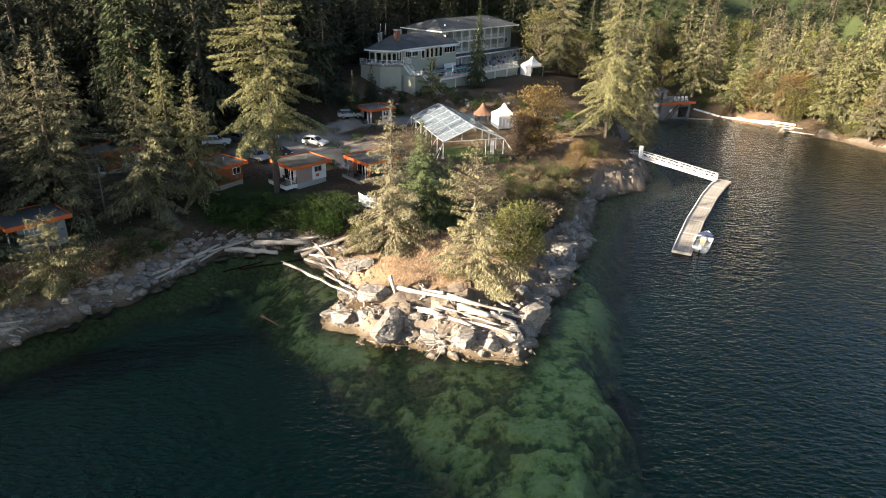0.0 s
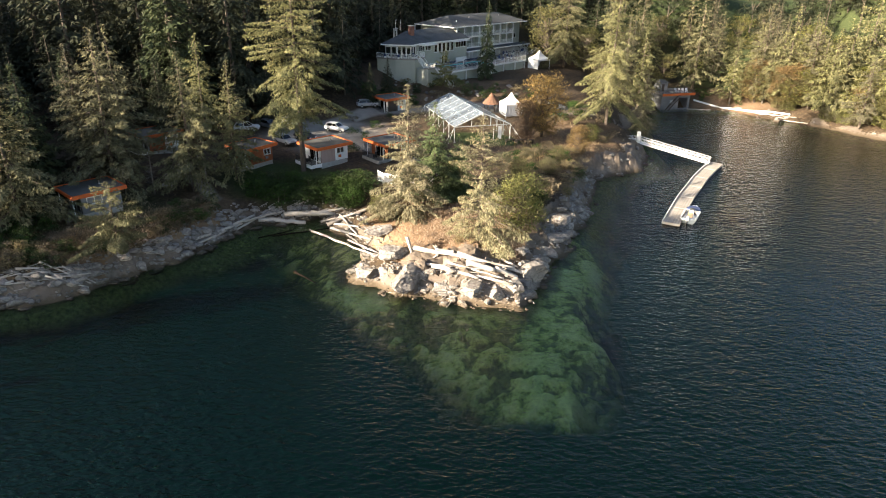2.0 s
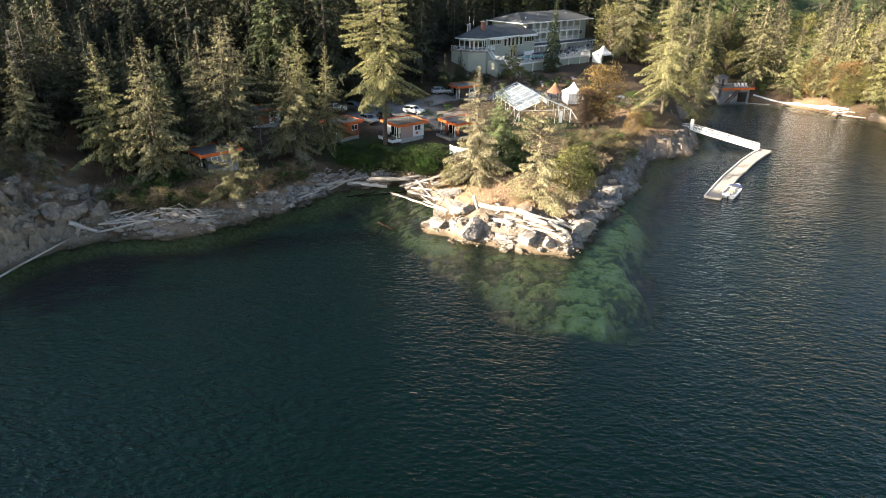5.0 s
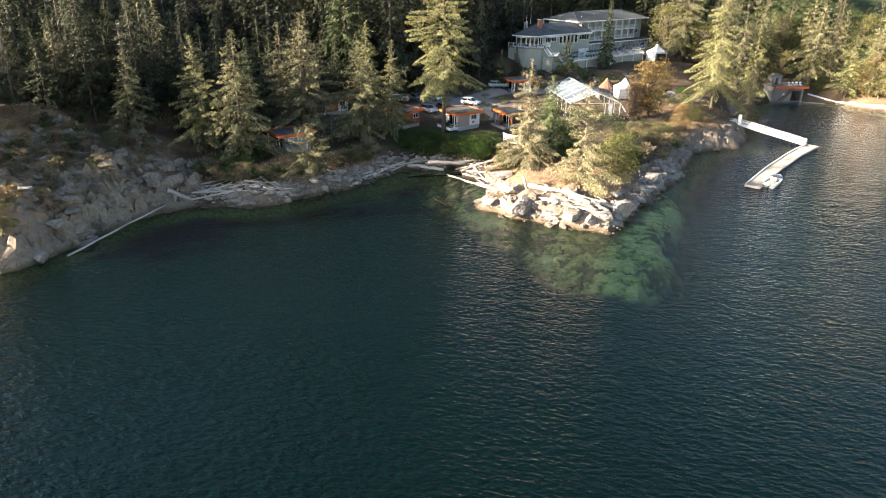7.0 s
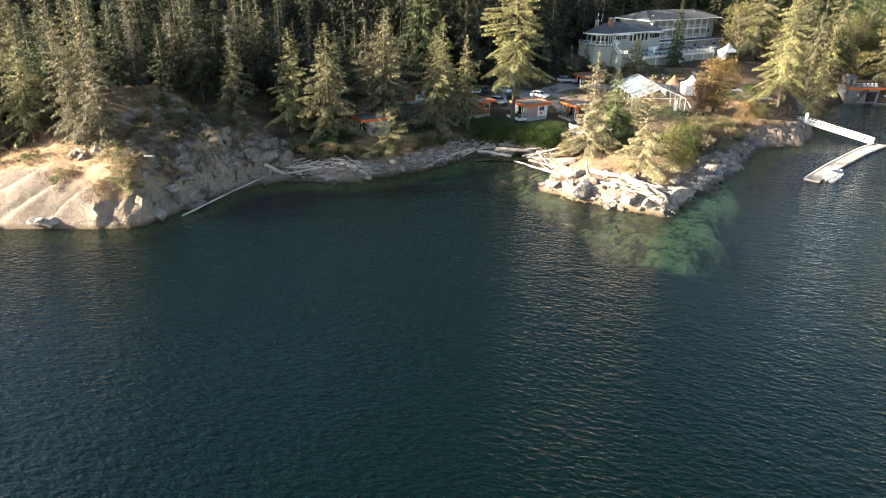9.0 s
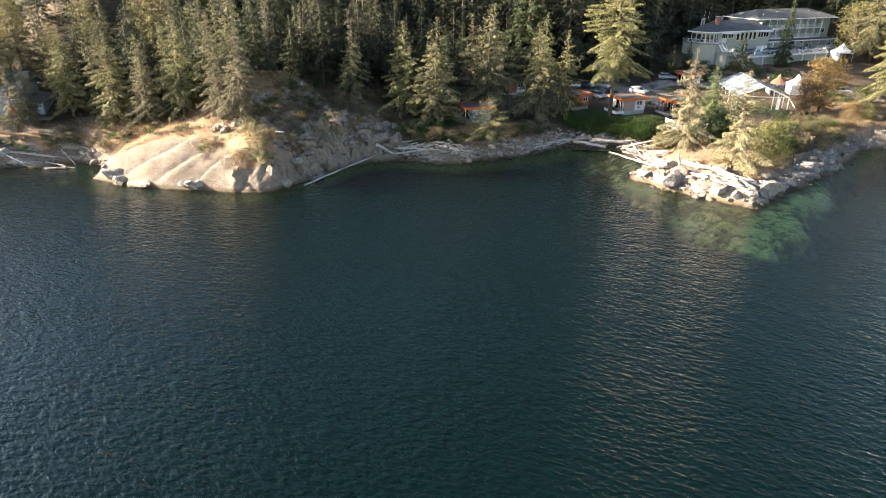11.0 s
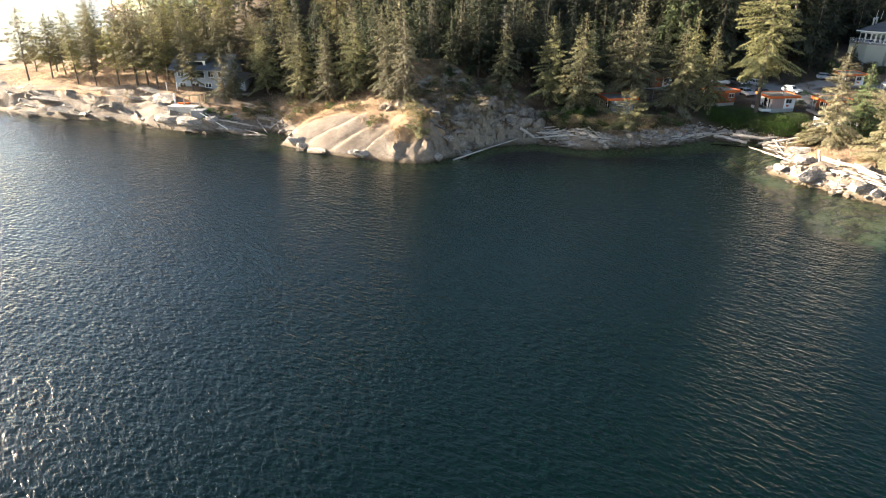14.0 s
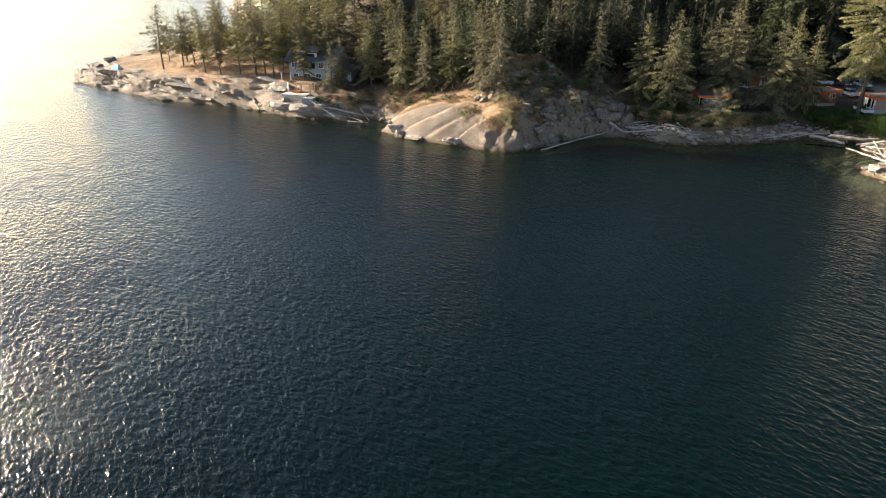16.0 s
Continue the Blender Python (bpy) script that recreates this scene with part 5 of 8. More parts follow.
        part("divider", Shape().prism([(f - 2.9, low), (f - 0.01, low), (f - 0.01, low + 2.1), (f - 1.4, low + 2.1), (f - 2.9, low + 1.0)], x - 0.05, x + 0.05, Matrix(((0, 0, 1, 0), (1, 0, 0, 0), (0, 1, 0, 0), (0, 0, 0, 1)))), MAT_TRIM, lodge)
    ov = 1.9
    roof = Shape()
    c = [(x0 - 1.5, f - ov), (x1 + 0.9, f - ov), (x1 + 0.9, 15.9), (x0 - 1.5, 15.9)]
    roof.add([(x, y, eave + 0.1) for x, y in c] + [(x0 + 4.0, 9.0, 21.9), (x1 - 4.5, 9.0, 21.9)], [(0, 1, 5, 4), (1, 2, 5), (2, 3, 4, 5), (3, 0, 4)])
    roof.add([(x, y, eave - 0.02) for x, y in c], [(3, 2, 1, 0)])
    part("roof", roof, MAT_SHINGLE, lodge)
    fascia = Shape()
    for (ax, ay), (bx, by) in zip(c, c[1:] + c[:1]):
        fascia.beam((ax, ay, eave + 0.04), (bx, by, eave + 0.04), 0.08, 0.26)
    part("fascia", fascia, MAT_TRIM, lodge)
    for x, y in ((x0 + 3, 5.0), (28, 7.0), (41, 7.0)):
        part("roof_vent", Shape().tube([(x, y, 20.0), (x, y, 21.3 if y > 6 else 20.9)], [0.14, 0.14], 8), MAT_TRIM, lodge)
    # upper deck with its blind skirt and stair
    deck = part("deck", Shape().prism([(-7.9, 5.2), (-6.5, 0.4), (-3.5, -3.3), (0.6, -2.6), (0.6, -0.02), (0, -0.02), (-2.4, -0.84), (-4.74, 1.46), (-5.86, 4.3)], mid - 0.3, mid - 0.02), MAT_BOARDS, lodge)
    part("railing", rail_shape([(-7.8, 5.1, mid), (-6.4, 0.45, mid), (-3.5, -3.15, mid), (-2.6, -3.05, mid)], 1.05, 1.6), MAT_TRIM, deck)
    part("railing", rail_shape([(-1.2, -2.75, mid), (0.5, -2.5, mid), (0.5, -0.1, mid)], 1.05, 1.6), MAT_TRIM, deck)
    part("skirt", Shape().prism([(-7.7, 5.1), (-6.3, 0.45), (-3.45, -3.1), (0.5, -2.4), (0.5, -0.3), (-5.6, 4.6)], g, mid - 0.31), MAT_SIDING, lodge)
    st = part("stair", stair_shape((-2.3, -5.6, 12.3), (-1.9, -3.1, mid), 1.2, 10), MAT_TRIM, lodge)
    part("railing", Shape().beam((-2.9, -5.6, 13.3), (-2.5, -3.1, mid + 1.0), 0.07, 0.07).beam((-1.7, -5.6, 13.3), (-1.3, -3.1, mid + 1.0), 0.07, 0.07), MAT_TRIM, st)
    land = part("landing", Shape().box(-3.0, 0.4, -7.0, -5.6, 12.1, 12.28), MAT_BOARDS, lodge)
    part("railing", rail_shape([(-2.9, -5.7, 12.3), (-2.9, -6.9, 12.3), (-0.9, -6.9, 12.3)], 1.0, 1.2), MAT_TRIM, land)
    part("landing_wall", Shape().box(-2.9, 0.3, -6.9, -3.3, g, 12.08), MAT_SIDING, lodge)
    st = part("stair", stair_shape((0.6, -11.2, 8.2), (-0.2, -7.05, 12.2), 1.2, 20), MAT_TRIM, lodge)
    part("railing", Shape().beam((0.0, -11.3, 9.2), (-0.8, -7.1, 13.2), 0.07, 0.07).beam((1.2, -11.1, 9.2), (0.4, -7.0, 13.2), 0.07, 0.07).beam((0.0, -11.3, 8.0), (0.0, -11.3, 9.3), 0.08, 0.08).beam((1.2, -11.1, 8.0), (1.2, -11.1, 9.3), 0.08, 0.08), MAT_TRIM, st)
    return lodge


build_lodge()


def build_pool_deck():
    m = pose(-12.0, 148.0, 0, 0, 0, 50)
    z = 11.4
    deck = thing("pool_deck", m, "raised white-railed pool terrace in front of the lodge", "terrace")
    px0, px1, py0, py1 = 5.6, 20.4, -7.8, -2.0
    for x_0, x_1, y_0, y_1 in ((3.0, px0, -9.0, -0.02), (px1, 33.0, -9.0, 0.5), (px0, px1, -9.0, py0), (px0, px1, py1, -0.02), (33.0, 48.0, -3.6, 3.98), (19.0, 33.0, 0.5, 3.98)):
        part("floor_bay", Shape().box(x_0, x_1, y_0, y_1, z - 0.35, z - 0.03), MAT_BOARDS, deck)
    part("skirt", Shape().box(3.4, 33.0, -8.4, -8.2, 6.5, z - 0.36).box(33.0, 47.5, -3.4, -3.2, 6.5, z - 0.36).box(3.4, 3.6, -8.2, -0.05, 6.5, z - 0.36), MAT_SIDING, deck)
    part("fascia", Shape().box(2.95, 33.05, -9.08, -9.01, z - 0.42, z - 0.02), MAT_TRIM, deck)
    for x in (3.2, 8.5, 13.5, 18.5, 23.5, 28.5, 32.8):
        part("post", Shape().box(x - 0.1, x + 0.1, -8.9, -8.7, 6.0, z - 0.36), MAT_TRIM, deck)
    part("railing", rail_shape([(3.1, -0.3, z), (3.1, -8.9, z), (32.9, -8.9, z), (32.9, -3.6, z), (47.8, -3.5, z), (47.8, 3.5, z)], 1.05, 1.9, True, 0.045, 0.5), MAT_TRIM, deck)
    pool = thing("swimming_pool", m, "small turquoise swimming pool sunk into the terrace", "pool")
    part("basin", Shape().box(px0, px1, py0, py1, z - 1.5, z - 1.38).box(px0, px0 + 0.1, py0, py1, z - 1.38, z - 0.02).box(px1 - 0.1, px1, py0, py1, z - 1.38, z - 0.02).box(px0 + 0.1, px1 - 0.1, py0, py0 + 0.1, z - 1.38, z - 0.02).box(px0 + 0.1, px1 - 0.1, py1 - 0.1, py1, z - 1.38, z - 0.02), MAT_POOLTILE, pool)
    part("coping", Shape().box(px0 - 0.3, px1 + 0.3, py0 - 0.3, py0 + 0.05, z - 0.02, z + 0.05).box(px0 - 0.3, px1 + 0.3, py1 - 0.05, py1 + 0.3, z - 0.02, z + 0.05).box(px0 - 0.3, px0 + 0.05, py0 + 0.05, py1 - 0.05, z - 0.02, z + 0.05).box(px1 - 0.05, px1 + 0.3, py0 + 0.05, py1 - 0.05, z - 0.02, z + 0.05), MAT_CONCRETE, pool, bevel=0.01)
    part("pool_water", Shape().box(px0 + 0.1, px1 - 0.1, py0 + 0.1, py1 - 0.1, z - 0.2, z - 0.1), MAT_POOL, pool)
    cover = solid("pool_cover_reel", Shape().box(13.5, 17.5, -1.3, -1.0, z + 0.3, z + 1.35).box(13.6, 13.75, -1.5, -0.8, z - 0.02, z + 0.3).box(17.25, 17.4, -1.5, -0.8, z - 0.02, z + 0.3), MAT_TRIM, m, "white rolled pool cover on low stands", "pool cover", bevel=0.02)
    # closed umbrellas, loungers and tables
    for i, x in enumerate((8.0, 15.0, 19.5)):
        u = thing("parasol", m @ pose(x, -8.3 if i < 2 else -1.4, z), "folded white parasol on the pool terrace", "parasol", "parasols by the pool")
        part("pole", Shape().tube([(0, 0, 0.05), (0, 0, 2.6)], [0.03, 0.03], 6), MAT_ALU, u)
        part("canopy", Shape().tube([(0, 0, 1.0), (0, 0, 1.3), (0, 0, 2.5), (0, 0, 2.65)], [0.1, 0.17, 0.12, 0.03], 8), MAT_CANVAS, u)
        part("foot", Shape().tube([(0, 0, -0.02), (0, 0, 0.08)], [0.3, 0.25], 10), MAT_CONCRETE, u)
    lounger = thing("sun_lounger", m @ pose(16.5, -1.2, z, 0, 0, 8), "dark sun lounger facing the pool", "sun lounger", "sun loungers by the pool")
    part("seat", Shape().box(-0.33, 0.33, -0.2, 1.3, 0.28, 0.36), MAT_NAVY, lounger, bevel=0.02)
    part("backrest", Shape().box(-0.33, 0.33, -0.75, 0.0, -0.03, 0.04, pose(0, -0.2, 0.32, -38)), MAT_NAVY, lounger)
    for a in (-0.28, 0.28):
        for b in (-0.15, 1.2):
            part("leg", Shape().box(a - 0.03, a + 0.03, b - 0.03, b + 0.03, -0.03, 0.28), MAT_ALU, lounger)
    for x in (11.0, 12.4, 18.2, 19.6, 21.0, 22.4):
        copy_thing(lounger, m @ pose(x, -1.2, z, 0, 0, 5 * math.sin(x * 3)))
    table = thing("patio_set", m @ pose(25.0, -1.5, z), "small patio table with blue chairs under the balconies", "table", "patio sets along the terrace")
    part("tabletop", Shape().tube([(0, 0, 0.7), (0, 0, 0.74)], [0.45, 0.45], 12), MAT_IRON, table)
    part("stem", Shape().tube([(0, 0, -0.03), (0, 0, 0.7)], [0.05, 0.05], 6), MAT_IRON, table)
    for k in (-1, 1):
        ch = part("chair", Shape().box(k * 0.9 - 0.25, k * 0.9 + 0.25, -0.25, 0.25, 0.38, 0.45).box(k * 1.12 - 0.04, k * 1.12 + 0.04, -0.25, 0.25, 0.45, 0.95), MAT_NAVY, table, bevel=0.02)
        part("leg", Shape().box(k * 0.9 - 0.22, k * 0.9 - 0.18, -0.2, 0.2, -0.03, 0.38).box(k * 0.9 + 0.18, k * 0.9 + 0.22, -0.2, 0.2, -0.03, 0.38), MAT_ALU, ch)
    for x, y in ((28.5, -2.2), (31.0, -5.0), (35, 0.0), (38.2, 0.2), (41.5, 0), (44.5, 0.4), (26.0, -6.0), (4.6, -7.4), (4.4, -1.4)):
        copy_thing(table, m @ pose(x, y, z, 0, 0, x * 37))
    for x, y in ((-6.3, 3.4), (-5.6, 0.6), (-3.9, -1.8), (-2.2, -1.9)):
        copy_thing(table, m @ pose(x, y, 14.15, 0, 0, x * 53))


build_pool_deck()

# ---- cabins ----
def cabin(x, y, turn, w, d, floor, high, walls, label, deck="left", window_at=(0.6, 0.85)):
    """A flat-roofed cabin with an orange fascia; its broad face looks to local -y, its deck lies at local -x."""
    c = thing("cabin", pose(x, y, floor, 0, 0, turn), label, "cabin", "cabins above the cove")
    hx, hy = w / 2, d / 2
    top = high
    a, b = -hx + w * window_at[0], -hx + w * window_at[1]
    split = -hx + w * 0.52
    hole = (a, b, 1.15, 2.0)
    panel, white = walls
    part("wall", wall_shape(-hx, split, 0, top, -hy, 0.15), panel, c)
    part("wall", wall_shape(split, hx, 0, top, -hy, 0.15, [hole]), white, c)
    win = window(c, *hole, -hy, 1)
    part("air_vent", Shape().box(a + 0.2, a + 0.7, -hy - 0.12, -hy - 0.003, 0.45, 0.85), MAT_ORANGE if white is MAT_TRIM else MAT_GREYPANEL, c)
    door = (-hy + d * 0.2, -hy + d * 0.75, 0.05, 2.1)
    part("wall", wall_shape(-hy + 0.15, hy, 0, top, -hx, 0.15, [door], True), white, c)
    glass = part("sliding_door", Shape().box(-hx + 0.02, -hx + 0.08, door[0], door[0] + 0.06, 0.05, 2.1).box(-hx + 0.02, -hx + 0.08, door[1] - 0.06, door[1], 0.05, 2.1).box(-hx + 0.02, -hx + 0.08, (door[0] + door[1]) / 2 - 0.03, (door[0] + door[1]) / 2 + 0.03, 0.05, 2.1).box(-hx + 0.02, -hx + 0.08, door[0] + 0.06, door[1] - 0.06, 2.04, 2.1), MAT_TRIM, c)
    part("pane", Shape().box(-hx + 0.1, -hx + 0.115, door[0], door[1], 0.05, 2.1), MAT_GLASS, glass)
    part("wall", Shape().box(hx - 0.15, hx, -hy + 0.15, hy, 0, top).box(-hx + 0.15, hx - 0.15, hy - 0.15, hy, 0, top), panel, c)
    part("floor", Shape().box(-hx + 0.15, hx - 0.15, -hy + 0.15, hy - 0.15, 0.0, 0.12), MAT_DARKWOOD, c)
    part("skirt", Shape().box(-hx + 0.05, hx - 0.05, -hy + 0.05, hy - 0.05, -1.6, -0.004), MAT_CONCRETE, c)
    o = 0.55
    roof = part("roof", Shape().box(-hx - o - 0.5, hx + o, -hy - o, hy + o, top + 0.02, top + 0.28), MAT_ROOFING, c)
    f = Shape().box(-hx - o - 0.62, hx + o + 0.12, -hy - o - 0.12, -hy - o - 0.003, top - 0.08, top + 0.42).box(-hx - o - 0.62, hx + o + 0.12, hy + o + 0.003, hy + o + 0.12, top - 0.08, top + 0.42)
    f.box(-hx - o - 0.62, -hx - o - 0.503, -hy - o, hy + o, top - 0.08, top + 0.42).box(hx + o + 0.003, hx + o + 0.12, -hy - o, hy + o, top - 0.08, top + 0.42)
    part("fascia", f, MAT_ORANGE, roof, "orange painted fascia", bevel=0.015)
    part("roof_vent", Shape().tube([(hx * 0.4, 0.3, top + 0.27), (hx * 0.4, 0.3, top + 0.75)], [0.1, 0.1], 8), MAT_STEEL, roof)
    if deck:
        dk = part("deck", Shape().box(-hx - 2.0, -hx - 0.004, -hy, hy, -0.15, -0.01), MAT_BOARDS, c)
        part("deck_skirt", Shape().box(-hx - 2.04, -hx - 2.004, -hy - 0.04, hy + 0.04, -0.55, 0.02).box(-hx - 2.0, -hx, -hy - 0.04, -hy - 0.004, -0.55, 0.02), MAT_TRIM if white is MAT_TRIM else MAT_BOARDS, dk)
        part("railing", rail_shape([(-hx - 0.1, -hy + 0.06, 0), (-hx - 1.92, -hy + 0.06, 0), (-hx - 1.92, hy - 0.06, 0)], 0.95, 1.5, True, 0.05, 0.16), MAT_IRON, dk)
        for py in (-hy + 0.1, hy - 0.1):
            part("post", Shape().box(-hx - 1.0, -hx - 0.88, py - 0.06, py + 0.06, 0, top), MAT_TRIM, dk)
            part("deck_leg", Shape().box(-hx - 1.9, -hx - 1.75, py - 0.07, py + 0.07, -2.0, -0.16), MAT_DARKWOOD, dk)
        part("deck_chair", Shape().box(-hx - 1.3, -hx - 0.8, -0.3, 0.25, 0.35, 0.43).box(-hx - 0.84, -hx - 0.78, -0.3, 0.25, 0.43, 0.95).box(-hx - 1.28, -hx - 1.22, -0.28, 0.23, -0.01, 0.35).box(-hx - 0.86, -hx - 0.8, -0.28, 0.23, -0.01, 0.35), MAT_IRON, dk)
    return c


cabin(-23.0, 92.6, 46, 5.2, 4.6, 4.75, 2.4, (MAT_PINK, MAT_TRIM), "white and pink-boarded cabin with an orange flat-roof edge")
cabin(-34.4, 89.6, 56, 4.4, 4.2, 4.9, 2.45, (MAT_REDWOOD, MAT_REDWOOD), "red cedar cabin with an orange flat-roof edge", window_at=(0.62, 0.9))
cabin(-48.6, 67.0, 50, 5.0, 4.6, 4.9, 2.4, (MAT_GREYPANEL, MAT_GREYPANEL), "grey-panelled cabin with an orange roof edge near the shore", window_at=(0.15, 0.5))
cabin(-50.4, 91.0, 50, 5.0, 4.4, 6.4, 2.4, (MAT_REDWOOD, MAT_TRIM), "white-fronted cabin half hidden behind firs")
cabin(-12.6, 96.0, 44, 4.8, 4.6, 4.7, 2.3, (MAT_DARKWOOD, MAT_REDWOOD), "low cabin with an orange roof edge beside the gravel path")
cabin(-15.6, 126.5, 40, 4.4, 4.2, 6.0, 2.4, (MAT_DARKWOOD, MAT_TRIM), "small white cabin with an orange roof below the lodge")


# ---- the party tent ----
def build_tent():
    # local x along the gable, local y along the ridge
    m = Matrix.Translation((-1.9, 105.2, 4.5)) @ Matrix.Rotation(math.radians(19.0), 4, "Z")
    t = thing("party_tent", m, "large frame tent with a clear plastic roof on the lawn", "tent")
    w, l, e, r = 11.0, 20.0, 2.9, 5.2
    n = 6
    for i in range(n + 1):
        y = l * i / n
        fr = part("frame_arch", Shape().beam((0, y, -0.3), (0, y, e), 0.14, 0.14).beam((w, y, -0.3), (w, y, e), 0.14, 0.14).beam((0, y, e), (w / 2, y, r), 0.12, 0.18).beam((w / 2, y, r), (w, y, e), 0.12, 0.18), MAT_ALU, t)
        for x, k in ((0, -1), (w, 1)):
            part("guy", Shape().beam((x, y, e), (x + k * 1.9, y, -0.2), 0.035, 0.035), MAT_TRIM, fr)
            part("foot_plate", Shape().box(x - 0.2, x + 0.2, y - 0.2, y + 0.2, -0.05, 0.1), MAT_STEEL, fr)
    for x, z in ((0, e), (w, e), (w / 2, r), (w / 4, (e + r) / 2), (3 * w / 4, (e + r) / 2)):
        part("purlin", Shape().beam((x, 0, z), (x, l, z), 0.09, 0.09), MAT_ALU, t)
    for i in range(n):
        a, b = l * i / n + 0.05, l * (i + 1) / n - 0.05
        part("roof_panel", Shape().sheet([(-0.1, a, e + 0.08), (w / 2, a, r + 0.1), (w / 2, b, r + 0.1), (-0.1, b, e + 0.08)], 0.012), MAT_VINYL, t)
        part("roof_panel", Shape().sheet([(w / 2, a, r + 0.1), (w + 0.1, a, e + 0.08), (w + 0.1, b, e + 0.08), (w / 2, b, r + 0.1)], 0.012), MAT_VINYL, t)
    part("gable_beam", Shape().beam((0, 0, e), (w, 0, e), 0.1, 0.1).beam((w * 0.3, 0, e), (w * 0.3, 0, e + 1.35), 0.07, 0.07).beam((w * 0.7, 0, e), (w * 0.7, 0, -0.2), 0.09, 0.09), MAT_ALU, t)
    part("corner_brace", Shape().beam((w, 0, e), (w + 2.0, -1.6, -0.2), 0.09, 0.09).beam((0, 0, e), (-1.8, -1.4, -0.2), 0.06, 0.06), MAT_ALU, t)
    part("side_curtain", Shape().box(w - 2.4, w - 1.7, 0.02, 0.06, 0.2, e - 0.2), MAT_CANVAS, t)
    part("side_curtain", Shape().box(w - 0.03, w + 0.03, 14, 16.5, 0.1, e - 0.1), MAT_CANVAS, t)
    for i in range(3):
        b = thing("picnic_table", m @ pose(10.0 + 1.6 * i, -2.6 - 0.8 * i, 0.0, 0, 0, 15 * i), "dark stacked tables on bare ground beside the tent", "table", "tables beside the tent")
        part("tabletop", Shape().box(-0.9, 0.9, -0.4, 0.4, 0.68, 0.76), MAT_DARKWOOD, b, bevel=0.01)
        for x in (-0.75, 0.75):
            part("leg", Shape().box(x - 0.04, x + 0.04, -0.35, 0.35, -0.3, 0.68), MAT_DARKWOOD, b)


build_tent()


def marquee(x, y, turn, w, walls, label):
    z = ground_at(x, y)
    t = thing("marquee", pose(x, y, z, 0, 0, turn), label, "marquee", "white marquees")
    h, e = w / 2, 2.5
    s = Shape()
    rings = [(h + 0.08, e), (h * 0.62, e + 0.55), (h * 0.3, e + 1.15), (0.1, e + 2.1)]
    for (r0, z0), (r1, z1) in zip(rings, rings[1:]):
        c0 = [(-r0, -r0, z0), (r0, -r0, z0), (r0, r0, z0), (-r0, r0, z0)]
        c1 = [(-r1, -r1, z1), (r1, -r1, z1), (r1, r1, z1), (-r1, r1, z1)]
        s.add(c0 + c1, [(k, (k + 1) % 4, 4 + (k + 1) % 4, 4 + k) for k in range(4)])
    part("canopy", s, MAT_CANVAS, t)
    part("valance", Shape().box(-h - 0.1, h + 0.1, -h - 0.1, -h - 0.085, e - 0.35, e).box(-h - 0.1, h + 0.1, h + 0.085, h + 0.1, e - 0.35, e).box(-h - 0.1, -h - 0.085, -h - 0.08, h + 0.08, e - 0.35, e).box(h + 0.085, h + 0.1, -h - 0.08, h + 0.08, e - 0.35, e), MAT_CANVAS, t)
    for a in (-h, h):
        for b in (-h, h):
            part("pole", Shape().box(a - 0.04, a + 0.04, b - 0.04, b + 0.04, -0.3, e), MAT_ALU, t)
    for k, (ax, ay, bx, by) in enumerate([(-h, -h, h, -h), (-h, -h, -h, h), (h, -h, h, h), (-h, h, h, h)]):
        if k not in walls:
            continue
        s = Shape()
        n = 14
        pts = []
        nx, ny = (by - ay) / w, -(bx - ax) / w
        for i in range(n + 1):
            f = i / n
            q = 0.07 * math.sin(i * 2.4 + k)
            pts.append((ax + (bx - ax) * f + nx * q, ay + (by - ay) * f + ny * q))
        verts = [(px, py, zz) for zz in (0.02, e - 0.2) for px, py in pts]
        s.add(verts, [(i, i + 1, n + 2 + i, n + 1 + i) for i in range(n)])
        part("side_curtain", s, MAT_CANVAS, t, shade=True)


marquee(9.6, 124.8, 20, 3.6, (0, 1, 2, 3), "white marquee tent with gathered side curtains")
marquee(19.6, 167.5, 35, 4.0, (1, 3), "white peaked marquee tent near the lodge")
hut = thing("thatched_shelter", pose(5.6, 127.0, ground_at(5.6, 127.0)), "low round shelter with a rusty thatched roof", "shelter")
part("roof", Shape().tube([(0, 0, 1.5), (0, 0, 1.75), (0, 0, 2.6), (0, 0, 3.3)], [1.9, 1.8, 0.95, 0.2], 14), MAT_THATCH, hut)
part("roof_cap", Shape().tube([(0, 0, 3.05), (0, 0, 3.75)], [0.6, 0.08], 10), MAT_THATCH, hut, "orange-brown cap")
for k in range(6):
    part("post", Shape().tube([(1.4 * math.cos(k * 1.047), 1.4 * math.sin(k * 1.047), -0.3), (1.4 * math.cos(k * 1.047), 1.4 * math.sin(k * 1.047), 1.7)], [0.08, 0.08], 6), MAT_DARKWOOD, hut)

# ---- dock, gangway and boat ----
DOCK = [(30.5, 77.7), (33.7, 84.3), (36.4, 89.8), (39.5, 95.4), (42.4, 100.8), (45.6, 106.0), (48.5, 110.3)]


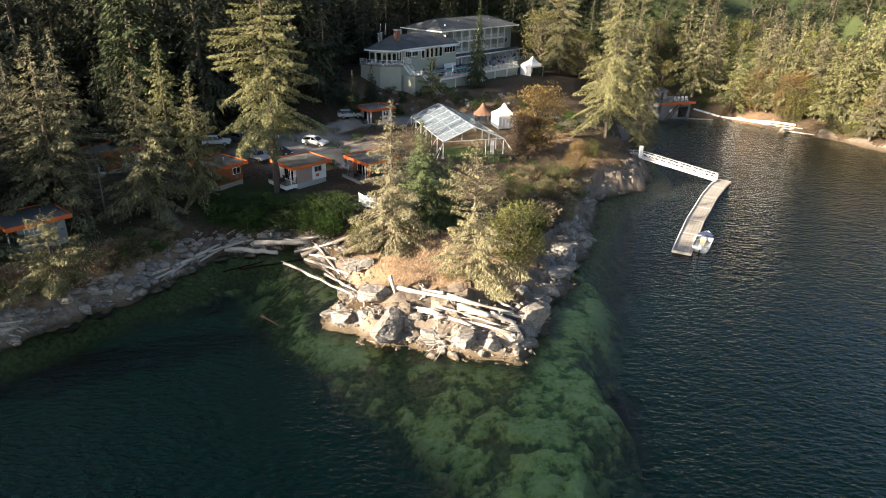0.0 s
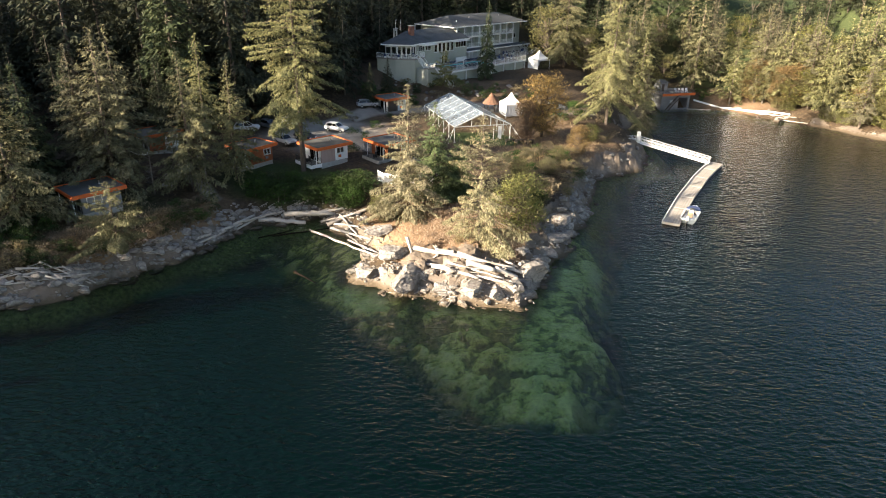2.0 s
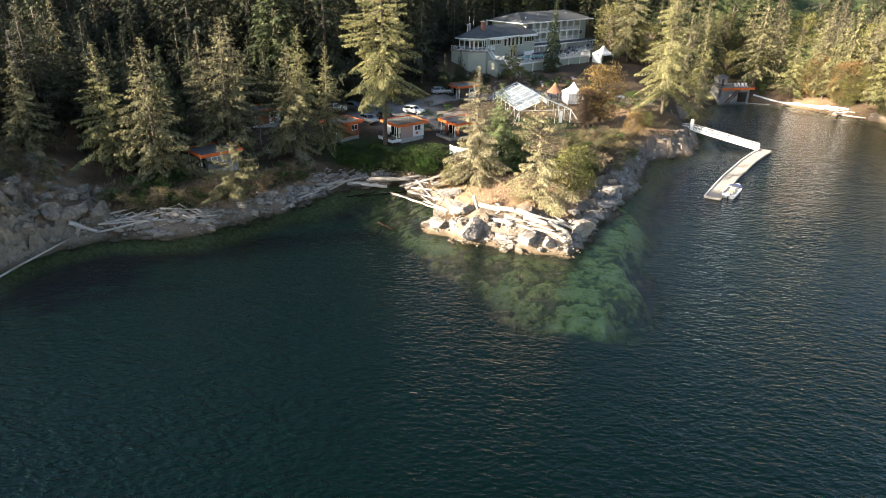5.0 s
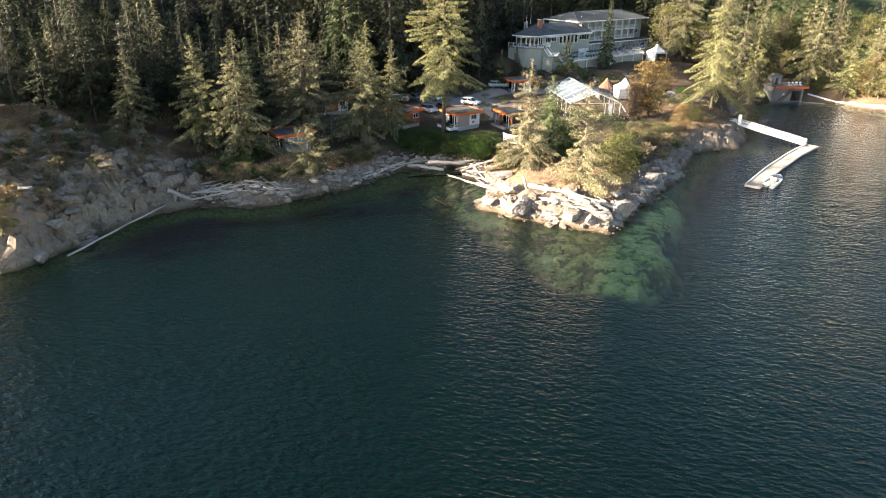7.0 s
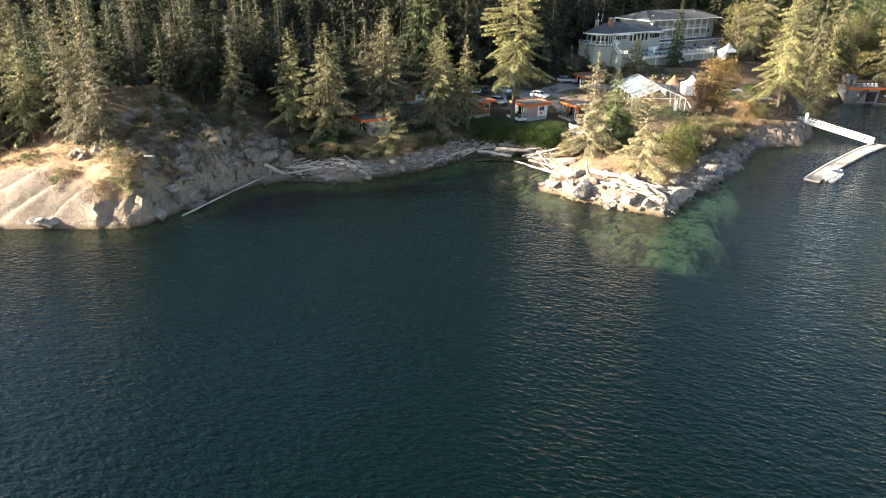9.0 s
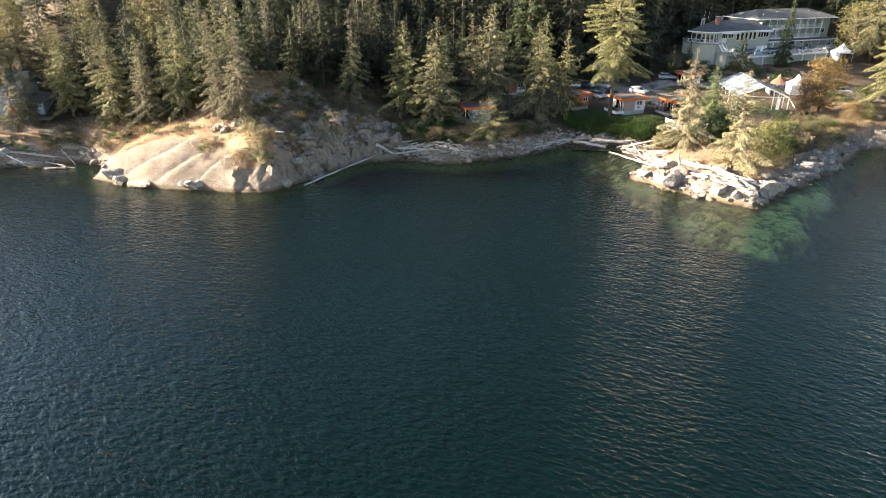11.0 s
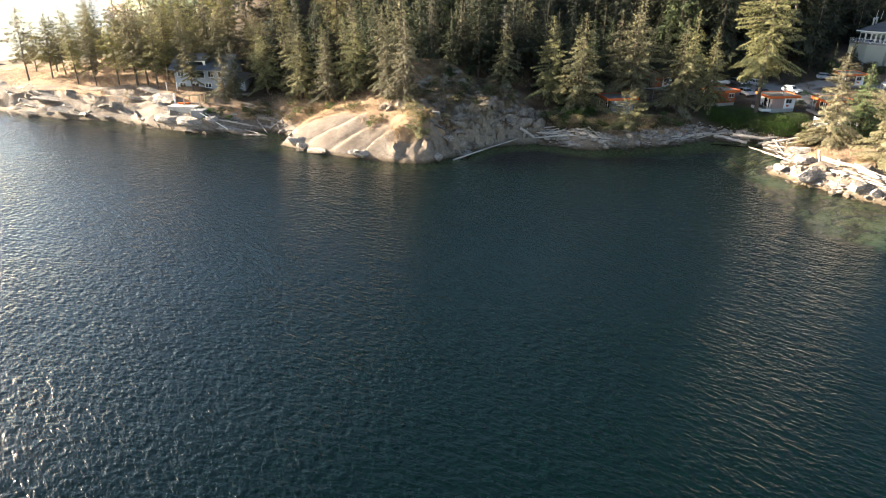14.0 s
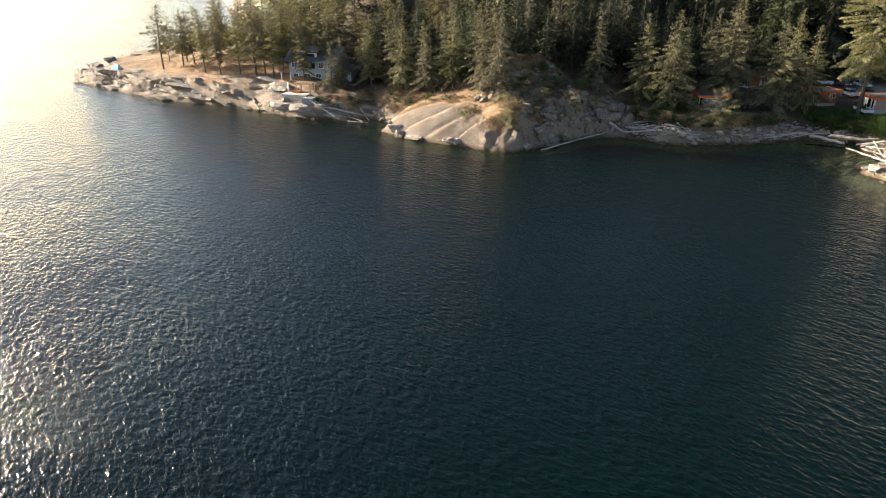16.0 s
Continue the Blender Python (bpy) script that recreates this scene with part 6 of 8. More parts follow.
def build_dock():
    d = thing("floating_dock", pose(0, 0, 0), "weathered grey floating dock in hinged sections", "dock")
    wide = 1.2
    for i, ((ax, ay), (bx, by)) in enumerate(zip(DOCK, DOCK[1:])):
        L = math.hypot(bx - ax, by - ay) - 0.12
        m = Matrix.Translation((ax, ay, 0)) @ Matrix.Rotation(math.atan2(by - ay, bx - ax), 4, "Z")
        fl = part("section", Shape().box(0.06, L, -wide + 0.05, wide - 0.05, -0.25, 0.36), MAT_DARKWOOD, d, m=m)
        part("rim", Shape().box(0.0, L + 0.06, wide - 0.05, wide + 0.08, 0.1, 0.5).box(0.0, L + 0.06, -wide - 0.08, -wide + 0.05, 0.1, 0.5).box(-0.04, 0.06, -wide + 0.05, wide - 0.05, 0.1, 0.46).box(L, L + 0.08, -wide + 0.05, wide - 0.05, 0.1, 0.46), MAT_DRIFT, fl)
        n = 26
        for k in range(n):
            a = 0.08 + (L - 0.1) * k / n
            part("plank", PLANK, None, fl, m=Matrix.Translation((a, 0, 0.37 + 0.004 * (k % 3))) @ Matrix.Diagonal(((L - 0.1) / n - 0.012, 1, 1, 1)))
        for k in range(6):
            x = L * (k + 0.5) / 6
            part("bull_rail_block", Shape().box(x - 0.35, x + 0.35, wide - 0.06, wide + 0.06, 0.504, 0.62), MAT_TRIM, fl, bevel=0.02)
        part("hinge_plate", Shape().box(L + 0.02, L + 0.14, -wide + 0.1, wide - 0.1, 0.4, 0.44), MAT_IRON, fl)
    return d


PLANK = Shape().box(0, 1, -1.14, 1.14, 0, 0.05).mesh("plank", MAT_BOARDS)
build_dock()


def build_gangway():
    a, b = Vector((34.8, 115.6, 2.75)), Vector((46.6, 109.0, 0.75))
    g = thing("gangway", pose(0, 0, 0), "white aluminium truss gangway sloping down to the dock", "gangway")
    d = (b - a).normalized()
    side = Vector((-d.y, d.x, 0)).normalized() * 0.65
    up = Vector((0, 0, 1.05))
    part("walkway", Shape().sheet([a - side, b - side, b + side, a + side], 0.08), MAT_ALU, g)
    n = 12
    for k in (-1, 1):
        s = Shape()
        s.beam(a + side * k + up, b + side * k + up, 0.08, 0.08).beam(a + side * k, b + side * k, 0.1, 0.12).beam(a + side * k + up * 0.5, b + side * k + up * 0.5, 0.05, 0.05)
        for i in range(n + 1):
            p = a.lerp(b, i / n) + side * k
            s.beam(p, p + up, 0.06, 0.06)
            if i < n:
                q = a.lerp(b, (i + 1) / n) + side * k
                s.beam(p if i % 2 else p + up, q + up if i % 2 else q, 0.04, 0.04)
        part("side_truss", s, MAT_TRIM, g)
    pier = thing("gangway_landing", pose(34.0, 116.2, 0), "concrete landing with a white post above the rocks", "landing")
    part("slab", Shape().box(-1.6, 0.9, -1.1, 1.1, 1.2, 2.65), MAT_CONCRETE, pier, bevel=0.04)
    part("post", Shape().box(0.1, 0.7, -1.3, -0.7, 1.0, 5.0), MAT_TRIM, pier, bevel=0.03)
    part("railing", rail_shape([(-1.5, -1.0, 2.65), (-0.2, -1.0, 2.65)], 1.0, 1.0).add([], []), MAT_TRIM, pier)
    part("railing", rail_shape([(-1.5, 1.0, 2.65), (0.8, 1.0, 2.65)], 1.0, 1.0), MAT_TRIM, pier)


build_gangway()


def hull(sections, n=8):
    """A boat's shell from cross-sections: (x, half width, keel z, gunwale z)."""
    s = Shape()
    verts = []
    for x, w, k, g in sections:
        for i in range(n + 1):
            f = i / n * 2 - 1
            verts.append((x, w * math.sin(f * math.pi / 2), k + (g - k) * abs(f) ** 2.2))
    faces = [(j * (n + 1) + i, (j + 1) * (n + 1) + i, (j + 1) * (n + 1) + i + 1, j * (n + 1) + i + 1) for j in range(len(sections) - 1) for i in range(n)]
    faces.append(tuple(range(n + 1)))
    return s.add(verts, faces)


def build_boat():
    m = pose(34.6, 81.2, 0.0, 0, 0, 62)
    b = thing("motorboat", m, "small white open motorboat moored at the dock", "boat")
    sec = [(-2.9, 1.05, -0.25, 0.75), (-1.5, 1.15, -0.3, 0.78), (0.4, 1.15, -0.3, 0.85), (1.8, 0.9, -0.2, 0.95), (2.7, 0.42, 0.1, 1.05), (3.1, 0.05, 0.5, 1.1)]
    part("hull", hull(sec), MAT_TRIM, b, shade=True)
    part("deck", Shape().prism([(3.0, 0.02), (2.7, 0.4), (1.8, 0.86), (0.9, 1.02), (0.9, -1.02), (1.8, -0.86), (2.7, -0.4), (3.0, -0.02)], 0.9, 0.96), MAT_TRIM, b)
    part("cockpit_floor", Shape().prism([(0.9, 0.95), (-2.8, 0.9), (-2.8, -0.9), (0.9, -0.95)], 0.25, 0.3), MAT_CANVAS, b)
    part("gunwale", Shape().beam((-2.9, 1.05, 0.78), (0.9, 1.1, 0.9), 0.16, 0.1).beam((-2.9, -1.05, 0.78), (0.9, -1.1, 0.9), 0.16, 0.1), MAT_TRIM, b)
    part("console", Shape().box(-0.5, 0.2, -0.35, 0.35, 0.3, 1.15), MAT_TRIM, b, bevel=0.05)
    part("windscreen", Shape().sheet([(0.2, -0.4, 1.15), (0.2, 0.4, 1.15), (0.05, 0.35, 1.55), (0.05, -0.35, 1.55)], 0.02), MAT_DARKGLASS, b)
    part("helm_seat", Shape().box(-1.2, -0.8, -0.35, 0.35, 0.3, 0.85).box(-1.25, -1.15, -0.35, 0.35, 0.85, 1.25), MAT_TEAK, b, bevel=0.04)
    part("bench", Shape().box(-2.7, -2.1, -0.85, 0.85, 0.3, 0.72), MAT_CANVAS, b, bevel=0.05)
    part("bow_cover", Shape().prism([(2.75, 0.02), (2.3, 0.62), (1.5, 0.98), (0.95, 1.04), (0.95, -1.04), (1.5, -0.98), (2.3, -0.62), (2.75, -0.02)], 0.97, 1.12), MAT_NAVY, b, "folded navy canvas cover", bevel=0.04)
    motor = part("outboard_motor", Shape().box(-3.35, -2.92, -0.22, 0.22, 0.55, 1.25), MAT_TRIM, b, bevel=0.07)
    part("motor_leg", Shape().box(-3.2, -3.0, -0.08, 0.08, -0.4, 0.55), MAT_IRON, motor)


build_boat()


# ---- boathouse across the bay ----
def build_boathouse():
    m = pose(51.6, 161.0, 0.3, 0, 0, 18)
    h = thing("boathouse", m, "dark boathouse with a railed roof deck and orange fascia", "boathouse")
    w, d, t = 8.6, 7.0, 3.6
    hole = (5.2, 8.0, 0, 2.7)
    part("wall", wall_shape(0, w, -1.0, t, 0, 0.25, [hole, (2.6, 3.6, 1.3, 2.2)]), MAT_GREYPANEL, h)
    part("wall", Shape().box(0, 0.25, 0.25, d, -1, t).box(w - 0.25, w, 0.25, d, -1, t).box(0.25, w - 0.25, d - 0.25, d, -1, t), MAT_GREYPANEL, h)
    part("poster", Shape().box(2.65, 3.55, -0.02, 0.1, 1.35, 2.15), MAT_TRIM, h)
    roof = part("roof_deck", Shape().box(-0.6, w + 0.6, -1.0, d + 0.4, t + 0.01, t + 0.3), MAT_BOARDS, h)
    part("fascia", Shape().box(-0.62, w + 0.62, -1.12, -1.004, t - 0.12, t + 0.5), MAT_ORANGE, roof, "orange painted fascia")
    part("railing", rail_shape([(-0.5, d, t + 0.3), (-0.5, -0.9, t + 0.3), (w + 0.5, -0.9, t + 0.3), (w + 0.5, d, t + 0.3)], 1.0, 1.5, True, 0.06, 0.18), MAT_DARKWOOD, roof)
    part("stair", stair_shape((0.5, -2.2, 0.2), (4.4, -1.3, t), 1.0, 14), MAT_DARKWOOD, h)
    shed = thing("rooftop_shed", m @ pose(2.0, 4.2, t + 0.3), "small grey shed on the boathouse roof deck", "shed")
    part("wall", wall_shape(-1.3, 1.3, -0.02, 2.3, -1.2, 0.1, [(-0.4, 0.4, 0.05, 1.9)]).box(-1.3, -1.2, -1.1, 1.3, -0.02, 2.3).box(1.2, 1.3, -1.1, 1.3, -0.02, 2.3).box(-1.2, 1.2, 1.2, 1.3, -0.02, 2.3), MAT_GREYPANEL, shed)
    part("door", Shape().box(-0.4, 0.4, -1.17, -1.12, 0.05, 1.9), MAT_DARKWOOD, shed)
    r = Shape().add([(-1.7, -1.6, 2.3), (1.7, -1.6, 2.3), (1.7, 1.7, 2.3), (-1.7, 1.7, 2.3), (-0.4, 0, 3.1), (0.4, 0, 3.1)], [(0, 1, 5, 4), (1, 2, 5), (2, 3, 4, 5), (3, 0, 4), (3, 2, 1, 0)])
    part("roof", r, MAT_ROOFING, shed)
    ch = thing("deck_chair", m @ pose(4.6, 0.6, t + 0.3, 0, 0, 10), "white deck chair on the boathouse roof", "chair", "white deck chairs")
    part("seat", Shape().box(-0.3, 0.3, -0.3, 0.35, 0.3, 0.38), MAT_TRIM, ch, bevel=0.01)
    part("backrest", Shape().box(-0.3, 0.3, 0, 0.07, 0, 0.85, pose(0, 0.3, 0.32, -22)), MAT_TRIM, ch)
    for a in (-0.26, 0.26):
        part("side_frame", Shape().box(a - 0.03, a + 0.03, -0.3, -0.22, -0.01, 0.55).box(a - 0.03, a + 0.03, 0.22, 0.3, -0.01, 0.55).box(a - 0.05, a + 0.05, -0.32, 0.32, 0.55, 0.59), MAT_TRIM, ch)
    for i in range(1, 4):
        copy_thing(ch, m @ pose(4.6 + 1.0 * i, 0.6, t + 0.3, 0, 0, -6 * i))


build_boathouse()


# ---- the blue house on the headland's far side ----
def build_house():
    m = pose(-136.2, 12.4, 0, 0, 0, 37)
    h = thing("house", m, "slate-blue wooden house with a metal roof among pines", "house")
    z, w, d, e = 5.6, 16.5, 9.5, 11.2
    low = [(1.0, 2.4, z + 0.9, z + 2.0), (4.0, 5.6, z + 0.9, z + 2.0), (7.2, 8.6, z + 1.1, z + 2.0), (10.6, 11.7, z, z + 2.1)]
    up = [(0.8, 2.2, z + 3.6, z + 4.8), (3.4, 7.2, z + 3.3, z + 4.9), (8.2, 9.4, z + 3.5, z + 4.8), (10.6, 12.0, z + 3.5, z + 4.8)]
    part("wall", wall_shape(0, w - 3.5, z - 2, e, 0, 0.25, low + up), MAT_BLUEWALL, h)
    for o in low[:3] + up:
        window(h, *o, 0.0, 1)
    part("door", Shape().box(10.6, 11.7, 0.05, 0.12, z, z + 2.1), MAT_ORANGE, h, "orange front door")
    part("wall", Shape().box(0, 0.25, 0.25, d, z - 2, e).box(w - 3.75, w - 3.5, 0.25, d, z - 2, e).box(0.25, w - 3.75, d - 0.25, d, z - 2, e), MAT_BLUEWALL, h)
    part("floor", Shape().box(0.25, w - 3.75, 0.25, d - 0.25, z + 2.7, z + 2.9), MAT_DARKWOOD, h)
    r = Shape()
    a, b = -1.0, w - 2.6
    r.sheet([(a, -1.0, e - 0.3), (b, -1.0, e - 0.3), (b, d / 2, e + 2.6), (a, d / 2, e + 2.6)], 0.18).sheet([(a, d / 2, e + 2.6), (b, d / 2, e + 2.6), (b, d + 1, e - 0.3), (a, d + 1, e - 0.3)], 0.18)
    part("roof", r, MAT_BLUEROOF, h)
    part("gable", Shape().prism([(0.25, e), (d - 0.25, e), (d / 2, e + 2.3)], 0.02, 0.22, Matrix(((0, 0, 1, 0), (1, 0, 0, 0), (0, 1, 0, 0), (0, 0, 0, 1)))).prism([(0.25, e), (d - 0.25, e), (d / 2, e + 2.3)], w - 3.72, w - 3.52, Matrix(((0, 0, 1, 0), (1, 0, 0, 0), (0, 1, 0, 0), (0, 0, 0, 1)))), MAT_BLUEWALL, h)
    # dormer over the front
    dm = part("dormer", wall_shape(3.0, 7.6, e - 0.3, e + 1.7, 0.6, 0.2, [(3.6, 7.0, e + 0.2, e + 1.3)]), MAT_TRIM, h)
    part("dormer_window", Shape().box(3.6, 7.0, 0.7, 0.72, e + 0.2, e + 1.3), MAT_GLASS, dm)
    part("dormer_roof", Shape().sheet([(2.6, 0.1, e + 1.75), (8.0, 0.1, e + 1.75), (8.0, 5.0, e + 2.75), (2.6, 5.0, e + 2.75)], 0.15), MAT_BLUEROOF, dm)
    # lean-to on the low side
    wing = part("lean_to", wall_shape(w - 3.48, w, z - 2, z + 2.8, 1.0, 0.2, [(w - 2.6, w - 1.4, z + 0.9, z + 2.0)]).box(w - 0.2, w, 1.2, d - 1, z - 2, z + 2.8), MAT_BLUEWALL, h)
    part("lean_to_roof", Shape().sheet([(w - 3.5, 0.4, z + 3.5), (w + 0.6, 0.4, z + 2.75), (w + 0.6, d - 0.5, z + 2.75), (w - 3.5, d - 0.5, z + 3.5)], 0.15), MAT_BLUEROOF, wing)
    porch = part("porch", Shape().box(-1.5, w + 2.2, -2.6, -0.02, z - 0.25, z - 0.02), MAT_BOARDS, h)
    part("railing", rail_shape([(w - 1.0, -2.5, z), (w + 2.1, -2.5, z), (w + 2.1, 0.8, z)], 0.95, 1.5, False), MAT_DARKWOOD, porch)
    for x in (-1.3, 3.0, 7.5, 12.0, w + 1.9):
        part("post", Shape().box(x - 0.1, x + 0.1, -2.5, -2.3, 1.5, z - 0.26), MAT_DARKWOOD, porch)
    for x in (-1.3, 1.2):
        part("post", Shape().box(x - 0.1, x + 0.1, -2.4, -2.2, z - 0.02, z + 2.6), MAT_TRIM, porch)


build_house()


def build_house_deck():
    m = pose(-124.8, 8.4, 4.5, 0, 0, 30)
    d = thing("shore_deck", m, "concrete shore deck on the rocks below the house", "deck")
    part("slab", Shape().box(-4.2, 2.8, -1.7, 2.4, -2.2, 0.0), MAT_CONCRETE, d, bevel=0.05)
    part("retaining_wall", Shape().box(2.5, 5.5, -3.4, -0.5, -2.2, -0.3), MAT_GREYPANEL, d, bevel=0.05)
    p = thing("pergola", m @ pose(1.6, 0.6, 0), "pale timber pergola on the shore deck", "pergola")
    for x in (-2.0, 1.8):
        for y in (-1.2, 1.2):
            part("post", Shape().box(x - 0.12, x + 0.12, y - 0.12, y + 0.12, -0.02, 2.3), MAT_NEWWOOD, p)
    part("beam", Shape().box(-2.6, 2.4, -1.35, -1.1, 2.31, 2.56).box(-2.6, 2.4, 1.1, 1.35, 2.31, 2.56), MAT_NEWWOOD, p)
    for i in range(7):
        part("rafter", Shape().box(-2.4 + 0.72 * i, -2.28 + 0.72 * i, -1.7, 1.7, 2.57, 2.72), MAT_NEWWOOD, p)
    part("rail", Shape().beam((-2, -1.2, 0.9), (1.8, -1.2, 0.9), 0.1, 0.1).beam((1.8, -1.2, 0.5), (1.8, 1.2, 0.5), 0.1, 0.1), MAT_NEWWOOD, p)
    solid("kayak", hull([(-1.6, 0.05, 0.3, 0.42), (-1.0, 0.3, 0.0, 0.4), (0, 0.36, -0.02, 0.38), (1.0, 0.3, 0.0, 0.4), (1.6, 0.05, 0.3, 0.42)]).prism([(-1.5, 0), (-1, 0.28), (0, 0.34), (1, 0.28), (1.5, 0), (1, -0.28), (0, -0.34), (-1, -0.28)], 0.33, 0.39), MAT_ORANGE, m @ pose(-1.4, 0.9, 0.0, 0, 0, 10), "orange kayak lying on the shore deck", "kayak")
    solid("white_post", Shape().tube([(0, 0, -0.1), (0, 0, 2.2), (0, 0, 2.3)], [0.22, 0.2, 0.1], 8), MAT_TRIM, m @ pose(-4.0, 1.6, 0), "white marker post on the deck edge", "post")
    ladder = thing("gangplank", m @ pose(3.6, -2.6, -1.6, 0, 0, -12), "collapsed white wooden ramp lying down the rocks", "ramp")
    part("side_rail", Shape().beam((0, -0.5, 1.4), (8.5, -0.5, -2.2), 0.1, 0.14), MAT_TRIM, ladder)
    part("side_rail", Shape().beam((0, 0.5, 1.4), (8.5, 0.5, -2.2), 0.1, 0.14), MAT_TRIM, ladder)
    for i in range(9):
        f = (i + 0.5) / 9
        part("rung", Shape().beam((8.5 * f, -0.5, 1.4 - 3.6 * f), (8.5 * f, 0.5, 1.4 - 3.6 * f), 0.09, 0.05), MAT_TRIM, ladder)


build_house_deck()
tz = ground_at(-205, -11)
tarp = thing("camping_tent", pose(-205, -11, tz, 0, 0, 30), "small blue camping tent on the grassy tip", "tent")
part("fly", Shape().add([(-1.5, -1.1, -0.1), (1.5, -1.1, -0.1), (1.5, 1.1, -0.1), (-1.5, 1.1, -0.1), (-0.7, 0, 1.4), (0.8, 0, 1.5)], [(0, 1, 5, 4), (1, 2, 5), (2, 3, 4, 5), (3, 0, 4), (3, 2, 1, 0)]), MAT_TARP, tarp)
part("door_flap", Shape().sheet([(1.45, -0.5, 0.0), (1.45, 0.5, 0.0), (0.95, 0.0, 1.35)], 0.02), MAT_CANVAS, tarp)

# ---- parked cars ----
def build_car(paint, label, suv=True):
    c = thing("car", Matrix(), label, "car", "cars parked behind the cabins")
    h = 1.62 if suv else 1.42
    prof = [(-2.25, 0.42), (-2.28, 0.85), (-2.15, 0.98), (-1.3, 1.05), (0.9, 1.05), (2.15, 0.9), (2.28, 0.7), (2.25, 0.4)] if not suv else [(-2.25, 0.42), (-2.3, 0.9), (-2.2, 1.05), (-1.3, 1.08), (1.0, 1.06), (2.1, 0.95), (2.28, 0.72), (2.25, 0.4)]
    side = Matrix(((1, 0, 0, 0), (0, 0, 1, 0), (0, 1, 0, 0), (0, 0, 0, 1)))
    part("body", Shape().prism(prof, -0.9, 0.9, side), paint, c, bevel=0.06)
    rear = -2.1 if suv else -1.9
    cabin_ = Shape()
    b = [(rear, -0.82), (0.95, -0.82), (0.95, 0.82), (rear, 0.82)]
    t = [(rear + 0.35, -0.66), (0.15, -0.66), (0.15, 0.66), (rear + 0.35, 0.66)]
    cabin_.add([(x, y, 1.04) for x, y in b] + [(x, y, h - 0.06) for x, y in t], [(0, 1, 5, 4), (1, 2, 6, 5), (2, 3, 7, 6), (3, 0, 4, 7)])
    part("glasshouse", cabin_, MAT_DARKGLASS, c)
    part("roof", Shape().box(rear + 0.33, 0.17, -0.68, 0.68, h - 0.07, h), paint, c, bevel=0.03)
    pil = Shape()
    for s in (-1, 1):
        for x0, x1 in ((rear, rear + 0.35), (0.95, 0.15), (-0.45, -0.45)):
            pil.beam((x0, s * 0.825, 1.04), (x1, s * 0.665, h - 0.05), 0.07, 0.05)
    part("pillars", pil, paint, c)
    part("cabin_lining", Shape().box(rear + 0.3, 0.6, -0.75, 0.75, 1.0, 1.12), MAT_RUBBER, c)
    for x in (-1.4, 1.4):
        for y in (-0.82, 0.82):
            w = part("wheel", Shape().tube([(x, y - 0.11, 0.34), (x, y - 0.07, 0.34), (x, y + 0.07, 0.34), (x, y + 0.11, 0.34)], [0.3, 0.35, 0.35, 0.3], 16), MAT_RUBBER, c)
            k = 0.115 if y > 0 else -0.115
            part("rim", Shape().tube([(x, y + k * 0.9, 0.34), (x, y + k * 1.05, 0.34)], [0.22, 0.19], 12), MAT_STEEL, w)
    for y in (-0.62, 0.62):
        part("headlight", Shape().box(2.18, 2.285, y - 0.2, y + 0.2, 0.68, 0.84), MAT_TRIM, c)
        part("tail_light", Shape().box(-2.31, -2.2, y - 0.15, y + 0.15, 0.75, 0.95), MAT_BRICK, c)
    part("bumper", Shape().box(2.2, 2.33, -0.8, 0.8, 0.36, 0.55), MAT_RUBBER, c, bevel=0.03)
    return c


CARS = [("silver", -32.0, 100.4, -38), ("black", -29.0, 103.2, -38), ("white", -24.3, 109.2, -25), ("white", -40.2, 105.2, 12), ("grey", -37.0, 108.5, -30), ("white", -33.5, 112.0, -35), ("silver", -20.5, 124.6, 20), ("silver", 19.5, 130.5, 15)]
_cars = {}
for n, (x, y, turn) in enumerate([c[1:] for c in CARS]):
    key = CARS[n][0]
    z = ground_at(x, y) + 0.06
    if key not in _cars:
        _cars[key] = build_car(PAINTS[("white", "black", "silver", "grey").index(key)], f"{key} car parked on the gravel", key != "black")
        _cars[key].matrix_basis = pose(x, y, z, 0, 0, turn)
    else:
        copy_thing(_cars[key], pose(x, y, z, 0, 0, turn))

# ---- rocks ----
def boulder_mesh(name, rs, level, material, flat=0.75, cuts=9, rough=0.075):
    """An angular boulder of about unit radius, faceted by planes and roughened."""
    bm = bmesh.new()
    bmesh.ops.create_icosphere(bm, subdivisions=level, radius=1.0)
    planes = []
    for _ in range(cuts):
        n = Vector(rs.normal(0, 1, 3)).normalized()
        planes.append((n, rs.uniform(0.42, 0.8)))
    off = Vector(rs.uniform(-50, 50, 3))
    for v in bm.verts:
        for n, d in planes:
            k = v.co.dot(n) - d
            if k > 0:
                v.co -= n * k
        v.co += v.co.normalized() * rough * (0.7 * noise.noise(v.co * 2.1 + off) + 0.5 * noise.noise(v.co * 5.0 + off) + 0.4 * noise.noise(v.co * 11.0 + off) - 0.7 * max(0.0, 0.12 - abs(noise.noise(v.co * 1.7 - off))) / 0.12)
        v.co.z *= flat
    me = bpy.data.meshes.new(name)
    bm.to_mesh(me)
    bm.free()
    me.materials.append(material)
    return me


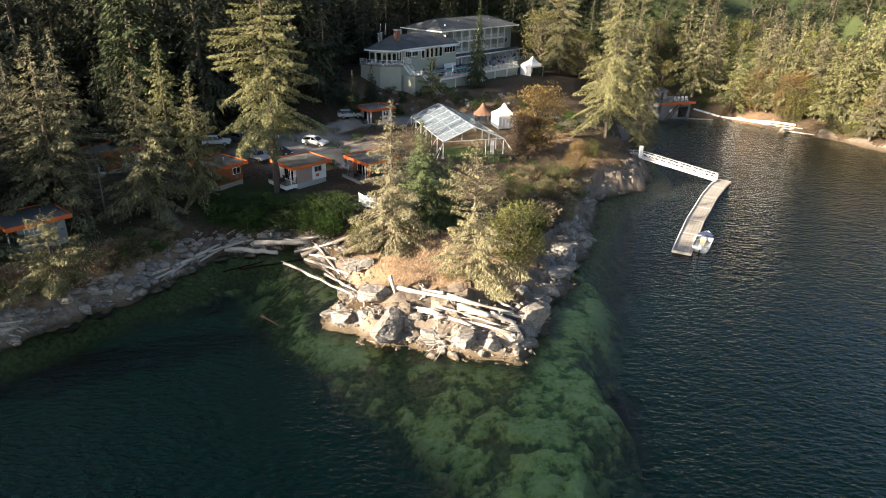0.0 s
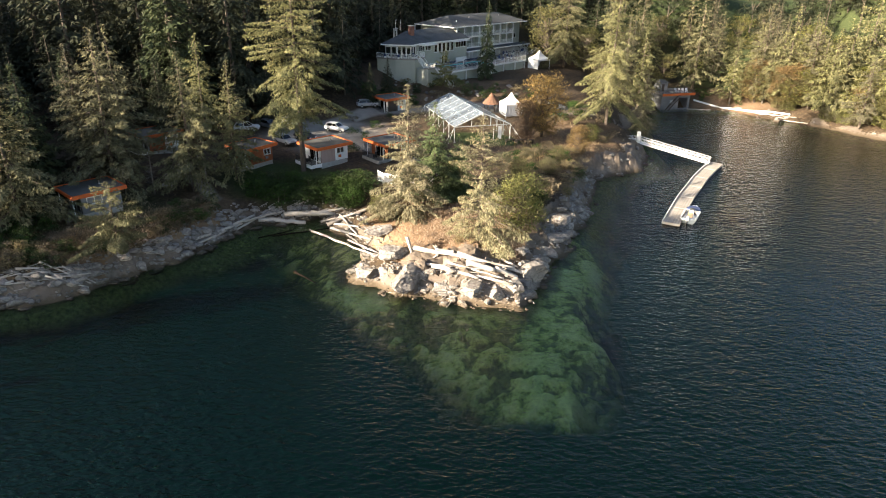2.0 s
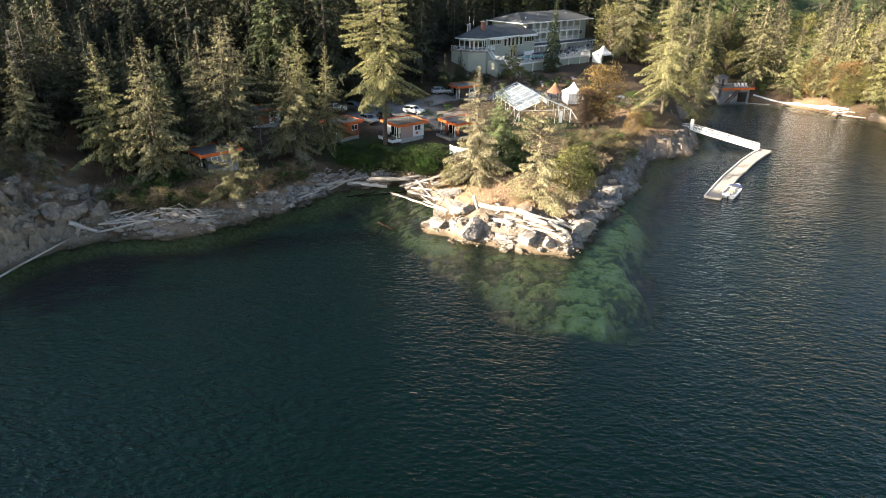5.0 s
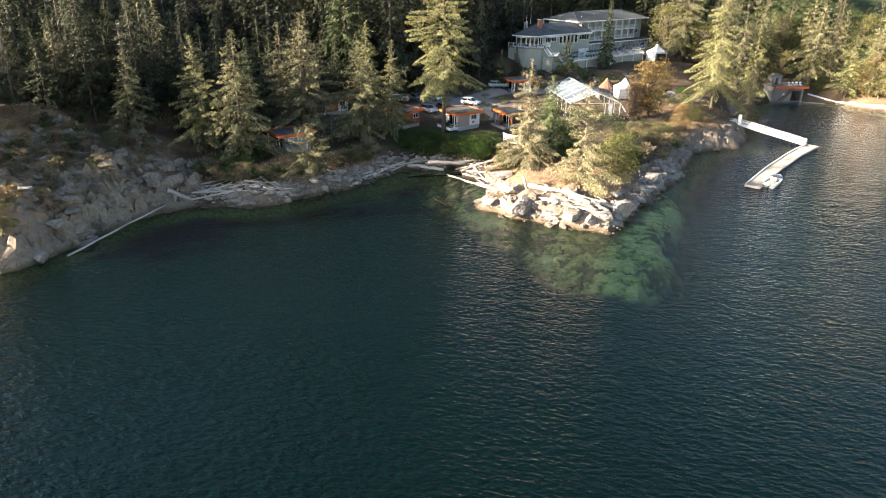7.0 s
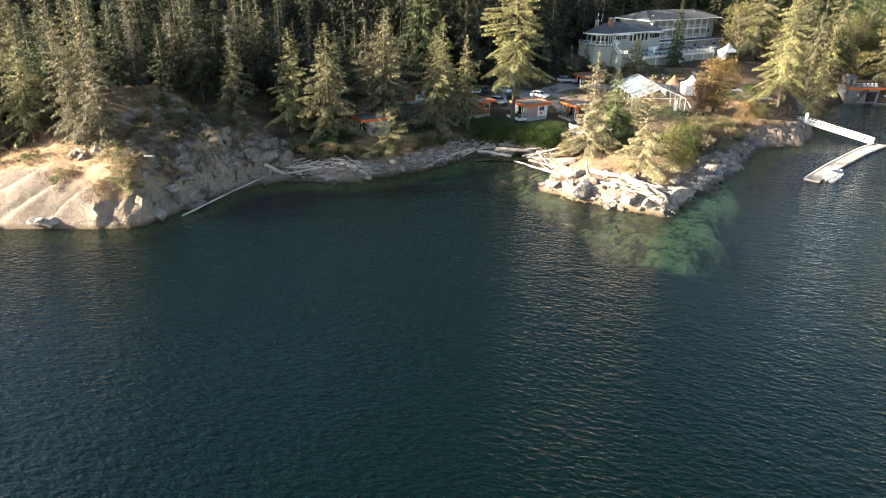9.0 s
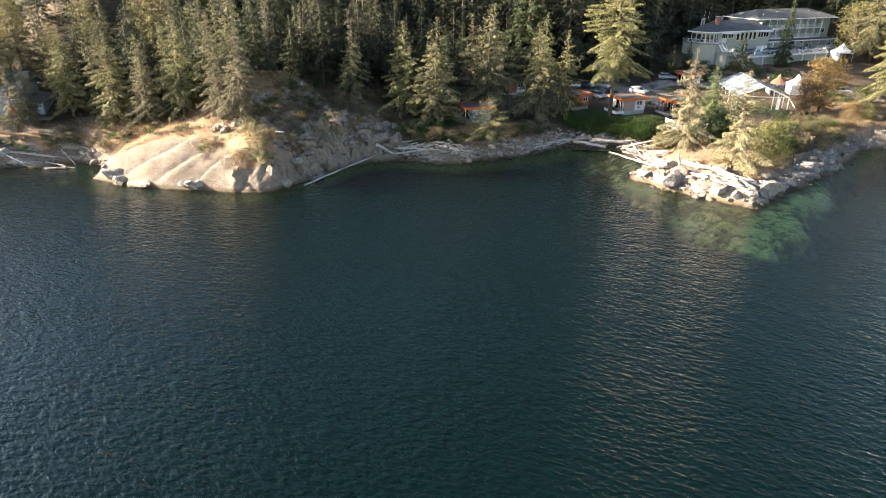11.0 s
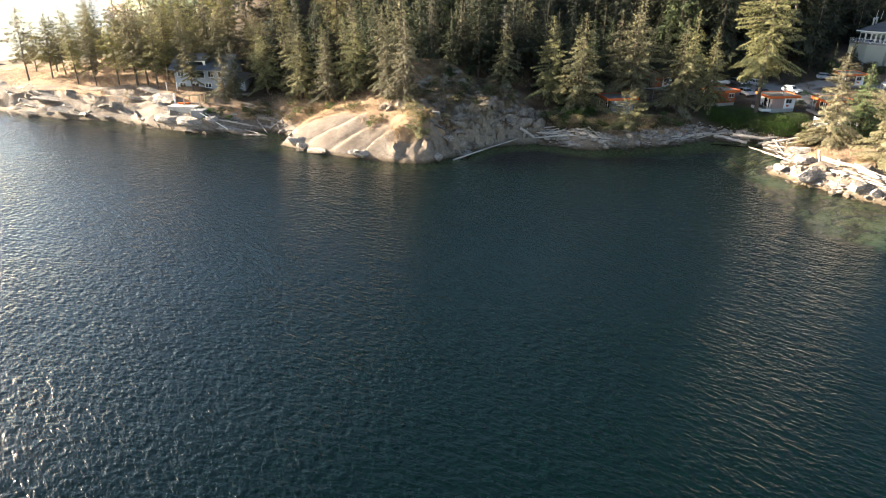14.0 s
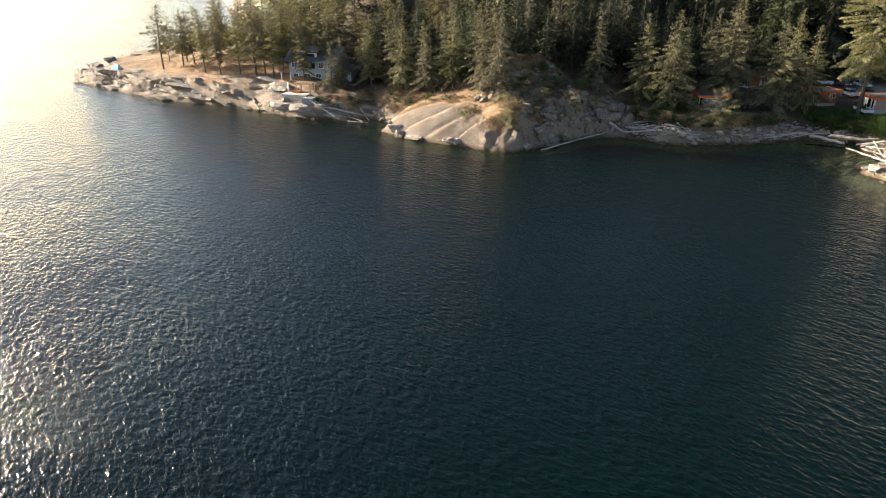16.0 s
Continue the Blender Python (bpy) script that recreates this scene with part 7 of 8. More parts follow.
rs = np.random.RandomState(21)
BOULDERS = [boulder_mesh("boulder", rs, 4, MAT_STONE, 0.75, 15) for _ in range(6)]
STONES = [boulder_mesh("stone", rs, 2, MAT_STONE, 0.75, 12) for _ in range(6)]
SLABS = [boulder_mesh("slab", rs, 3, MAT_STONE, 0.5, 15, 0.09) for _ in range(4)]
MAT_DARKSTONE = stone_material("dark_granite", (0.1, 0.084, 0.067), (0.2, 0.17, 0.135), (0.31, 0.266, 0.212))
DARKSLABS = [boulder_mesh("slab", rs, 3, MAT_DARKSTONE, 0.6, 14, 0.1) for _ in range(2)]
CRAGS = [boulder_mesh("crag", rs, 2, MAT_DARKSTONE, 0.9, 24, 0.16) for _ in range(4)]
DARKB = [boulder_mesh("boulder", rs, 3, MAT_DARKSTONE, 1.0, 8) for _ in range(2)]


def rock(mesh, x, y, size, turn, sink=0.25, tip=0.0, z=None, name="boulder", label="pale grey granite boulder on the waterline", group="shore boulders"):
    sx, sy, sz = size if isinstance(size, tuple) else (size, size, size)
    z = ground_at(x, y) if z is None else z
    m = Matrix.Translation((x, y, z + sz * (0.5 - sink))) @ Euler((tip, tip * 0.6, turn)).to_matrix().to_4x4() @ Matrix.Diagonal((sx, sy, sz, 1))
    ob = new(name, mesh)
    ob.matrix_basis = m
    return tagged(ob, label, "rock", group)


# large rocks of the point
POINT_ROCKS = [(-8.6, 59.4, 2.2, 1.9, 2.0), (-6.4, 55.2, 3.5, 2.3, 2.0), (-11.8, 56.6, 1.7, 1.2, 1.0), (-9.4, 57.0, 1.5, 1.3, 1.2), (7.9, 57.2, 2.0, 2.8, 2.6), (11.0, 64.6, 2.0, 1.4, 1.1),
               (0.9, 52.8, 2.0, 1.6, 1.2), (-2.4, 53.9, 1.6, 1.4, 1.1), (3.6, 52.6, 1.9, 1.5, 1.2), (-4.4, 56.0, 1.6, 1.4, 1.2), (5.8, 53.2, 1.5, 1.6, 1.1), (12.3, 68.7, 1.6, 2.6, 1.2),
               (14.0, 74.5, 1.6, 2.6, 1.3), (17.0, 82.5, 1.6, 2.4, 1.4), (-11.0, 67.5, 2.2, 2.8, 1.2), (-11.8, 63.5, 1.8, 2.0, 1.2), (9.8, 60.8, 1.3, 1.5, 1.2), (-13.6, 58.3, 1.3, 0.9, 0.7), (7.2, 55.2, 1.2, 1.5, 1.1)]
for i, (x, y, sx, sy, sz) in enumerate(POINT_ROCKS):
    rock(BOULDERS[i % 6], x, y, (sx, sy, sz), i * 1.3, 0.28, 0.12 * math.sin(i * 2.7), label="large cracked pale granite rock on the point", group="rocks of the point")
for i in range(130):
    x, y = rs.uniform(-13, 10), rs.uniform(51, 62)
    d = float(shore_distance(np.array([x]), np.array([y]))[0])
    if -0.9 < d < 4.0:
        s = rs.uniform(0.25, 0.8)
        rock(STONES[i % 6], x, y, (s * rs.uniform(0.8, 1.5), s * rs.uniform(0.7, 1.1), s * 0.9), rs.uniform(0, 6.3), 0.3, rs.uniform(-0.3, 0.3), name="stone", label="loose pale stone wedged on the rocky point", group="stones of the point")


def along_shore(points, step, each):
    for (ax, ay), (bx, by) in zip(points, points[1:]):
        L = math.hypot(bx - ax, by - ay)
        for k in range(max(1, int(L / step))):
            f = rs.uniform(0, 1)
            nx, ny = -(by - ay) / L, (bx - ax) / L
            each(ax + (bx - ax) * f, ay + (by - ay) * f, nx, ny, math.atan2(by - ay, bx - ax))


def cove_rock(x, y, nx, ny, a):
    o = rs.uniform(-1.0, 2.6)
    s = rs.uniform(0.3, 0.9) * (1.0 if o < 2 else 0.7)
    rock(STONES[rs.randint(6)], x + nx * o, y + ny * o, (s * rs.uniform(1, 1.7), s * rs.uniform(0.7, 1.1), s * 0.8), a + rs.uniform(-0.5, 0.5), 0.35, rs.uniform(-0.2, 0.2))


def pen_rock(x, y, nx, ny, a):
    o = rs.uniform(-1.2, 7.0)
    s = rs.uniform(0.8, 1.9)
    rock((SLABS[:2] + DARKSLABS + DARKSLABS)[rs.randint(6)], x + nx * o, y + ny * o, (s * rs.uniform(2.2, 4.4), s * rs.uniform(0.6, 1.0), s * rs.uniform(0.7, 1.1)), 0.46 + rs.uniform(-0.15, 0.15), 0.6, rs.uniform(0.15, 0.45), name="rock_ledge", label="long weathered rock ledge along the far shore", group="rock ledges")


along_shore(SHORE_WEST[20:29] + [(-15, 70)], 0.6, cove_rock)
along_shore(SHORE_WEST[0:11], 1.5, pen_rock)
along_shore(SHORE_WEST[8:13], 2.0, cove_rock)
along_shore(SHORE_POINT[9:20] + SHORE_BAY[0:2], 1.3, cove_rock)
along_shore(SHORE_BAY[4:13], 3.0, cove_rock)
for x, y, sx, sy, sz in [(-226, -12, 4.5, 3.0, 3.2), (-236, -4, 3.5, 2.5, 2.2), (-219, -19, 3.5, 1.6, 1.2), (-206, -22.5, 3.0, 1.4, 0.9), (-191, -8, 3.5, 1.8, 1.4), (-240, 6, 4, 1.5, 1.2), (-133, 7.5, 5.0, 2.6, 2.6), (-126.5, 4.4, 4.6, 2.2, 2.4), (-120.5, 6.0, 4.0, 2.2, 2.3), (-116, 9.0, 2.2, 1.4, 1.3)]:
    rock(BOULDERS[int(abs(x)) % 6], x, y, (sx, sy, sz), 0.4, 0.5, 0.1, label="big rounded bedrock hump on the far shore", group="bedrock humps")
rock(DARKB[0], -59.3, 46.4, (2.0, 1.6, 1.9), 0.4, 0.3, -0.2, label="dark grey boulder with driftwood at its foot", group="dark boulders in the cove corner")
rock(DARKB[1], -56.9, 48.3, (1.7, 1.5, 2.0), 1.8, 0.3, 0.15, label="dark slab-sided boulder in the cove corner", group="dark boulders in the cove corner")
rock(BOULDERS[2], 77.3, 150.0, (1.5, 1.2, 1.3), 0.7, 0.3, z=0.0, label="white-topped boulder standing in the bay", group="boulder in the bay")
# headland outcrops
for i in range(50):
    x, y = rs.uniform(-76, -62), rs.uniform(26, 56)
    d = float(shore_distance(np.array([x]), np.array([y]))[0])
    if d > 2:
        s = rs.uniform(0.5, 1.5)
        rock(DARKSLABS[i % 2] if y > 30 else SLABS[i % 4], x, y, (s * 1.5, s, s * 0.9), rs.uniform(0, 6.3), 0.5, rs.uniform(-0.4, 0.4), name="outcrop", label="lichened grey outcrop on the dry headland", group="headland outcrops")
for i in range(70):
    x, y = rs.uniform(-17, 12), rs.uniform(131, 147)
    s = rs.uniform(0.25, 0.7)
    rock(STONES[i % 6], x, y, (s * 1.3, s, s), rs.uniform(0, 6.3), 0.3, name="rockery_stone", label="grey stone in the rockery below the lodge", group="rockery stones")

# broken blocks of the headland's flank and the cove's edge
def blocks(n, x0, x1, y0, y1, d0, d1, lo, hi, meshes, name, label, group):
    made = 0
    xs, ys = rs.uniform(x0, x1, n * 12), rs.uniform(y0, y1, n * 12)
    ds = shore_distance(xs, ys)
    for x, y, d in zip(xs, ys, ds):
        if made < n and d0 < d < d1:
            s = rs.uniform(lo, hi)
            rock(meshes[rs.randint(len(meshes))], float(x), float(y), (s * rs.uniform(1.0, 1.9), s * rs.uniform(0.6, 1.0), s * rs.uniform(0.7, 1.1)), rs.uniform(-0.4, 0.9), 0.58, rs.uniform(-0.4, 0.3), name=name, label=label, group=group)
            made += 1


blocks(200, -80, -58, 26, 56, -0.4, 20, 0.6, 1.8, CRAGS, "rock_block", "fractured grey rock block on the headland flank", "headland blocks")
blocks(110, -57, -18, 46, 78, -0.5, 2.6, 0.3, 0.75, STONES, "cove_stone", "grey angular stone on the cove edge", "cove stones")
blocks(18, -94, -62, 8, 32, -0.4, 1.0, 1.1, 1.9, BOULDERS, "foot_boulder", "smooth grey-brown boulder at the foot of the headland", "headland foot boulders")
blocks(14, -215, -125, -22, 8, -0.5, 4.0, 0.8, 1.5, SLABS + DARKSLABS, "shore_slab", "weathered brown-grey slab on the peninsula shore", "peninsula slabs")

blocks(34, 6, 20, 52, 86, -0.2, 3.2, 0.8, 1.7, BOULDERS, "ledge_block", "cracked grey bedrock block stepping down to the water", "ledge blocks of the point")

blocks(44, -119, -99, 4, 20, -0.6, 4.0, 0.35, 0.95, STONES + SLABS + DARKSLABS, "shore_rock", "broken grey rock between the house and the headland", "broken shore rocks")

blocks(60, -58, -30, 45, 72, -0.4, 2.4, 0.45, 1.0, BOULDERS + STONES, "cove_rock", "cracked pale rock at the foot of the cove bank", "cove rocks")

# small stones of the shore, joined
def stone_scatter(count, spots):
    vs, fs, off = [], [], 0
    src = [(np.array([v.co for v in m.vertices]), [tuple(p.vertices) for p in m.polygons]) for m in [boulder_mesh("pebble", rs, 1, MAT_STONE, 0.7, 5) for _ in range(3)]]
    for x, y, z in spots(count):
        co, faces = src[rs.randint(3)]
        s, t = rs.uniform(0.08, 0.3), rs.uniform(0, 6.3)
        c, sn = math.cos(t), math.sin(t)
        p = co * s
        vs.append(np.stack([p[:, 0] * c - p[:, 1] * sn + x, p[:, 0] * sn + p[:, 1] * c + y, p[:, 2] + z], axis=1))
        fs += [tuple(i + off for i in f) for f in faces]
        off += len(co)
    me = bpy.data.meshes.new("shore_stones")
    me.from_pydata(np.concatenate(vs).tolist(), [], fs)
    me.materials.append(MAT_STONE)
    return tagged(new("shore_stones", me), "scattered small grey stones along the waterline", "stones", kind="stuff")


def shore_spots(n):
    x = np.concatenate([rs.uniform(-62, -12, n), rs.uniform(-14, 24, n), rs.uniform(-130, -99, n)])
    y = np.concatenate([rs.uniform(44, 80, n), rs.uniform(48, 100, n), rs.uniform(0, 48, n)])
    d = shore_distance(x, y)
    k = (d > -0.2) & (d < 3.4)
    return zip(x[k], y[k], height(x[k], y[k]) + 0.02)


stone_scatter(5200, shore_spots)

# ---- driftwood ----
def log_shape(length, radius, seed, root=False):
    r = np.random.RandomState(seed)
    s = Shape()
    n = 7
    pts, rad = [], []
    for i in range(n + 1):
        f = i / n
        pts.append((length * f, r.uniform(-0.012, 0.012) * length * math.sin(f * 3.1), r.uniform(-0.2, 0.2) * radius))
        rad.append(radius * (1.0 - 0.35 * f) * r.uniform(0.92, 1.08))
    if root:
        rad[0] *= 1.7
    s.tube(pts, rad, 10)
    for _ in range(int(length / 2.5)):
        f = r.uniform(0.1, 0.9)
        a = r.uniform(0, 6.3)
        p = Vector((length * f, 0, 0))
        s.tube([p, p + Vector((0.25, math.cos(a) * radius * 1.9, math.sin(a) * radius * 1.9))], [radius * 0.22, radius * 0.08], 5)
    if root:
        for k in range(7):
            a = k * 0.9 + r.uniform(-0.2, 0.2)
            s.tube([(0.1, math.cos(a) * radius, math.sin(a) * radius), (-0.35, math.cos(a) * radius * 2.4, math.sin(a) * radius * 2.4)], [radius * 0.4, radius * 0.1], 5)
    return s


def lay_log(ax, ay, bx, by, r, n, za=None, zb=None, material=None, root=False, label="bleached grey driftwood log on the shore rocks", group="driftwood logs"):
    za = max(ground_at(ax, ay), -0.15) + r * 0.7 if za is None else za
    zb = max(ground_at(bx, by), -0.15) + r * 0.7 if zb is None else zb
    # rest on what lies between the ends
    mid = max(ground_at(ax + (bx - ax) * f, ay + (by - ay) * f) - (za + (zb - za) * f) + r * 0.3 for f in (0.25, 0.5, 0.75))
    if mid > 0:
        za, zb = za + mid, zb + mid
    d = Vector((bx - ax, by - ay, zb - za))
    m = Matrix.Translation((ax, ay, za)) @ d.to_track_quat("X", "Z").to_matrix().to_4x4()
    return solid("driftwood_log", log_shape(d.length, r * 0.8, n, root), material or MAT_DRIFT, m, label, "driftwood", group, shade=True)


COVE_LOGS = [(-29.5, 74.2, -22.8, 74.5, .5), (-26, 75.4, -18.9, 75, .45), (-22.5, 77, -18.7, 75.6, .4), (-21.7, 72.2, -10.8, 60.4, .22), (-18.8, 72.4, -12.3, 67.2, .25), (-15.7, 69, -10.2, 61.6, .2),
             (-27.8, 76.5, -29.8, 74.2, .25), (-33, 68.6, -30.2, 74.4, .3), (-33.7, 66.6, -32, 71.1, .25), (-35.3, 65.2, -31.2, 72, .25), (-17.6, 73.6, -13.6, 67.9, .2), (-34.6, 64.8, -32.6, 69.2, .2), (-31.8, 70.6, -28.2, 76.2, .18), (-31.0, 72.4, -26.2, 75.9, .22), (-24.6, 75.9, -17.5, 76.4, .3), (-20.5, 74.3, -15.2, 72.6, .22), (-16.8, 71.2, -12.0, 64.4, .16), (-19.6, 73.8, -14.4, 70.0, .2)]
POINT_LOGS = [(-5.9, 58.4, 5.9, 55.7, .26), (-3.7, 56.6, 5.6, 52.9, .26), (-0.8, 56.9, 7.4, 56.0, .28), (0.3, 55.2, 3.6, 54.6, .5), (-6.3, 59.7, -2.6, 58.9, .38), (-3.2, 59, -1.1, 58.4, .48),
              (3.6, 54.9, 6.2, 55.3, .4), (4.5, 58.4, 6.5, 57.7, .2), (-2.5, 55.8, 1.7, 53.8, .28), (-4.6, 57.2, 2.2, 55.3, .2), (-1.8, 56.3, 4.6, 54.0, .18)]
SIDE_LOGS = [(-61.4, 26.2, -58.6, 43.9, .2), (-56, 46.4, -42.4, 52.9, .14), (-56.4, 46.6, -49.3, 49.8, .2), (-56.4, 47.7, -52.5, 50.3, .2), (-55.7, 48.2, -51.6, 50.5, .18), (-53.6, 48.7, -49.7, 49.6, .2), (-56.4, 48.9, -52.5, 51.3, .16), (-58.8, 44.6, -56.4, 46.5, .45),
             (70.1, 163, 74, 158.2, .22), (73.4, 158.5, 81.7, 149.7, .2), (70.9, 161.8, 79.8, 151, .18), (59.3, 163.4, 65.5, 162.8, .2), (77.7, 152, 83.4, 147.2, .2), (-115.8, 9.3, -107.8, 15.8, .2), (-114.7, 11.4, -109.9, 14.6, .18), (-115, 16.9, -109.7, 19, .2)]
for n, (ax, ay, bx, by, r) in enumerate(COVE_LOGS):
    lay_log(ax, ay, bx, by, r, 100 + n, label="bleached driftwood log stacked in the cove", group="logs in the cove")
for n, (ax, ay, bx, by, r) in enumerate(POINT_LOGS):
    lay_log(ax, ay, bx, by, r, 200 + n, root=n == 5, label="sun-bleached driftwood log lying across the point", group="logs on the point")
for n, (ax, ay, bx, by, r) in enumerate(SIDE_LOGS):
    lay_log(ax, ay, bx, by, r, 300 + n)
lr = np.random.RandomState(44)
for n in range(6):
    x, y, a, L = lr.uniform(-117, -106), lr.uniform(10.5, 17), lr.uniform(-0.4, 1.2), lr.uniform(2.5, 6.0)
    lay_log(x, y, x + math.cos(a) * L, y + math.sin(a) * L, lr.uniform(0.1, 0.22), 600 + n, root=n % 4 == 0, label="weathered driftwood log tumbled on the broken rocks", group="logs by the house")
for n in range(16):
    f = n / 16
    x, y, a, L = -57 + 13 * f + lr.uniform(-0.8, 0.8), 47.6 + 3.6 * f + lr.uniform(0.2, 1.8), 0.35 + lr.uniform(-0.45, 0.35), lr.uniform(2.2, 5.0)
    lay_log(x, y, x + math.cos(a) * L, y + math.sin(a) * L, lr.uniform(0.1, 0.2), 500 + n, label="thin bleached driftwood pole in the cove corner", group="drift poles in the cove corner")
lay_log(-19.3, 72.8, -12.6, 73.8, .38, 401, material=MAT_DEADWOOD, label="brown fallen trunk leaning over the cove logs")
lay_log(-26.3, 69.6, -18.9, 72.9, .14, 402, za=0.05, zb=0.1, material=MAT_WETLOG, label="dark wet log floating in the cove", group="wet logs")
lay_log(-28.1, 68.9, -24, 72, .12, 403, za=0.03, zb=0.08, material=MAT_WETLOG, label="dark wet log floating in the cove", group="wet logs")
lay_log(-20.3, 57.9, -17.4, 56.0, .15, 404, za=0.4, zb=-0.05, material=MAT_WETLOG, root=True, label="dark half-sunken snag standing out of the water", group="snags")
lay_log(-6.9, 59.9, -6.3, 59.2, .3, 405, za=4.6, zb=2.8, label="upright bleached stump on the rocks", group="stumps")
# roots tangled in the cove's corner
tangle = Shape()
rt = np.random.RandomState(9)
for k in range(10):
    a = Vector((-58.4 + rt.uniform(-0.8, 0.8), 44.8 + rt.uniform(-0.6, 0.6), 1.2))
    e = a + Vector((rt.uniform(-1.6, 1.6), rt.uniform(-1, 1.4), rt.uniform(0.3, 2.4)))
    tangle.tube([a, (a + e) / 2 + Vector((rt.uniform(-0.3, 0.3), 0, 0.2)), e], [0.14, 0.09, 0.03], 6)
solid("root_tangle", tangle, MAT_DRIFT, Matrix(), "tangle of bleached driftwood roots in the cove corner", "driftwood", shade=True)
# small sticks of the drift line, joined
sticks = Shape()
for k in range(900):
    zone = k % 3
    x, y = (rt.uniform(-36, -14), rt.uniform(62, 78)) if zone == 0 else ((rt.uniform(-58, -42), rt.uniform(46, 54)) if zone == 1 else (rt.uniform(-10, 9), rt.uniform(52, 60)))
    d = float(shore_distance(np.array([x]), np.array([y]))[0])
    if not 0.2 < d < 3.6:
        continue
    a, L = rt.uniform(0, 6.3), rt.uniform(0.6, 2.6)
    p, q = Vector((x, y, 0)), Vector((x + math.cos(a) * L, y + math.sin(a) * L, 0))
    p.z, q.z = max(ground_at(p.x, p.y), 0) + 0.1, max(ground_at(q.x, q.y), 0) + 0.1
    if abs(p.z - q.z) > 0.45 or p.z > 2.6:
        continue
    sticks.tube([p, q], [rt.uniform(0.03, 0.09), 0.02], 5)
tagged(new("drift_sticks", sticks.mesh("drift_sticks", MAT_DRIFT)), "small bleached sticks washed up along the shore", "driftwood", kind="stuff")

# ---- shrubs, brambles and grass ----
sh = np.random.RandomState(31)


def shrubs(n, cx, cy, rx, ry, keys, lo, hi, label=""):
    made = 0
    for _ in range(n * 6):
        if made >= n:
            break
        a, r = sh.uniform(0, 6.3), math.sqrt(sh.uniform(0, 1))
        x, y = cx + math.cos(a) * r * rx, cy + math.sin(a) * r * ry
        if float(shore_distance(np.array([x]), np.array([y]))[0]) < (1.5 if x < -58 else 2.6):
            continue
        plant(keys[sh.randint(len(keys))], x, y, sh.uniform(lo, hi), sh.uniform(0, 6.3), sh.uniform(0.9, 1.5), 0.15)
        made += 1


L = ["palebush0"]
G, D = ["shrub0", "shrub1"], ["dryshrub0", "dryshrub1"]
shrubs(40, -26, 80.5, 7, 3.6, G, 1.2, 2.4)
shrubs(26, -18.6, 79.0, 4.4, 3.8, G, 1.4, 2.8)
shrubs(12, -10.0, 75.0, 3.2, 3, L, 1.0, 1.9)
shrubs(5, -8.0, 71.5, 3, 2, L, 1.0, 1.8)
shrubs(7, 8.8, 75.5, 3, 4, D + G, 1.8, 3.4)
shrubs(8, 2, 62, 4, 2, D, 0.6, 1.1)
shrubs(80, 14, 92, 7, 13, D + D + D + G, 0.7, 1.9)
shrubs(12, 25, 107, 7, 6, D, 0.8, 1.8)
shrubs(34, -48, 54.5, 9, 4, D + G, 0.7, 1.8)
shrubs(20, -37, 66, 4, 8, D + G, 0.7, 1.8)
shrubs(10, -55, 60, 5, 4, G, 1.2, 2.6)
shrubs(60, -71, 42, 8, 15, D + D + G, 0.5, 1.4)
shrubs(70, -72, 40, 9, 16, D + D + L + ["rustbush0"], 0.9, 2.3)
shrubs(30, -50, 53, 9, 3, D + D + G, 0.8, 2.0)
shrubs(26, -36, 66, 3.5, 8, D + D + G, 0.7, 1.8)
shrubs(24, -108, 17, 8, 4, D + D + G, 0.8, 2.0)
shrubs(60, -75, 46, 8, 9, D + D + G + ["rustbush0"], 0.6, 1.7)
shrubs(34, -77, 25, 11, 5, D + D + G + ["rustbush0"], 0.6, 1.5)
shrubs(16, -98, 24, 9, 4, D + G, 0.8, 1.8)
shrubs(8, -118, 11, 8, 3, G, 0.8, 1.5)
shrubs(16, -160, 4, 40, 7, D, 0.5, 1.2)
shrubs(40, 0, 139, 17, 7, G + G + D, 0.7, 2.0)
shrubs(26, 22, 126, 9, 7, G + D, 0.9, 2.4)
shrubs(16, -16, 134, 8, 5, G, 0.8, 2.2)
shrubs(14, 68, 168, 18, 5, G, 1.0, 2.2)
shrubs(10, -22, 112, 14, 12, G + D, 0.8, 1.6)
shrubs(10, -16, 100, 5, 3, G, 0.8, 1.6)


def grass(count, spots, label, tall=0.5, patch=0.0):
    """Dry blades, joined."""
    px, py = spots(count)
    d = shore_distance(px, py)
    keep = (d > 2.2) & (rock_mask(px, py, d) < (0.45 if not patch else 0.8)) & (vnoise(px / 2.2, py / 2.2, 77) >= patch)
    px, py = px[keep], py[keep]
    z = height(px, py)
    n = len(px)
    h = sh.uniform(0.2, tall, n)
    a = sh.uniform(0, 6.3, n)
    lean = sh.normal(0, 0.22, (n, 2))
    root = np.stack([px, py, z - 0.05], axis=1)
    side = np.stack([np.cos(a), np.sin(a), np.zeros(n)], axis=1) * sh.uniform(0.02, 0.06, (n, 1))
    tip = root + np.stack([lean[:, 0], lean[:, 1], h], axis=1)
    pts = np.stack([root - side, tip, root + side], axis=1)
    return tagged(new("dry_grass", sprays_mesh("dry_grass", pts, MAT_GRASS)), label, "grass", kind="stuff")


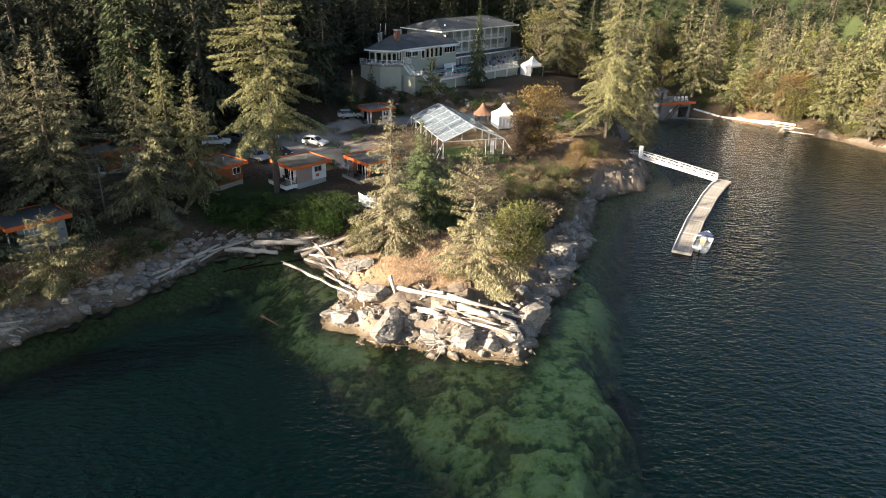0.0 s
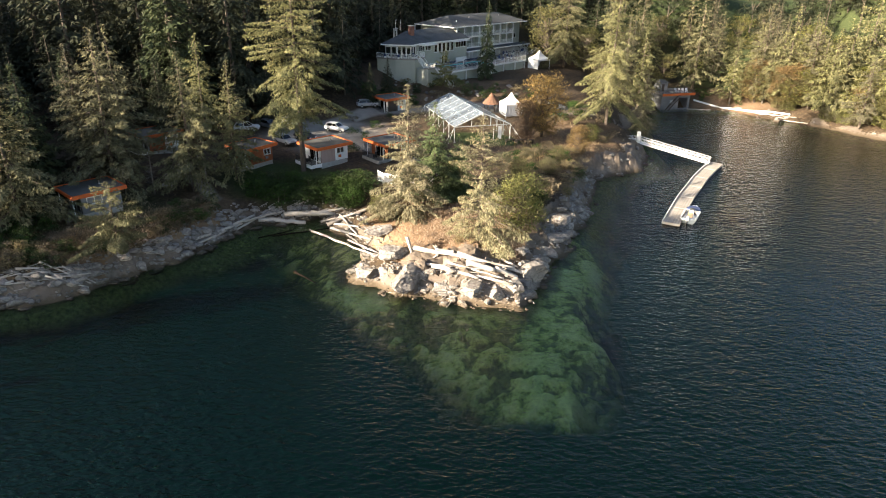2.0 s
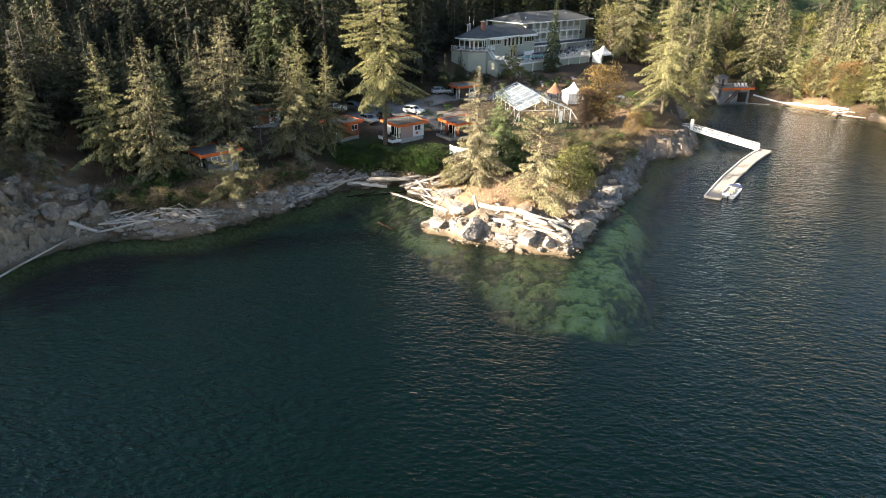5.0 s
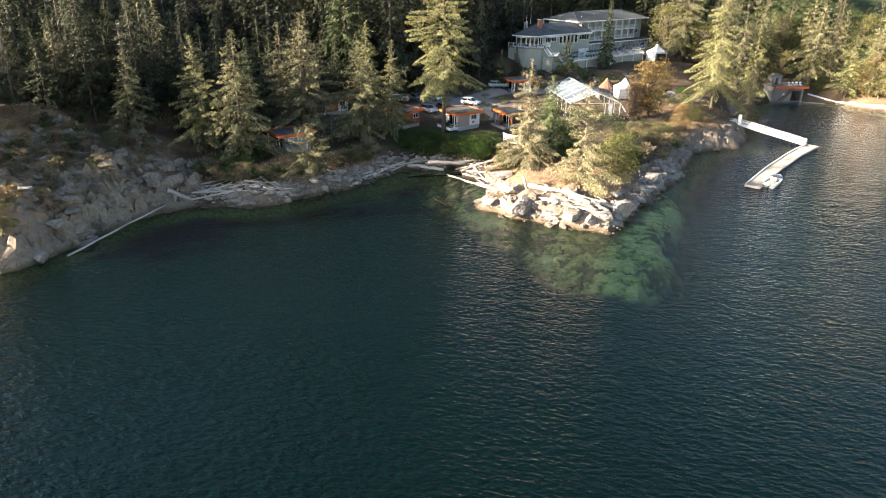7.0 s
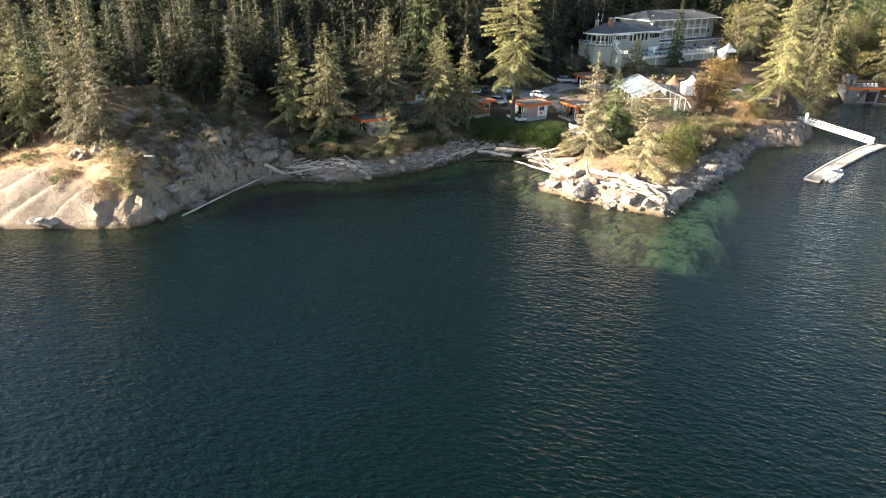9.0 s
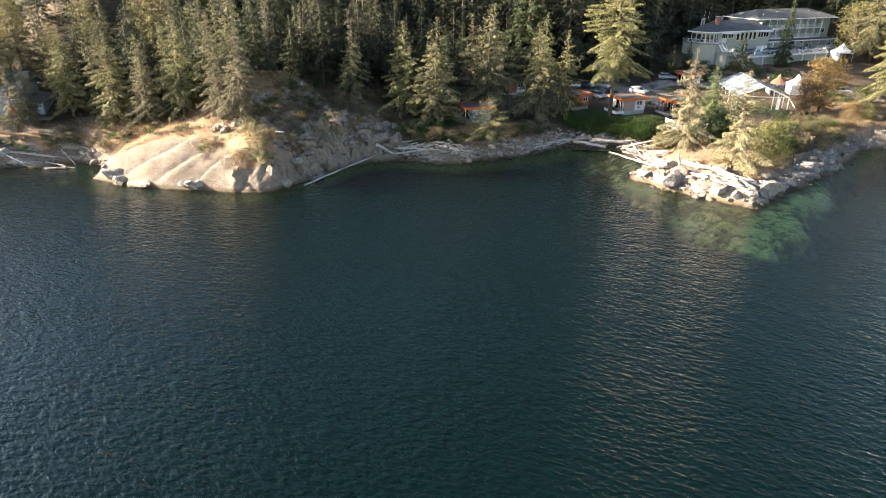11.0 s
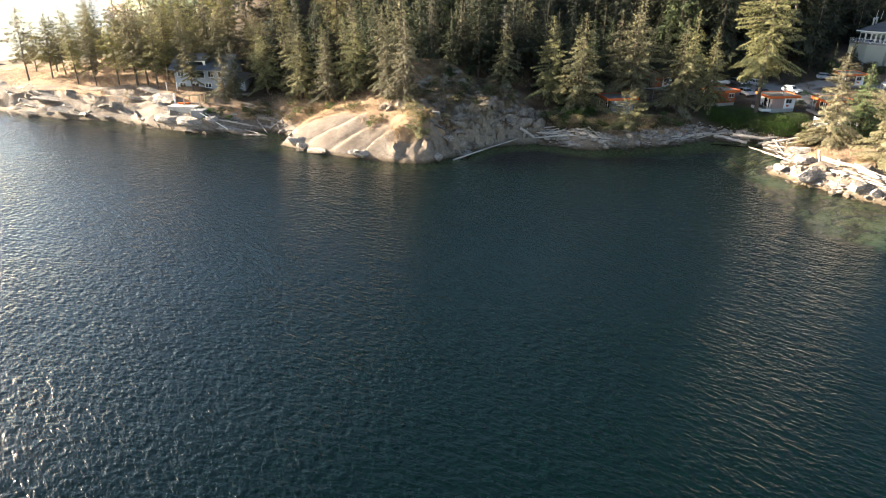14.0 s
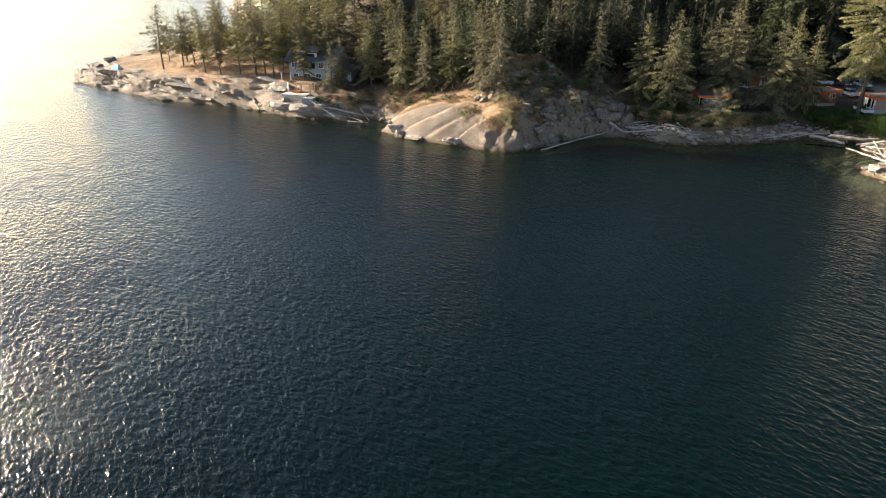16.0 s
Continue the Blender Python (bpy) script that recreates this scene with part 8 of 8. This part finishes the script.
MAT_GRASS = foliage_material("dry_grass", (0.2, 0.14, 0.085), (0.35, 0.26, 0.165), (0.48, 0.37, 0.25), 0.3)
grass(9000, lambda n: (sh.normal(0, 6, n), sh.normal(67, 5, n)), "tall dry golden grass on the point")
grass(52000, lambda n: (sh.normal(-70, 7, n), sh.normal(38, 12, n)), "dry golden grass tufts on the headland", 0.75, 0.56)
grass(9000, lambda n: (sh.normal(-97, 8, n), sh.normal(23, 4, n)), "dry golden grass above the shore ledges")
grass(20000, lambda n: (sh.uniform(-215, -122, n), sh.normal(4, 8, n)), "dry golden grass under the pines")
grass(4000, lambda n: (sh.normal(17, 7, n), sh.normal(102, 9, n)), "dry brown grass on the bank by the tent")
grass(16000, lambda n: (sh.normal(-44, 7, n), sh.normal(59, 5, n)), "dry brown grass above the cove rocks")

# ---- fences, walks and poles ----
fence = thing("board_fence", pose(0, 0, 0), "curved cream board fence on the grassy point", "fence")
ARC = [(-13.4, 84.0), (-12.2, 82.3), (-10.4, 81.6), (-8.4, 81.4), (-6.4, 81.8), (-4.6, 82.6), (-3.3, 83.6)]
BOARD = Shape().box(0, 1, -0.02, 0.02, 0, 0.37).mesh("board", MAT_TRIM)
for (ax, ay), (bx, by) in zip(ARC, ARC[1:]):
    L, a = math.hypot(bx - ax, by - ay), math.atan2(by - ay, bx - ax)
    z = ground_at((ax + bx) / 2, (ay + by) / 2)
    for k in range(4):
        part("board", BOARD, None, fence, m=Matrix.Translation((ax, ay, z + 0.15 + 0.4 * k)) @ Matrix.Rotation(a, 4, "Z") @ Matrix.Diagonal((L * 0.99, 1, 1, 1)))
    part("post", Shape().box(ax - 0.06, ax + 0.06, ay + 0.04, ay + 0.16, z - 0.4, z + 1.75), MAT_TRIM, fence)

walkway = thing("boardwalk", pose(0, 0, 0), "grey wooden walkway climbing between the cabins", "walkway")
WALK = [(-43.6, 76.5), (-43.5, 80.5), (-43.2, 84.5), (-42.8, 88.5)]
TREAD = Shape().box(0, 0.36, -0.85, 0.85, 0, 0.06).mesh("plank", MAT_BOARDS)
for (ax, ay), (bx, by) in zip(WALK, WALK[1:]):
    L, a = math.hypot(bx - ax, by - ay), math.atan2(by - ay, bx - ax)
    za, zb = ground_at(ax, ay) + 0.35, ground_at(bx, by) + 0.35
    for k in range(int(L / 0.4)):
        f = k * 0.4 / L
        part("plank", TREAD, None, walkway, m=Matrix.Translation((ax + (bx - ax) * f, ay + (by - ay) * f, za + (zb - za) * f)) @ Matrix.Rotation(a, 4, "Z"))
    s = Vector((-math.sin(a), math.cos(a), 0)) * 0.8
    for k in (-1, 1):
        part("stringer", Shape().beam(Vector((ax, ay, za - 0.12)) + s * k, Vector((bx, by, zb - 0.12)) + s * k, 0.08, 0.22), MAT_DARKWOOD, walkway)
    part("post", Shape().box(ax - 0.06, ax + 0.06, ay - 0.06, ay + 0.06, za - 1.2, za - 0.1), MAT_DARKWOOD, walkway)
    part("railing", Shape().beam(Vector((ax, ay, za + 0.95)) + s, Vector((bx, by, zb + 0.95)) + s, 0.06, 0.06).beam(Vector((ax, ay, za)) + s, Vector((ax, ay, za + 0.95)) + s, 0.06, 0.06), MAT_BOARDS, walkway)
for x, y, h in ((-40.5, 82.0, 3.6), (-37.6, 77.2, 4.6), (-37.2, 84.1, 3.2), (-52.0, 72.5, 3.5), (-47.0, 72.0, 3.8)):
    solid("wooden_pole", Shape().tube([(0, 0, -0.4), (0.05, 0, h * 0.5), (0, 0.04, h)], [0.14, 0.12, 0.09], 7), MAT_DEADWOOD, pose(x, y, ground_at(x, y)), "bare grey wooden pole on the slope", "pole", "poles on the slope", shade=True)

# stone-edged path on the far shore
kerb = thing("path_edging", pose(0, 0, 0), "pale timber edging of the path across the bay", "edging")
for (ax, ay), (bx, by) in zip([(62.1, 167.4), (68, 163.9), (73, 159.6), (77.5, 155.4)], [(67.8, 164.0), (72.8, 159.8), (77.3, 155.6), (81.0, 151.8)]):
    za, zb = ground_at(ax, ay) + 0.12, ground_at(bx, by) + 0.12
    part("timber", Shape().beam((ax, ay, za), (bx, by, zb), 0.35, 0.4), MAT_TRIM, kerb, bevel=0.02)
# path lights, bins and crates by the cabins
for x, y in ((-17.5, 99.5), (-16.4, 100.0), (-17.0, 98.6)):
    c = thing("garden_chair", pose(x, y, ground_at(x, y) + 0.02, 0, 0, x * 40), "grey garden chair beside the gravel path", "chair", "garden chairs")
    part("seat", Shape().box(-0.28, 0.28, -0.28, 0.28, 0.38, 0.45), MAT_STEEL, c, bevel=0.02)
    part("backrest", Shape().box(-0.28, 0.28, 0.24, 0.3, 0.45, 0.95), MAT_STEEL, c, bevel=0.02)
    for a in (-0.24, 0.24):
        for b in (-0.24, 0.24):
            part("leg", Shape().box(a - 0.025, a + 0.025, b - 0.025, b + 0.025, -0.08, 0.38), MAT_STEEL, c)

# kinds that were not planted
for k in [k for k in KINDS if k not in USED]:
    for o in (*KINDS[k].children_recursive, KINDS[k]):
        bpy.data.objects.remove(o)
